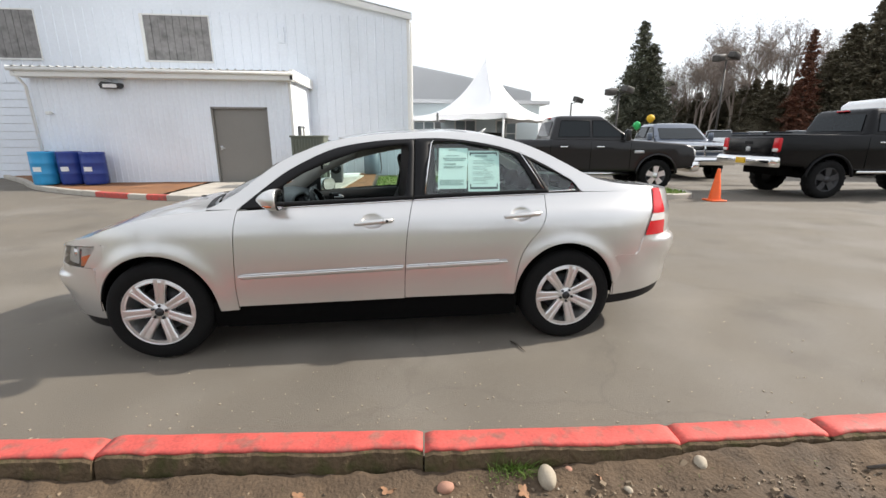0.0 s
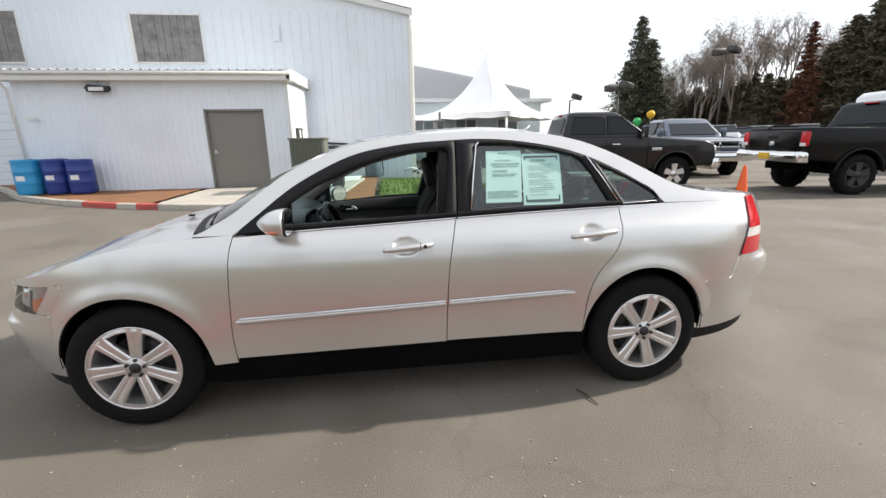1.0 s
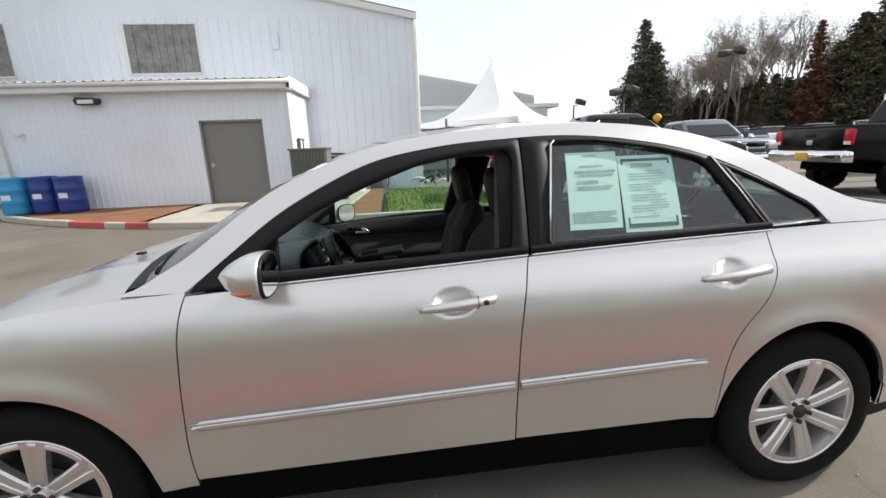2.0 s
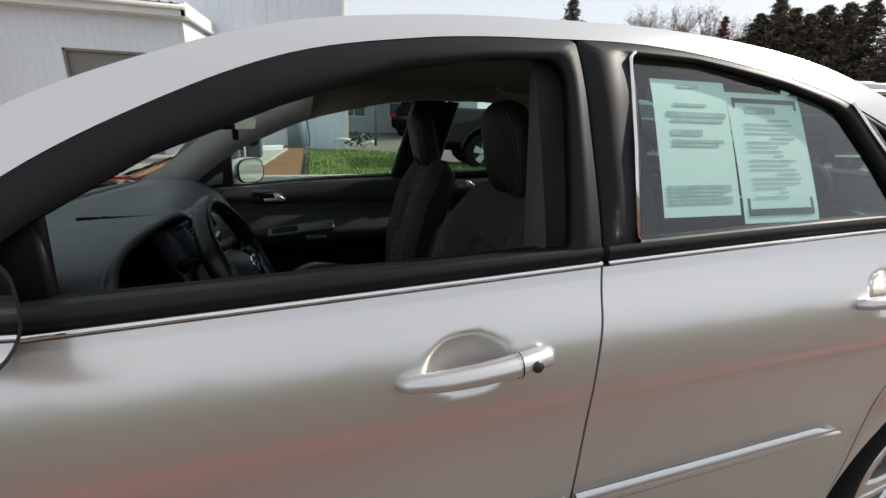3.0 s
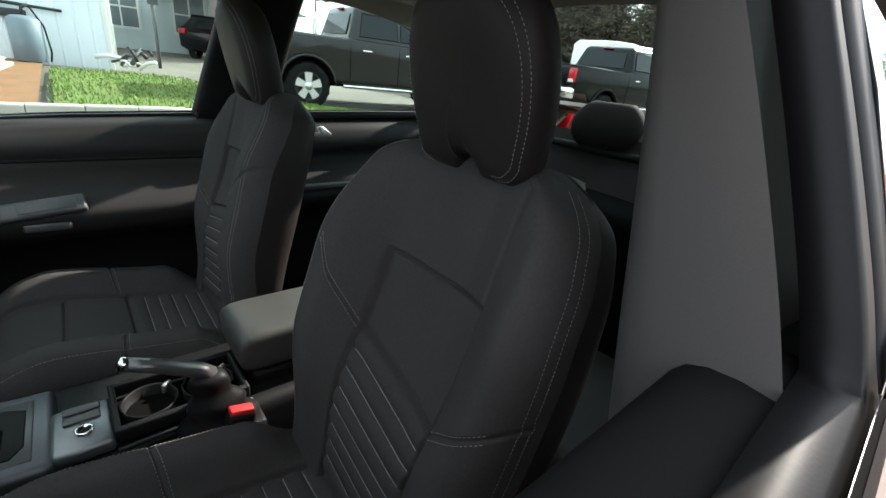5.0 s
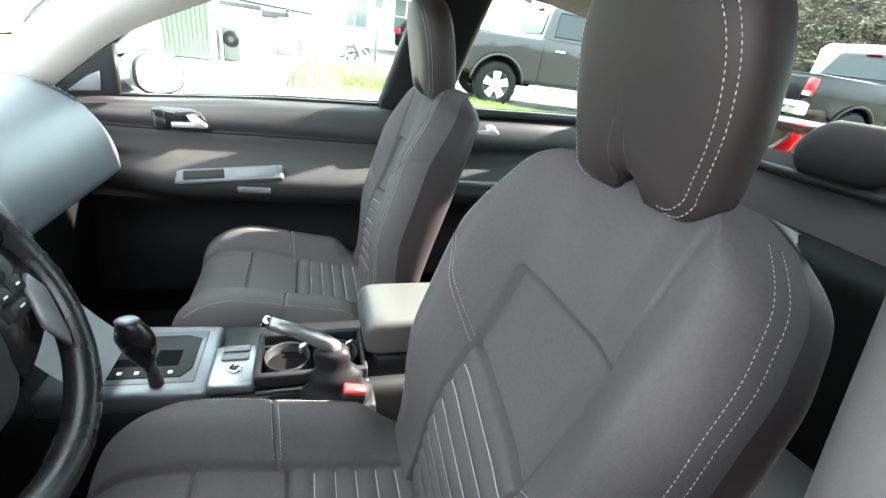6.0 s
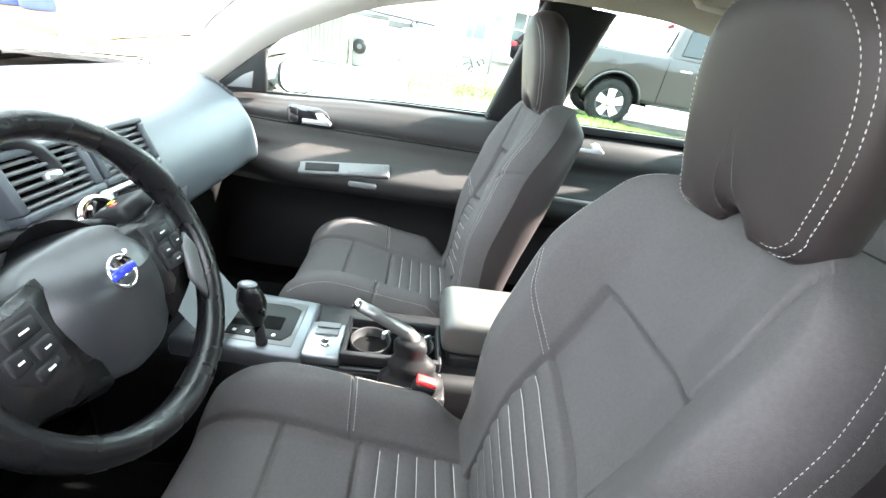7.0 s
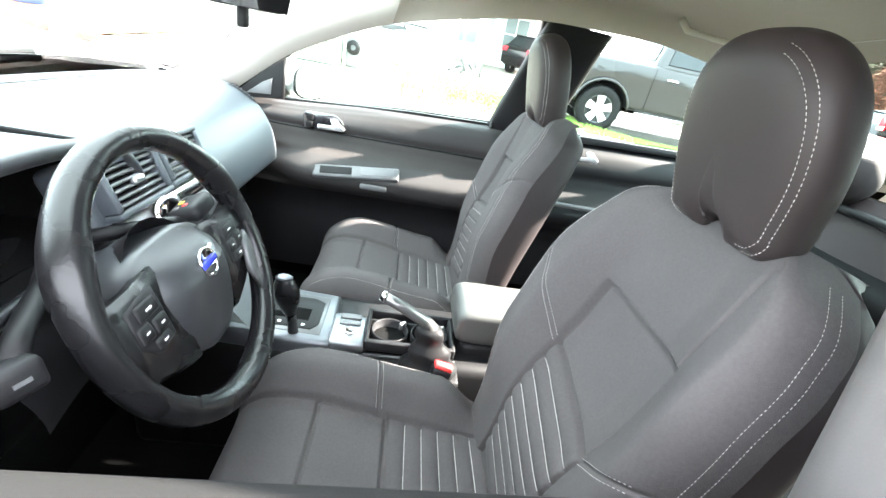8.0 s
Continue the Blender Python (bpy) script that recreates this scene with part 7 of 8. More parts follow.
def papers():
    """Two sheets taped inside the rear door glass."""
    def sheet(x0, z0, x1, z1, lean, off):
        def fn(u, v):
            z = z0 + (z1 - z0) * v
            x = x0 + (x1 - x0) * u + lean * v
            return x, -(side_y(x, z) + off), z
        return fn
    a = thing("window_notice", "white printed sheet taped inside the side glass", "paper notice", ON_LANE)
    f = sheet(0.438, 1.050, 0.630, 1.312, 0.026, -0.022)
    part("sheet", grid(f, 6, 8), PAPER, a)
    lines = [(0.80, 0.25, 0.70, 0.006), (0.94, 0.33, 0.62, 0.006), (0.72, 0.15, 0.95, 0.010), (0.68, 0.2, 0.9, 0.006), (0.58, 0.18, 0.60, 0.012), (0.53, 0.18, 0.88, 0.006), (0.50, 0.18, 0.80, 0.006)] + [(0.20 - 0.028 * i, 0.06, 0.90 - 0.12 * (i % 3 == 2), 0.006) for i in range(5)]
    def bars(parent, f, rows, ink=PRINT):
        for v, u0, u1, h in rows:
            p = [Vector(f(u, vv)) + Vector((0, -0.0012, 0)) for u, vv in ((u0, v), (u1, v), (u1, v + h / 0.27), (u0, v + h / 0.27))]
            part("print_line", ([tuple(q) for q in p], [(0, 1, 2, 3)]), ink, parent, smooth=False)
    bars(a, f, lines)
    b = thing("buyers_guide", "white printed form with black border taped inside side glass", "paper notice", ON_LANE)
    f2 = sheet(0.640, 1.032, 0.853, 1.294, 0.016, -0.024)
    part("sheet", grid(f2, 6, 8), PAPER, b)
    border = [(0.055, 0.07, 0.93, 0.014), (0.92, 0.07, 0.93, 0.010)]
    bars(b, f2, border, INK)
    for u0, u1 in ((0.06, 0.095), (0.905, 0.94)):
        p = [Vector(f2(u, v)) + Vector((0, -0.0012, 0)) for u, v in ((u0, 0.06), (u1, 0.06), (u1, 0.955), (u0, 0.955))]
        part("print_border", ([tuple(q) for q in p], [(0, 1, 2, 3)]), INK, b, smooth=False)
    rng = random.Random(4)
    rows = [(0.84, 0.22, 0.62, 0.014)] + [(0.78 - 0.035 * i, 0.16 if i % 4 else 0.5, 0.86 - 0.3 * rng.random(), 0.003) for i in range(18)]
    bars(b, f2, rows)


def shift(dx, dy, *names):
    """Moves the named parts of the cabin to their fitted place."""
    for o in car.children:
        if o.name.split(".")[0] in names:
            o.location.x += dx
            o.location.y += dy


for yc, out, recline, dx, up in ((-0.375, -1, 17, 0.0, 0.050), (0.410, 1, 14.5, -0.032, 0.020)):
    RECLINE = radians(recline)
    CUSHION_UP = up
    make_seat(yc, out, dx)
rear_bench()
for sg in (-1, 1):
    door_inner(sg)
pillars_and_roof()
dashboard()
steering()
console()
cabin_floor()
shift(0.014, 0.034, "centre_console", "belt_buckle")
shift(0.025, 0.01, "dashboard")
papers()


# ---- vehicles in the lot ----
def arc(cx, cz, r, a0, a1, n):
    return [(cx + r * math.cos(radians(a)), cz + r * math.sin(radians(a))) for a in np.linspace(a0, a1, n)]


def truck_wheel(parent, x, y, r, rim_mat, bright=True):
    sg = 1 if y > 0 else -1
    w = part("wheel", lathe([(-0.13, r * 0.62), (-0.13, r * 0.9), (-0.10, r), (0.10, r), (0.13, r * 0.9), (0.135, r * 0.68), (0.11, r * 0.62)], 40), RUBBER, parent, m=pose(x, y, r) @ (Matrix.Identity(4) if sg > 0 else pose(0, 0, 0, 0, 0, 180)))
    part("rim", lathe([(0.115, r * 0.64), (0.125, r * 0.60), (0.06, r * 0.57), (0.03, r * 0.3), (0.03, 0.0)], 32), DARKMETAL, w)
    for k in range(5):
        sp = loft([[(-0.05, 0.06, 0.05), (-0.05, 0.115, 0.05), (0.05, 0.115, 0.05), (0.05, 0.06, 0.05)], [(-0.075, 0.07, r * 0.60), (-0.075, 0.12, r * 0.60), (0.075, 0.12, r * 0.60), (0.075, 0.07, r * 0.60)]])
        part("spoke", moved(sp, Matrix.Rotation(2 * math.pi * k / 5, 4, "Y")), rim_mat, w, smooth=False)
    part("hub", lathe([(0.05, r * 0.2), (0.125, r * 0.18), (0.13, 0.0)], 20), rim_mat, w)
    part("tread", join(*[moved(box(-0.012, -0.12, r - 0.02, 0.012, 0.12, r + 0.006), Matrix.Rotation(2 * math.pi * k / 36, 4, "Y") @ pose(0, 0, 0, 0, 0, 14 * (-1) ** k)) for k in range(36)]), RUBBER, w, smooth=False)


def pickup(label, paint, at, lift=0.0, r=0.41, rim_mat=ALLOY, flares=None, chrome_grille=True, tail=True):
    ob = thing("pickup_truck", label, "pickup truck", at, group="parked pickup trucks")
    z = lift
    R = r + 0.09
    az = r + 0.02
    out = [(-3.0, 0.62 + z), (-3.05, 0.95 + z), (-3.03, 1.28 + z), (-1.04, 1.31 + z), (-1.0, 1.33 + z), (1.05, 1.31 + z), (1.25, 1.30 + z), (2.45, 1.22 + z), (2.70, 1.14 + z), (2.78, 0.88 + z), (2.74, 0.62 + z), (2.36, 0.58 + z)]
    out += arc(1.785, az, R, 12, 168, 14)
    out += [(1.2, 0.5 + z), (-1.2, 0.5 + z)]
    out += arc(-1.785, az, R, 12, 168, 14)
    out += [(-2.4, 0.58 + z)]
    part("body", prism(out[::-1], 1.96, 0.07, 3), paint, ob)
    part("chassis", box(-2.7, -0.6, 0.42 + z * 0.6, 2.5, 0.6, 0.62 + z, 0.02), RECESSBLACK, ob)
    for cx in (-1.785, 1.785):
        part("wheel_well", box(cx - R, -0.78, az, cx + R, 0.78, az + R - 0.06, 0.05), RECESSBLACK, ob)
    # greenhouse
    def rr(x0, x1, w, zz):
        pts = []
        for sx, sy, a0 in ((1, 1, 0), (-1, 1, 90), (-1, -1, 180), (1, -1, 270)):
            for a in np.linspace(a0, a0 + 90, 5):
                pts.append(((x1 if sx > 0 else x0) - sx * 0.10 + 0.10 * math.cos(radians(a)), sy * (w - 0.10) + 0.10 * math.sin(radians(a)), zz + z))
        return pts
    rings = [rr(-1.02, 1.22, 0.95, 1.24), rr(-1.0, 1.12, 0.95, 1.34), rr(-0.86, 0.42, 0.79, 1.84), rr(-0.80, 0.34, 0.72, 1.90), rr(-0.6, 0.2, 0.5, 1.925)]
    cab = part("cab", loft(rings), paint, ob)
    yy = lambda zz: 0.95 - (zz - 1.34) / 0.5 * 0.16 + 0.006
    for sg in (-1, 1):
        for pts in ([(-0.80, 1.385), (0.02, 1.385), (0.02, 1.79), (-0.72, 1.79)], [(0.09, 1.385), (0.93, 1.385), (0.43, 1.79), (0.09, 1.79)]):
            cx, cz = sum(p[0] for p in pts) / 4, sum(p[1] for p in pts) / 4
            win = part("side_window", ([(a, sg * yy(b), b + z) for a, b in pts], [(0, 1, 2, 3)]), WINDARK, cab, smooth=False)
            part("window_trim", tube([(a, sg * (yy(b) + 0.002), b + z) for a, b in pts], 0.012, 6, closed=True), BLACKTRIM, cab)
        for x in (-0.98, 0.055, 1.08):
            part("door_seam", tube([(x, sg * 0.982, 0.56 + z), (x, sg * 0.983, 0.9 + z), (x, sg * 0.975, 1.27 + z)], 0.006, 5), RECESSBLACK, ob)
        for x in (-0.74, 0.20):
            part("door_handle", box(x, sg * 0.985 - 0.018, 1.12 + z, x + 0.2, sg * 0.985 + 0.018, 1.155 + z, 0.012), CHROME, ob)
        part("door_badge", box(1.18, sg * 0.982 - 0.005, 0.98 + z, 1.42, sg * 0.982 + 0.005, 1.05 + z, 0.004), SATIN, ob)
        part("side_step", tube([(-1.1, sg * 0.93, 0.46 + z), (1.1, sg * 0.93, 0.46 + z)], 0.04, 10), CHROME, ob)
        mr = part("door_mirror", moved(box(-0.06, -0.09, -0.14, 0.06, 0.09, 0.14, 0.04, 3), pose(0.92, sg * 1.10, 1.43 + z)), paint, ob)
        part("mirror_arm", tube([(0.92, sg * 0.93, 1.36 + z), (0.92, sg * 1.06, 1.40 + z)], 0.025, 8), BLACKTRIM, mr)
        part("mirror_glass", box(0.855, sg * 1.10 - 0.075, 1.31 + z, 0.858, sg * 1.10 + 0.075, 1.55 + z), MIRROR, mr, smooth=False)
        for cx in (-1.785, 1.785):
            part("wheel_flare", tube([(a, sg * 0.985, b) for a, b in arc(cx, az, R + 0.02, 5, 175, 20)], 0.035, 8, flat=0.8), flares or paint, ob)
        tl = part("tail_lamp", box(-3.075, sg * 0.885 - 0.085, 0.92 + z, -2.90, sg * 0.885 + 0.105, 1.24 + z, 0.03, 3), REDLENS, ob, "red tail lamp with clear reversing lens")
        part("reversing_lens", box(-3.082, sg * 0.885 - 0.07, 0.93 + z, -3.06, sg * 0.885 + 0.085, 1.0 + z, 0.008), WHITELENS, tl)
        hl = part("headlamp", box(2.52, sg * 0.83 - 0.13, 0.90 + z, 2.78, sg * 0.83 + 0.155, 1.08 + z, 0.05, 3), WHITELENS, ob, "large clear headlamp")
        part("fog_lamp", moved(lathe([(0, 0.07), (0.02, 0.065), (0.025, 0.0)], 20, "x"), pose(2.83, sg * 0.72, 0.64 + z)), WHITELENS, ob)
    part("windscreen", ([(1.135, -0.80, 1.36 + z), (1.135, 0.80, 1.36 + z), (0.44, 0.68, 1.82 + z), (0.44, -0.68, 1.82 + z)], [(0, 1, 2, 3)]), WINDARK, cab, smooth=False)
    part("rear_window", ([(-1.005, -0.72, 1.40 + z), (-1.005, 0.72, 1.40 + z), (-0.895, 0.64, 1.78 + z), (-0.895, -0.64, 1.78 + z)], [(0, 1, 2, 3)]), WINDARK, cab, smooth=False)
    part("brake_light", box(-0.89, -0.16, 1.855 + z, -0.83, 0.16, 1.885 + z, 0.01), REDLENS, cab)
    part("tailgate", box(-3.075, -0.78, 0.70 + z, -3.02, 0.78, 1.25 + z, 0.02), paint, ob)
    part("gate_handle", box(-3.09, -0.14, 1.08 + z, -3.07, 0.14, 1.16 + z, 0.01), BLACKTRIM, ob)
    part("gate_badge", box(-3.085, -0.07, 0.93 + z, -3.072, 0.07, 1.03 + z, 0.02), SATIN, ob)
    part("bed_cover", box(-2.98, -0.86, 1.285 + z, -1.08, 0.86, 1.315 + z, 0.01), BLACKTRIM, ob)
    part("rear_bumper", prism([(-3.22, 0.58 + z), (-2.95, 0.56 + z), (-2.95, 0.80 + z), (-3.17, 0.82 + z), (-3.23, 0.76 + z)], 1.94, 0.03, 3), CHROME, ob, "chrome rear step bumper")
    part("number_plate", box(-3.245, -0.16, 0.63 + z, -3.225, 0.16, 0.77 + z, 0.004), YELLOW if lift else BLACKTRIM, ob)
    part("front_bumper", prism([(2.68, 0.50 + z), (2.88, 0.52 + z), (2.93, 0.62 + z), (2.90, 0.76 + z), (2.70, 0.78 + z)], 1.96, 0.04, 3), CHROME, ob, "chrome front bumper")
    gr = part("grille", box(2.70, -0.60, 0.80 + z, 2.76, 0.60, 1.13 + z, 0.02), GLOSSBLACK, ob, "black grille with chrome crossbars")
    bar = CHROME if chrome_grille else BLACKTRIM
    part("grille_frame", join(box(2.74, -0.64, 1.11 + z, 2.80, 0.64, 1.17 + z, 0.02), box(2.74, -0.64, 0.77 + z, 2.80, 0.64, 0.82 + z, 0.015), box(2.74, -0.64, 0.8 + z, 2.79, -0.57, 1.14 + z, 0.015), box(2.74, 0.57, 0.8 + z, 2.79, 0.64, 1.14 + z, 0.015)), bar, gr)
    part("grille_bar", box(2.75, -0.58, 0.93 + z, 2.795, 0.58, 0.985 + z, 0.015), bar, gr)
    part("grille_bar", box(2.75, -0.035, 0.8 + z, 2.795, 0.035, 1.13 + z, 0.015), bar, gr)
    for x in (-1.785, 1.785):
        for sg in (-1, 1):
            truck_wheel(ob, x, sg * 0.86, r, rim_mat)
    return ob


def heading(x, y, dx, dy, z=0.0):
    return pose(x, y, z, 0, 0, math.degrees(math.atan2(dy, dx)))


def small_car(label, paint, at, group="parked cars", tall=0.0):
    """Plain hatchback or sport-utility for the far rows."""
    ob = thing("parked_car", label, "car", at, group=group)
    h = tall
    out = [(-2.1, 0.45), (-2.15, 0.75 + h), (-2.0, 0.98 + h), (1.0, 0.96 + h), (1.95, 0.80 + h), (2.15, 0.62), (2.1, 0.35), (1.72, 0.3)] + arc(1.32, 0.32, 0.37, 5, 175, 10) + [(0.9, 0.26), (-0.9, 0.26)] + arc(-1.32, 0.32, 0.37, 5, 175, 10) + [(-1.75, 0.32)]
    part("body", prism(out[::-1], 1.76, 0.06, 2), paint, ob)
    cab = part("cabin", loft([[(-1.95, -0.80, 0.94 + h), (0.95, -0.80, 0.94 + h), (0.95, 0.80, 0.94 + h), (-1.95, 0.80, 0.94 + h)], [(-1.55, -0.66, 1.40 + h), (0.15, -0.66, 1.40 + h), (0.15, 0.66, 1.40 + h), (-1.55, 0.66, 1.40 + h)]]), WINDARK, ob, smooth=False)
    part("roof", box(-1.58, -0.68, 1.39 + h, 0.2, 0.68, 1.45 + h, 0.025), paint, cab)
    for sg in (-1, 1):
        part("tail_lamp", box(-2.16, sg * 0.70 - 0.12, 0.70 + h, -2.02, sg * 0.70 + 0.14, 0.90 + h, 0.02), REDLENS, ob)
        part("headlamp", box(1.9, sg * 0.66 - 0.14, 0.62 + h, 2.14, sg * 0.66 + 0.16, 0.76 + h, 0.03), WHITELENS, ob)
        part("door_pillar", box(-0.62, sg * 0.735 - 0.03, 0.95 + h, -0.54, sg * 0.735 + 0.04, 1.40 + h), paint, cab)
        for x in (-1.32, 1.32):
            w = part("wheel", lathe([(-0.1, 0.2), (-0.1, 0.31), (0.1, 0.31), (0.105, 0.2), (0.08, 0.0)], 24), RUBBER, ob, m=pose(x, sg * 0.8, 0.31) @ (Matrix.Identity(4) if sg > 0 else pose(0, 0, 0, 0, 0, 180)))
            part("rim", lathe([(0.107, 0.2), (0.09, 0.15), (0.1, 0.0)], 20), ALLOY, w)
    return ob


def vehicles():
    pickup("dark grey crew-cab pickup truck with bright alloy wheels", TRUCKGREY, heading(5.32, 8.25, 0.992, -0.126, 0.02))
    pickup("black lifted crew-cab pickup truck with wide black tyres", TRUCKBLACK, heading(12.13, 6.27, 0.995, -0.10), lift=0.15, r=0.44, rim_mat=DARKMETAL, flares=BLACKTRIM)
    pickup("slate-blue pickup truck with a chrome grille", TRUCKSLATE, heading(10.9, 12.6, -0.17, -0.985), r=0.42)
    small_car("black sport-utility parked by the office block", TRUCKBLACK, heading(5.9, 21.6, 0.75, 0.66), tall=0.22)
    rng = random.Random(2)
    paints = [TRUCKBLACK, WHITEPAINT, REDPAINT, TRUCKSLATE, SATIN, TRUCKGREY]
    names = ["black", "white", "dark red", "slate blue", "silver", "dark grey"]
    for i in range(14):
        k = [0, 1, 2, 4, 3, 1, 5, 4, 0, 1, 4, 2, 5, 0][i]
        az, d = radians(33.5 + 1.75 * i), 36 + 4 * (i % 3)
        small_car(names[k] + " car parked in the far row", paints[k], heading(0.1 + d * math.sin(az), -3.4 + d * math.cos(az), -0.6, -0.8), tall=0.12 * (i % 2) + 0.35)
    van = thing("white_van", "white high-roof van behind the black truck", "van", heading(19.5, 10.2, 0.97, -0.25))
    part("body", prism([(-2.6, 0.4), (-2.6, 2.55), (-2.4, 2.72), (1.6, 2.72), (1.9, 2.5), (2.6, 1.3), (2.65, 0.4)][::-1], 2.0, 0.10, 3), WHITEPAINT, van)
    for x in (-2.1, -0.9, 0.3):
        part("side_window", box(x, -1.012, 2.0, x + 1.0, 1.012, 2.42, 0.0), WINDARK, van, smooth=False)
    for x in (-1.7, 1.8):
        for sg in (-1, 1):
            truck_wheel(van, x, sg * 0.88, 0.36, DARKMETAL)
    part("roof_hatch", box(-1.6, -0.5, 2.70, -0.4, 0.5, 2.80, 0.03), WHITEPAINT, van)


# ---- yard things ----
def cone():
    ob = thing("traffic_cone", "bright orange traffic cone standing on asphalt", "traffic cone", (7.42, 5.42, 0))
    part("base", box(-0.18, -0.18, 0, 0.18, 0.18, 0.035, 0.012), CONELIKE, ob)
    part("cone_body", lathe([(0.03, 0.135), (0.05, 0.128), (0.70, 0.032), (0.72, 0.026), (0.72, 0.018)], 28, "z"), CONELIKE, ob)


def drum(x, y, mt, label, h=0.88):
    ob = thing("plastic_drum", label, "drum", (x, y, 0.12), group="drums by the annex")
    prof = [(0.0, 0.0), (0.0, 0.27), (0.03, 0.285), (0.12, 0.29), (0.28, 0.29), (0.30, 0.30), (0.32, 0.29), (0.56, 0.29), (0.58, 0.30), (0.60, 0.29), (h - 0.06, 0.285), (h - 0.03, 0.295), (h, 0.285), (h, 0.26), (h - 0.02, 0.25), (h - 0.02, 0.0)]
    part("barrel", lathe(prof, 28, "z"), mt, ob)
    part("bung", moved(lathe([(h - 0.02, 0.035), (h + 0.01, 0.03), (h + 0.01, 0.0)], 12, "z"), pose(0.14, 0, 0)), BLACKTRIM, ob)
    part("sticker", grid(lambda u, v: (0.294 * math.sin(-2.9 + 1.1 * u - 0.3), 0.294 * -math.cos(-0.35 + 0.7 * u), 0.34 + 0.16 * v) if False else (0.2935 * math.sin(-0.35 + 0.7 * u), -0.2935 * math.cos(-0.35 + 0.7 * u), 0.36 + 0.12 * v), 8, 1), TRIMWHITE, ob)


def condenser():
    ob = thing("condenser_unit", "grey-green louvred condenser unit on a concrete slab", "condenser", (-2.03, 8.85, 0.13))
    part("casing", box(-0.42, -0.42, 0.05, 0.42, 0.42, 1.26, 0.02), ACGREEN, ob, smooth=False)
    for i in range(11):
        x = -0.37 + 0.074 * i
        part("louvre", box(x - 0.012, -0.455, 0.12, x + 0.012, -0.42, 1.20, 0.006), ACGREEN, ob)
    part("top_rim", box(-0.45, -0.46, 1.25, 0.45, 0.45, 1.30, 0.015), ACGREEN, ob)
    part("foot", box(-0.40, -0.40, 0.0, 0.40, 0.40, 0.05), DARKMETAL, ob, smooth=False)
    fan = thing("compressor", "dark compressor box beside the condenser", "compressor", (-1.38, 8.9, 0.13))
    part("casing", box(-0.14, -0.2, 0.05, 0.16, 0.2, 0.62, 0.03), GREYPLASTIC, fan)
    part("fan_guard", moved(lathe([(0, 0.14), (-0.03, 0.13), (-0.03, 0.05)], 20), pose(0.01, -0.2, 0.42)), DARKPLASTIC, fan)
    part("foot", box(-0.12, -0.18, 0, 0.14, 0.18, 0.06), DARKMETAL, fan)
    slab = thing("concrete_slab", "pale concrete equipment slab in the mulch", "slab", (-1.85, 8.6, 0.10))
    foot = [(-0.85, -1.05), (0.70, -1.2), (0.86, 0.6), (1.05, 2.75), (-0.6, 2.9)]
    ring = [(x, y, 0) for x, y in foot] + [(x, y, 0.055) for x, y in foot] + [(x * 0.985, y * 0.985, 0.065) for x, y in foot]
    part("slab_body", (ring, [(10, 11, 12, 13, 14), (4, 3, 2, 1, 0)] + [(k + i, k + (i + 1) % 5, k + 5 + (i + 1) % 5, k + 5 + i) for k in (0, 5) for i in range(5)]), CONCRETE, slab, smooth=False)
    planks = thing("stacked_boards", "pale boards lying on the concrete slab by the wall", "boards", (-1.75, 10.7, 0.165))
    for i in range(4):
        part("board", moved(box(-0.9, -0.07, 0, 0.9, 0.07, 0.035, 0.004), pose(0.02 * i, 0.18 * i - 0.4, 0.0 + 0.036 * (i % 2), 0, 0, 24 + 3 * i)), TRIMWHITE, planks)
    pipe = thing("wall_conduit", "white conduit run with dark clips on the warehouse wall", "conduit", (0, WAREHOUSE_Y - 0.06, 0))
    part("pipe", tube([(-2.5, 0, 1.28), (-1.5, 0, 1.22), (0.1, 0, 1.15)], 0.03, 8), DARKMETAL, pipe)
    part("duct", join(box(-2.2, -0.08, 1.05, -1.2, 0.04, 1.16, 0.01), box(-1.2, -0.08, 0.92, -0.5, 0.04, 1.08, 0.01)), DARKMETAL, pipe)
    keg = thing("steel_drum", "blue-grey steel tank with hoses against the wall", "tank", (-0.55, 12.4, 0.12))
    part("tank", lathe([(0, 0.26), (0.02, 0.28), (0.78, 0.28), (0.85, 0.2), (0.87, 0.0)], 24, "z"), STEELBLUE, keg)
    part("valve", tube([(0, 0, 0.85), (0, 0, 1.0), (0.12, 0, 1.08)], 0.03, 8), DARKMETAL, keg)
    part("hose", tube([(0.12, 0, 1.05), (0.3, -0.1, 0.7), (0.34, -0.12, 0.2), (0.3, -0.2, 0.02)], 0.018, 8), BLACKTRIM, keg)
    junk = thing("scrap_heap", "tangle of pale pipes and brackets beside the warehouse corner", "scrap", (1.35, 12.2, 0.1))
    rng = random.Random(8)
    for i in range(14):
        a = Vector((rng.uniform(-0.5, 0.5), rng.uniform(-0.4, 0.4), rng.uniform(0.02, 0.4)))
        b = a + Vector((rng.uniform(-0.7, 0.7), rng.uniform(-0.3, 0.3), rng.uniform(-0.1, 0.35)))
        b.z = max(b.z, 0.03)
        part("pipe_piece", tube([a, a.lerp(b, 0.5) + Vector((0, 0, 0.05)), b], rng.uniform(0.02, 0.05), 7), rng.choice([CONCRETE, GREYPLASTIC, TRIMWHITE, DARKMETAL]), junk)
    pole = thing("service_pole", "slim grey service pole with a junction box", "pole", (2.05, 14.5, 0))
    part("post", tube([(0, 0, 0), (0, 0, 2.35)], 0.045, 10), GREYPLASTIC, pole)
    part("junction_box", box(-0.12, -0.12, 1.6, 0.12, -0.04, 2.0, 0.01), GREYPLASTIC, pole)


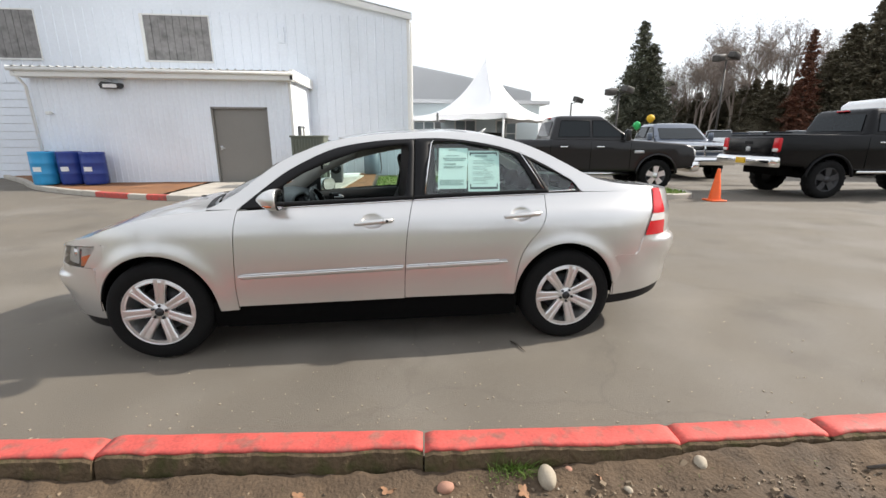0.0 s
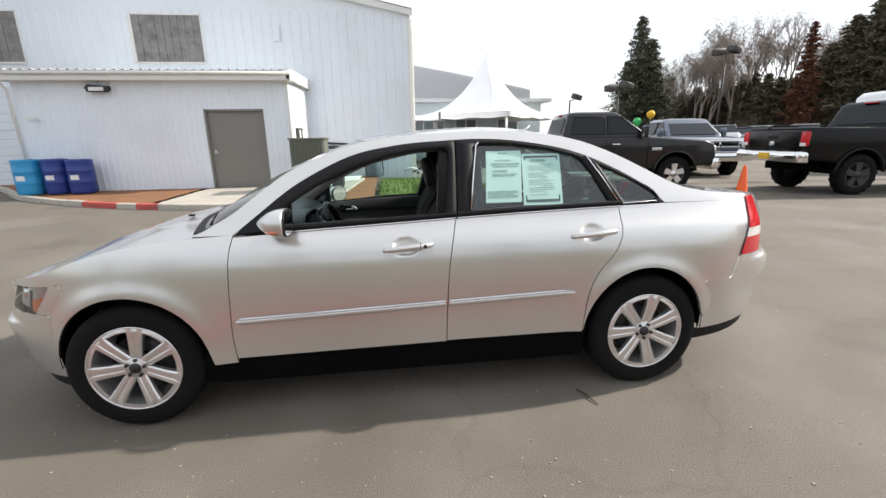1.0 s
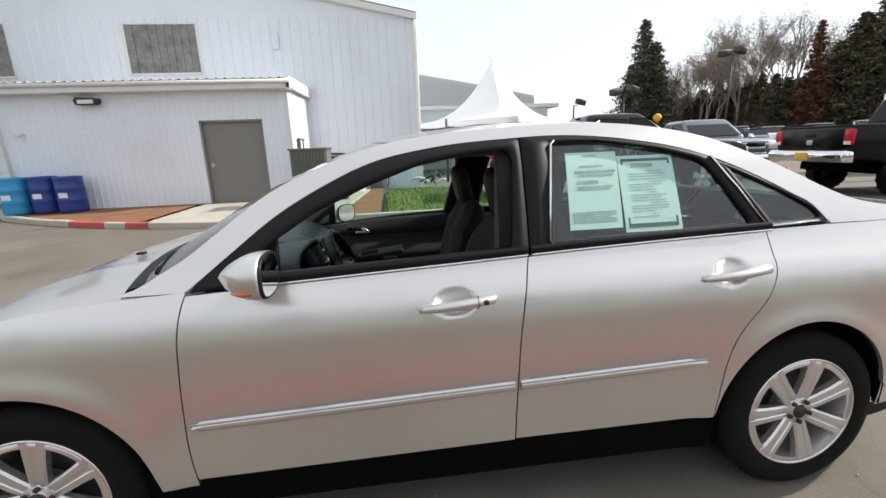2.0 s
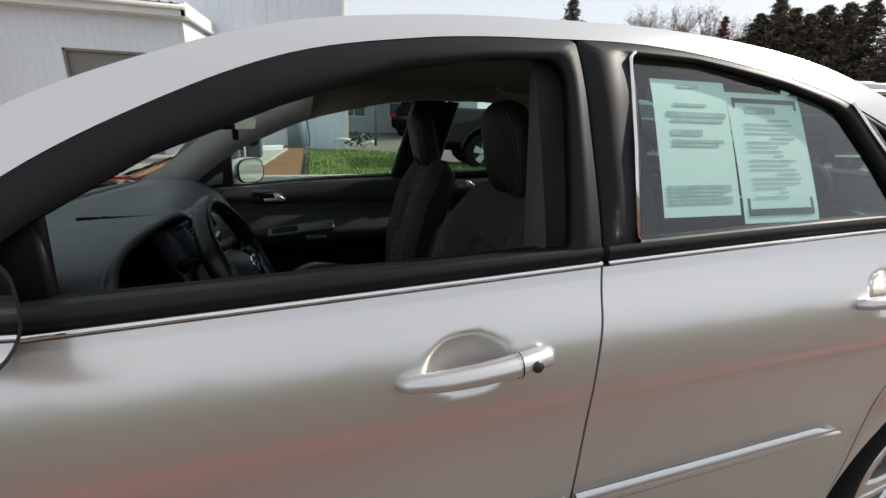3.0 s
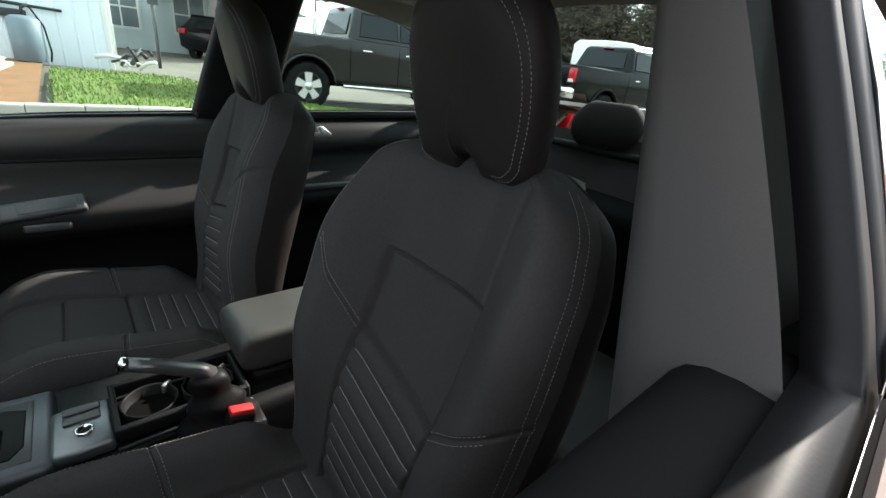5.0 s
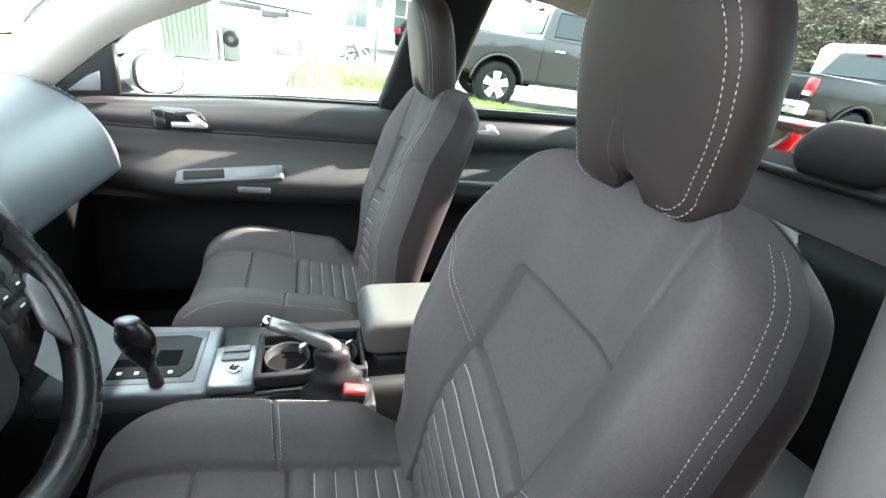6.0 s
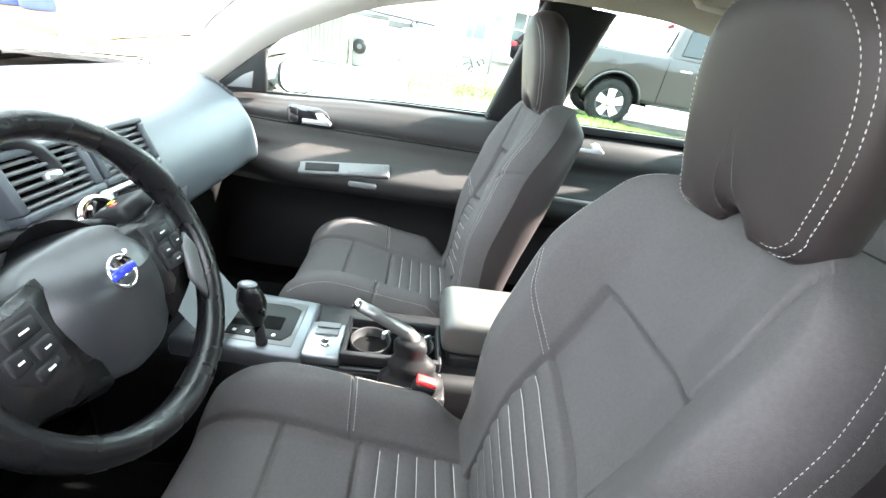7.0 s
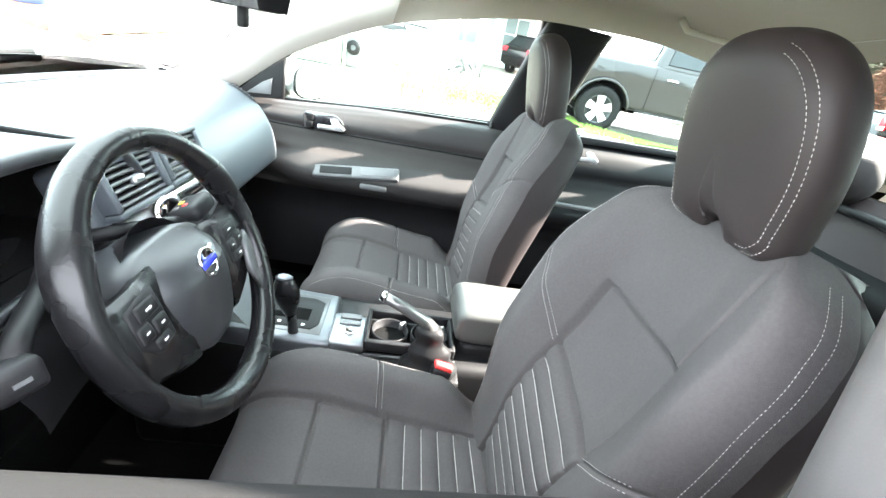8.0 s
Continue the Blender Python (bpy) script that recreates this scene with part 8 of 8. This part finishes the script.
def tent():
    ob = thing("event_tent", "white high-peak event tent with open sides", "tent", (5.5, 21.5, 0))
    def canopy(u, v):
        a = 2 * math.pi * u
        sq = 1 / max(abs(math.cos(a)), abs(math.sin(a)))
        r = 3.15 * v * (sq * 0.92 + 0.08)
        zz = 2.55 + 3.1 * (1 - v) ** 2.6 + 0.05 * math.cos(8 * a) * v * (1 - v)
        return r * math.cos(a + math.pi / 4) , r * math.sin(a + math.pi / 4), zz
    part("canopy", grid(canopy, 64, 24), TENT, ob)
    c = [canopy(u, 1.0) for u in np.linspace(0, 1, 65)]
    part("valance", (c + [(x, y, z - 0.28 - 0.03 * math.sin(i * 1.2)) for i, (x, y, z) in enumerate(c)], [(i, i + 1, 66 + i, 65 + i) for i in range(64)]), TENT, ob)
    for a in (0, 1, 2, 3):
        x, y = 4.2 * math.cos(a * math.pi / 2 + math.pi / 2 * 0 ) , 4.2 * math.sin(a * math.pi / 2)
        part("leg", tube([(x, y, 0), (x, y, 2.5)], 0.05, 10), TRIMWHITE, ob)
    part("mast", tube([(0, 0, 2.5), (0, 0, 5.7)], 0.05, 10), TRIMWHITE, ob)


def lamp_post(x, y, h, heads, label):
    ob = thing("lamp_post", label, "lamp post", (x, y, 0), group="lot lamp posts")
    part("post", tube([(0, 0, 0), (0, 0, h)], [0.13, 0.08], 10), POLE, ob)
    for k in heads:
        part("lamp_head", moved(box(-0.55, -0.4, -0.3, 0.55, 0.4, 0.3, 0.08), pose(k * 0.85, 0, h + 0.1 + 0.25 * (k > 0), 10, 12 * k, 20)), POLE, ob)
        part("arm", tube([(0, 0, h - 0.1), (k * 0.6, 0, h + 0.05)], 0.05, 8), POLE, ob)
    return ob


def balloon(x, y, z, mt, label, r=0.33):
    ob = thing("balloon", label, "balloon", (x, y, 0), group="balloons")
    part("skin", moved(lathe([(-r * 1.15, 0.0), (-r * 1.1, 0.03), (-r * 0.7, r * 0.62), (0, r), (r * 0.6, r * 0.8), (r * 0.95, r * 0.3), (r, 0.0)], 24, "z"), pose(0, 0, z)), mt, ob)
    part("string", tube([(0, 0, z - r * 1.1), (0.05, 0, z * 0.5), (0, 0, 0)], 0.01, 5), TRIMWHITE, ob)


# ---- trees and hedges ----
def clumps(points, size, rng, flat=0.6):
    """Many small leaf-shaped clumps at the given places."""
    vs, fs = [], []
    for p, s in points:
        k = len(vs)
        s *= size * rng.uniform(0.6, 1.4)
        d = Vector((rng.uniform(-1, 1), rng.uniform(-1, 1), rng.uniform(-flat, flat))).normalized()
        e = d.cross(Vector((rng.uniform(-1, 1), rng.uniform(-1, 1), 1))).normalized()
        p = Vector(p)
        q = [p - d * s, p + e * s * 0.45, p + d * s, p - e * s * 0.45]
        vs += [tuple(v) for v in q]
        fs.append((k, k + 1, k + 2, k + 3))
    return vs, fs


def conifer(name, label, at, h, w, leaf, seed, dense=1.0):
    rng = random.Random(seed)
    ob = thing(name, label, "tree", at)
    part("trunk", tube([(0, 0, 0), (0.03 * h * 0.1, 0, h * 0.5), (0, 0, h * 0.98)], [h * 0.022, h * 0.014, h * 0.003], 8), BARK, ob)
    pts = []
    limbs = []
    n = int(70 * dense)
    for i in range(n):
        t = (i + rng.random()) / n
        z = h * (0.07 + 0.91 * t)
        reach = w * 0.5 * (1 - t) ** 0.75 * rng.uniform(0.65, 1.15) + 0.12
        a = i * 2.4 + rng.uniform(-0.4, 0.4)
        droop = -0.25 * reach + rng.uniform(-0.1, 0.1)
        end = Vector((math.cos(a) * reach, math.sin(a) * reach, z + droop))
        limbs.append(tube([(0, 0, z), (end.x * 0.5, end.y * 0.5, z + droop * 0.3), tuple(end)], [0.045, 0.03, 0.008], 4))
        m = int(60 + 58 * reach)
        for _ in range(m):
            f = rng.random() ** 0.6
            spread = 0.13 * reach + 0.14
            pts.append(((end.x * f + rng.gauss(0, spread), end.y * f + rng.gauss(0, spread), z + droop * f * f + rng.gauss(0, spread * 0.5)), 1.0))
    part("limb_work", join(*limbs), BARK, ob, smooth=False)
    part("crown", clumps(pts, 0.17 * (h / 14) ** 0.5, rng, 0.5), leaf, ob, smooth=False)
    return ob


def bare_tree(name, label, at, h, seed, leaf=None):
    rng = random.Random(seed)
    ob = thing(name, label, "tree", at)
    segs, twig = [], []

    def grow(p, d, l, r, depth):
        q = p + d * l
        mid = p.lerp(q, 0.5) + Vector((rng.uniform(-1, 1), rng.uniform(-1, 1), 0)) * l * 0.05
        segs.append(tube([p, mid, q], [r, r * 0.85, r * 0.65], 5 if depth > 2 else 4))
        if depth == 0:
            for _ in range(14):
                twig.append((tuple(q + Vector((rng.gauss(0, 0.45), rng.gauss(0, 0.45), rng.gauss(0.1, 0.45)))), 1.0))
            return
        for _ in range(3 if depth > 1 else 4):
            nd = (d + Vector((rng.gauss(0, 0.42), rng.gauss(0, 0.42), rng.uniform(0.0, 0.35)))).normalized()
            s = p.lerp(q, rng.uniform(0.55, 1.0))
            grow(s, nd, l * rng.uniform(0.55, 0.78), r * 0.55, depth - 1)
    grow(Vector((0, 0, 0)), Vector((0.02, 0.01, 1)), h * 0.36, h * 0.014, 4)
    # trunk takes the haze-pale twig colour instead of bark
    part("trunk", join(*segs), TWIGS, ob, smooth=False)
    vs, fs = [], []
    for p, _ in twig:
        p = Vector(p)
        k = len(vs)
        d = Vector((rng.gauss(0, 1), rng.gauss(0, 1), rng.gauss(0.6, 0.6))).normalized()
        e = d.cross(Vector((1, 0.3, 0))).normalized() * 0.02
        vs += [tuple(p - d * 0.35 - e), tuple(p - d * 0.35 + e), tuple(p + d * 0.4)]
        fs.append((k, k + 1, k + 2))
    part("twig_spray", (vs, fs), leaf or TWIGS, ob, smooth=False)
    return ob


def hedge(name, label, x0, y0, x1, y1, h, w, seed, n=2600, mt=None, leaf=0.16):
    rng = random.Random(seed)
    ob = thing(name, label, "hedge")
    pts = []
    for _ in range(n):
        t = rng.random()
        top = h * (0.82 + 0.25 * noise.noise(Vector((t * 9, seed, 0))))
        a = rng.uniform(0, math.pi)
        r = rng.uniform(0.75, 1.0)
        pts.append(((x0 + (x1 - x0) * t + rng.gauss(0, 0.1), y0 + (y1 - y0) * t + w * r * math.cos(a), top * r * math.sin(a) ** 0.6 + 0.02), 1.0))
    part("foliage", clumps(pts, leaf, rng, 1.0), mt or HEDGE, ob, smooth=False)
    core = []
    for t in np.linspace(0, 1, 20):
        core.append([(x0 + (x1 - x0) * t, y0 + (y1 - y0) * t + w * 0.75 * math.cos(a), h * 0.72 * math.sin(a) ** 0.6 * (0.9 + 0.2 * noise.noise(Vector((t * 9, seed, a))))) for a in np.linspace(0, math.pi, 10)])
    part("core", loft(core, caps=False, closed=False), BARK, ob)


def woods():
    """Mixed wood round the lot; azimuth in degrees from +y towards +x, distance and height in metres."""
    rng = random.Random(12)
    there = lambda az, d: (0.1 + d * math.sin(radians(az)), -3.5 + d * math.cos(radians(az)))
    S = lambda x, y, k, a, wide=1.0: Matrix.Translation((x, y, 0)) @ Matrix.Rotation(a, 4, "Z") @ Matrix.Diagonal((0.76 * k * wide, 0.76 * k * wide, 0.76 * k, 1))
    fir_a = conifer("fir_tree", "tall dark green fir tree", S(*there(30.0, 60), 1.12, 0), 17.5, 8.5, NEEDLES, 1, 1.3)
    fir_b = conifer("fir_tree", "broad fir tree, olive-brown with haze in its colour", S(*there(49.6, 62), 1.0, 0), 19, 10.5, OLIVE, 2, 1.6)
    rust = conifer("larch_tree", "narrow rust-brown larch tree in the woods", S(*there(45.2, 60), 0.80, 0), 20, 6.0, RUSTLEAF, 3, 1.3)
    bare_a = bare_tree("bare_tree", "leafless grey-brown deciduous tree", S(*there(39.4, 66), 1.0, 0), 20, 4)
    bare_b = bare_tree("bare_tree", "leafless grey-brown deciduous tree", S(*there(37.6, 64), 1.0, 0), 16, 5)
    firs = [(28.9, 62, 16), (31.2, 60, 19), (32.0, 58, 13), (33.4, 70, 10), (34.8, 72, 12), (36.2, 70, 13), (37.6, 72, 14.5), (38.9, 70, 15), (40.2, 72, 15.5), (41.2, 66, 14.5), (42.3, 62, 13.5), (43.3, 64, 13),
            (44.2, 70, 11), (45.9, 72, 12), (46.9, 66, 15), (48.2, 62, 17.5), (50.9, 64, 18.5), (52.1, 62, 17), (53.3, 66, 19), (54.8, 62, 18)]
    az = 56.2
    while az < 104:
        firs.append((az, rng.uniform(52, 66), rng.uniform(14, 19)))
        az += rng.uniform(1.6, 3.0)
    for az, d, h in firs:
        src = fir_a if az < 33 else fir_b
        copy_thing(src, S(*there(az, d), h / (17.5 if src is fir_a else 19) * (1.25 if az > 45.5 else 1.0), rng.uniform(0, 6), 1.35))
    for az, d, h in ((34.0, 66, 11), (44.5, 63, 19.5), (46.0, 64, 18), (54.0, 60, 20.5), (61, 60, 17), (72, 58, 18), (83, 57, 17)):
        copy_thing(rust, S(*there(az, d), h / 24, rng.uniform(0, 6), 0.9))
    bare = [(32.6, 66, 13), (33.4, 70, 14), (34.3, 72, 13), (35.3, 70, 14), (36.2, 68, 15), (37.2, 70, 17), (38.0, 72, 19), (39.0, 74, 20), (41.6, 72, 18), (43.9, 72, 19), (33.9, 68, 11), (36.7, 64, 14), (40.3, 66, 18), (43.0, 70, 17), (46.6, 68, 20), (47.6, 70, 21), (48.7, 72, 21), (49.8, 70, 21.5), (51.4, 70, 21), (52.8, 72, 21)]
    az = 56
    while az < 100:
        bare.append((az, rng.uniform(58, 74), rng.uniform(15, 21)))
        az += rng.uniform(3.0, 5.0)
    for az, d, h in bare:
        h *= 1.58 if az < 44 else 1.25
        src = rng.choice([bare_a, bare_b])
        copy_thing(src, S(*there(az, d), h / (20 if src is bare_a else 16) * 1.05, rng.uniform(0, 6), 0.75))
    for k, (a0, a1, d, h) in enumerate(((32.5, 44, 76, 7.5), (44, 56, 74, 9.5), (56, 78, 70, 9), (78, 102, 66, 9))):
        p, q = there(a0, d), there(a1, d)
        hedge("woodland_edge", "dark tangled undergrowth along the wood", *p, *q, h, 3.5, 20 + k, 5200, NEEDLES, 0.55)
    # behind the dirt bed, on the other side of the lane
    for x, y, k in ((-16, -31, 0.7), (-8, -33, 0.8), (2, -34, 0.72), (9, -31, 0.8), (16, -33, 0.55), (23, -31, 0.5), (30, -29, 0.48), (37, -26, 0.55), (44, -22, 0.62), (50, -16, 0.8), (-25, -29, 0.8)):
        copy_thing(rng.choice([fir_a, fir_b, fir_b]), S(x, y, k, rng.uniform(0, 6)))
    for x, y, k in ((-3, -36, 0.7), (13, -35, 0.6), (27, -34, 0.5), (40, -30, 0.55)):
        copy_thing(bare_a, S(x, y, k, rng.uniform(0, 6)))
    hedge("hedge", "clipped green hedge at the lot edge", 27, -3.0, 27, 9.5, 1.35, 1.0, 3)
    hedge("hedge", "low green hedge by the lane", -30, -25, 40, -22, 1.6, 1.4, 5, 4000)
    b = thing("street_building", "long low grey-roofed building behind the hedge", "building", (42, 2, 0))
    part("wall", box(0, -14, 0, 8, 16, 2.7), mat("brick_wall", (0.22, 0.12, 0.09), 0.85, vary=0.2, size=2.0), b, smooth=False)
    part("roof", prism([(-1.2, 2.7), (9.2, 2.7), (9.0, 3.0), (5, 4.6), (3, 4.6), (-1.0, 3.0)], 31, 0.02), FARWALL, b, smooth=False, m=pose(0, 1, 0))
    for y in (-11, -7, -3, 1, 5, 9, 13):
        w = part("window", box(-0.03, y, 0.9, 0.03, y + 1.6, 2.1), WINDARK, b, smooth=False)
        part("window_frame", join(box(-0.06, y - 0.08, 0.82, 0.0, y + 1.68, 0.9), box(-0.06, y - 0.08, 2.1, 0.0, y + 1.68, 2.18), box(-0.06, y - 0.08, 0.82, 0, y, 2.18), box(-0.06, y + 1.6, 0.82, 0, y + 1.68, 2.18)), TRIMWHITE, w, smooth=False)


# ---- small things on the ground ----
def small_ground():
    def pebble(x, y, rx, ry, rz, mt, label, seed, rot=0):
        z = bed_height(x, y)
        ob = part("pebble", blob(rx, ry, rz, seed, 0.14, 3, 0.9), mt, None, "", True, pose(x, y, z + rz * 0.62, 0, 0, rot))
        tagged(ob, label, "stone", group="stones on the dirt")
    for i, (x, y, a, b, c, mt, lb) in enumerate(PEBBLES):
        pebble(x, y, a, b, c, mt, lb, i + 1, 30 * i)
    rng = random.Random(6)
    bits = []
    line = curve([-14, -8, -4, -1.5, 0.22, 1.4, 2.36, 4.5, 9, 16], [-0.1, -1.05, -1.60, -1.765, -1.915, -2.0, -2.04, -2.12, -2.5, -3.6])
    for i in range(3800):
        x = rng.uniform(-2.2, 3.4)
        y = float(line(x)) - 0.15 - abs(rng.gauss(0, 0.4))
        s = rng.uniform(0.002, 0.008) * (2.2 if rng.random() < 0.04 else 1)
        g = moved(box(-s, -s * rng.uniform(0.5, 1), -s * 0.5, s, s, s * 0.6), pose(x, y, bed_height(x, y) + s * 0.2, rng.uniform(0, 90), rng.uniform(0, 90), rng.uniform(0, 360)))
        bits.append(g)
    tagged(part("grit", join(*bits), GRIT, None, smooth=False), "scattered dark grit and bark crumbs on the dirt", "gravel", kind="stuff")
    bits = []
    for i in range(420):
        x = rng.uniform(-2.2, 3.4)
        y = float(line(x)) - 0.16 - abs(rng.gauss(0, 0.4))
        s = rng.uniform(0.0015, 0.005)
        bits.append(moved(box(-s, -s * rng.uniform(0.5, 1), -s * 0.5, s, s, s * 0.6), pose(x, y, bed_height(x, y) + s * 0.3, rng.uniform(0, 90), rng.uniform(0, 90), rng.uniform(0, 360))))
    tagged(part("pale_grit", join(*bits), PEBBLE, None, smooth=False), "small pale stone chips on the dirt", "gravel", kind="stuff")
    bits = []
    for i in range(260):
        x = rng.uniform(-2.5, 4.0)
        y = float(line(x)) + 0.02 + abs(rng.gauss(0, 0.25))
        s = rng.uniform(0.0015, 0.005)
        bits.append(moved(box(-s, -s, -s * 0.5, s, s, s * 0.6), pose(x, y, s * 0.4, 0, 0, rng.uniform(0, 360))))
    for i in range(160):
        x, y = rng.uniform(-3, 5), rng.uniform(-1.6, 0)
        s = rng.uniform(0.0015, 0.004)
        bits.append(moved(box(-s, -s, -s * 0.5, s, s, s * 0.6), pose(x, y, s * 0.4, 0, 0, rng.uniform(0, 360))))
    tagged(part("road_grit", join(*bits), PEBBLE, None, smooth=False), "loose grit along the kerb", "gravel", kind="stuff")
    # grass tufts
    def tuft(x, y, n, r, h, seed):
        g = random.Random(seed)
        vs, fs = [], []
        for _ in range(n):
            a, d = g.uniform(0, 6.28), abs(g.gauss(0, r))
            px, py = x + d * math.cos(a), y + d * math.sin(a) * 0.7
            z = bed_height(px, py) - 0.005
            hh = h * g.uniform(0.4, 1.1)
            b = g.uniform(0, 6.28)
            w = 0.0022
            lx, ly = g.gauss(0, 0.02) + 0.3 * (px - x), g.gauss(0, 0.02) + 0.3 * (py - y)
            k = len(vs)
            dx, dy = w * math.cos(b), w * math.sin(b)
            vs += [(px - dx, py - dy, z), (px + dx, py + dy, z), (px + lx * 0.5 + dx * 0.7, py + ly * 0.5 + dy * 0.7, z + hh * 0.65), (px + lx * 0.5 - dx * 0.7, py + ly * 0.5 - dy * 0.7, z + hh * 0.65), (px + lx * 1.3, py + ly * 1.3, z + hh)]
            fs += [(k, k + 1, k + 2, k + 3), (k + 3, k + 2, k + 4)]
        tagged(part("grass_tuft", (vs, fs), BLADES, None, smooth=False), "bright green grass tuft against the kerb", "grass")
    for x, y, n, r, h, seed in TUFTS:
        tuft(x, y, n, r, h, seed)
    leaf = mat("dead_leaf", (0.28, 0.15, 0.08), 0.8, vary=0.2, size=0.02, fine=80)
    for i, (x, y) in enumerate(LEAVES):
        g = random.Random(i)
        z = bed_height(x, y) + 0.008 if y < -1.9 else 0.004
        ring = [(0.035 * (0.55 + 0.45 * abs(math.cos(2.5 * a))) * math.cos(a), 0.028 * (0.55 + 0.45 * abs(math.cos(2.5 * a))) * math.sin(a), 0.006 * math.cos(2 * a) + 0.004) for a in np.linspace(0, 2 * math.pi, 20, endpoint=False)]
        ob = part("dead_leaf", ([(0, 0, 0.002)] + ring, [(0, 1 + j, 1 + (j + 1) % 20) for j in range(20)]), leaf, None, m=pose(x, y, z, g.uniform(-15, 15), g.uniform(-15, 15), g.uniform(0, 360)))
        tagged(ob, "curled brown dead leaf on the ground", "leaf", group="dead leaves")
    tw = thing("twig", "thin dark twig lying on asphalt", "twig")
    part("stick", tube([(0.93, -0.88, 0.008), (0.96, -0.94, 0.012), (0.985, -1.03, 0.006)], [0.004, 0.006, 0.002], 6), BARK, tw)
    for i, (a, b) in enumerate(((( 1.55, -2.38), (1.75, -2.62)), ((0.75, -2.30), (0.98, -2.42)), ((2.0, -2.3), (2.35, -2.36)))):
        t = thing("twig", "thin dark twig lying on the dirt", "twig", group="twigs")
        part("stick", tube([(a[0], a[1], bed_height(*a) + 0.012), ((a[0] + b[0]) / 2, (a[1] + b[1]) / 2 + 0.02, bed_height((a[0] + b[0]) / 2, (a[1] + b[1]) / 2) + 0.016), (b[0], b[1], bed_height(*b) + 0.01)], [0.006, 0.005, 0.002], 6), BARK, t)
    for i, pts in enumerate(LINES):
        (x0, y0), (x1, y1) = pts
        d = Vector((x1 - x0, y1 - y0, 0)).normalized()
        n_ = Vector((-d.y, d.x, 0)) * 0.05
        a, b = Vector((x0, y0, 0.004)), Vector((x1, y1, 0.004))
        tagged(part("parking_line", ([tuple(a - n_), tuple(b - n_), tuple(b + n_), tuple(a + n_)], [(0, 1, 2, 3)]), LINEPAINT, None, smooth=False), "worn white painted parking line", "road marking", kind="structure")


PEBBLES = [(0.725, -2.16, 0.036, 0.050, 0.040, PEBBLE, "smooth pale beige stone on the dirt"), (0.827, -2.12, 0.020, 0.026, 0.018, PEBBLERED, "small reddish stone on the dirt"),
           (1.358, -2.19, 0.034, 0.026, 0.022, PEBBLE, "smooth grey-beige stone on the dirt"), (0.318, -2.145, 0.024, 0.034, 0.024, PEBBLERED, "reddish stone half sunk in the dirt"),
           (1.02, -2.25, 0.018, 0.014, 0.010, PEBBLE, "small grey stone on the dirt"), (0.05, -2.2, 0.016, 0.02, 0.012, PEBBLE, "small pale stone on the dirt")]
TUFTS = [(0.60, -2.085, 420, 0.045, 0.085, 1), (0.66, -2.10, 160, 0.03, 0.06, 2), (1.25, -2.17, 60, 0.03, 0.02, 3), (0.52, -2.12, 60, 0.03, 0.035, 4), (1.05, -2.16, 50, 0.05, 0.02, 5), (0.46, -2.09, 70, 0.03, 0.03, 6), (0.72, -2.05, 90, 0.03, 0.05, 7), (1.40, -2.17, 60, 0.05, 0.018, 8), (1.75, -2.19, 50, 0.06, 0.018, 9), (-0.3, -2.03, 40, 0.04, 0.018, 10)]
LEAVES = [(0.095, -2.13), (0.62, -2.20), (0.95, -2.18), (-0.25, -2.12), (1.62, -2.5)]
LINES = [((7.76, -0.2), (7.55, -3.6)), ((10.6, 2.2), (14.6, -3.5)), ((14.2, 3.0), (19.0, -3.4)), ((17.6, 4.0), (23.0, -3.0))]
vehicles()
cone()
drum(-9.25, 9.55, BARRELLIGHT, "light blue plastic drum with a white sticker")
drum(-8.62, 9.62, BARRELDARK, "dark blue plastic drum on the mulch")
drum(-8.0, 9.55, BARRELDARK, "dark blue plastic drum beside its twin", 0.86)
condenser()
tent()
lamp_post(34.4, 40, 9.2, (-1, 1), "tall dark lamp post with two box heads")
lamp_post(23.2, 40, 5.8, (-1, 1), "dark lamp post with two box heads")
lamp_post(22.4, 50, 5.6, (1,), "dark lamp post with one head")
balloon(26.9, 40, 3.35, YELLOW, "yellow balloon tied in the lot", 0.42)
balloon(25.5, 40, 2.65, mat("green_balloon", (0.03, 0.45, 0.12), 0.3, vary=0.05), "green balloon tied in the lot", 0.42)
woods()
small_ground()
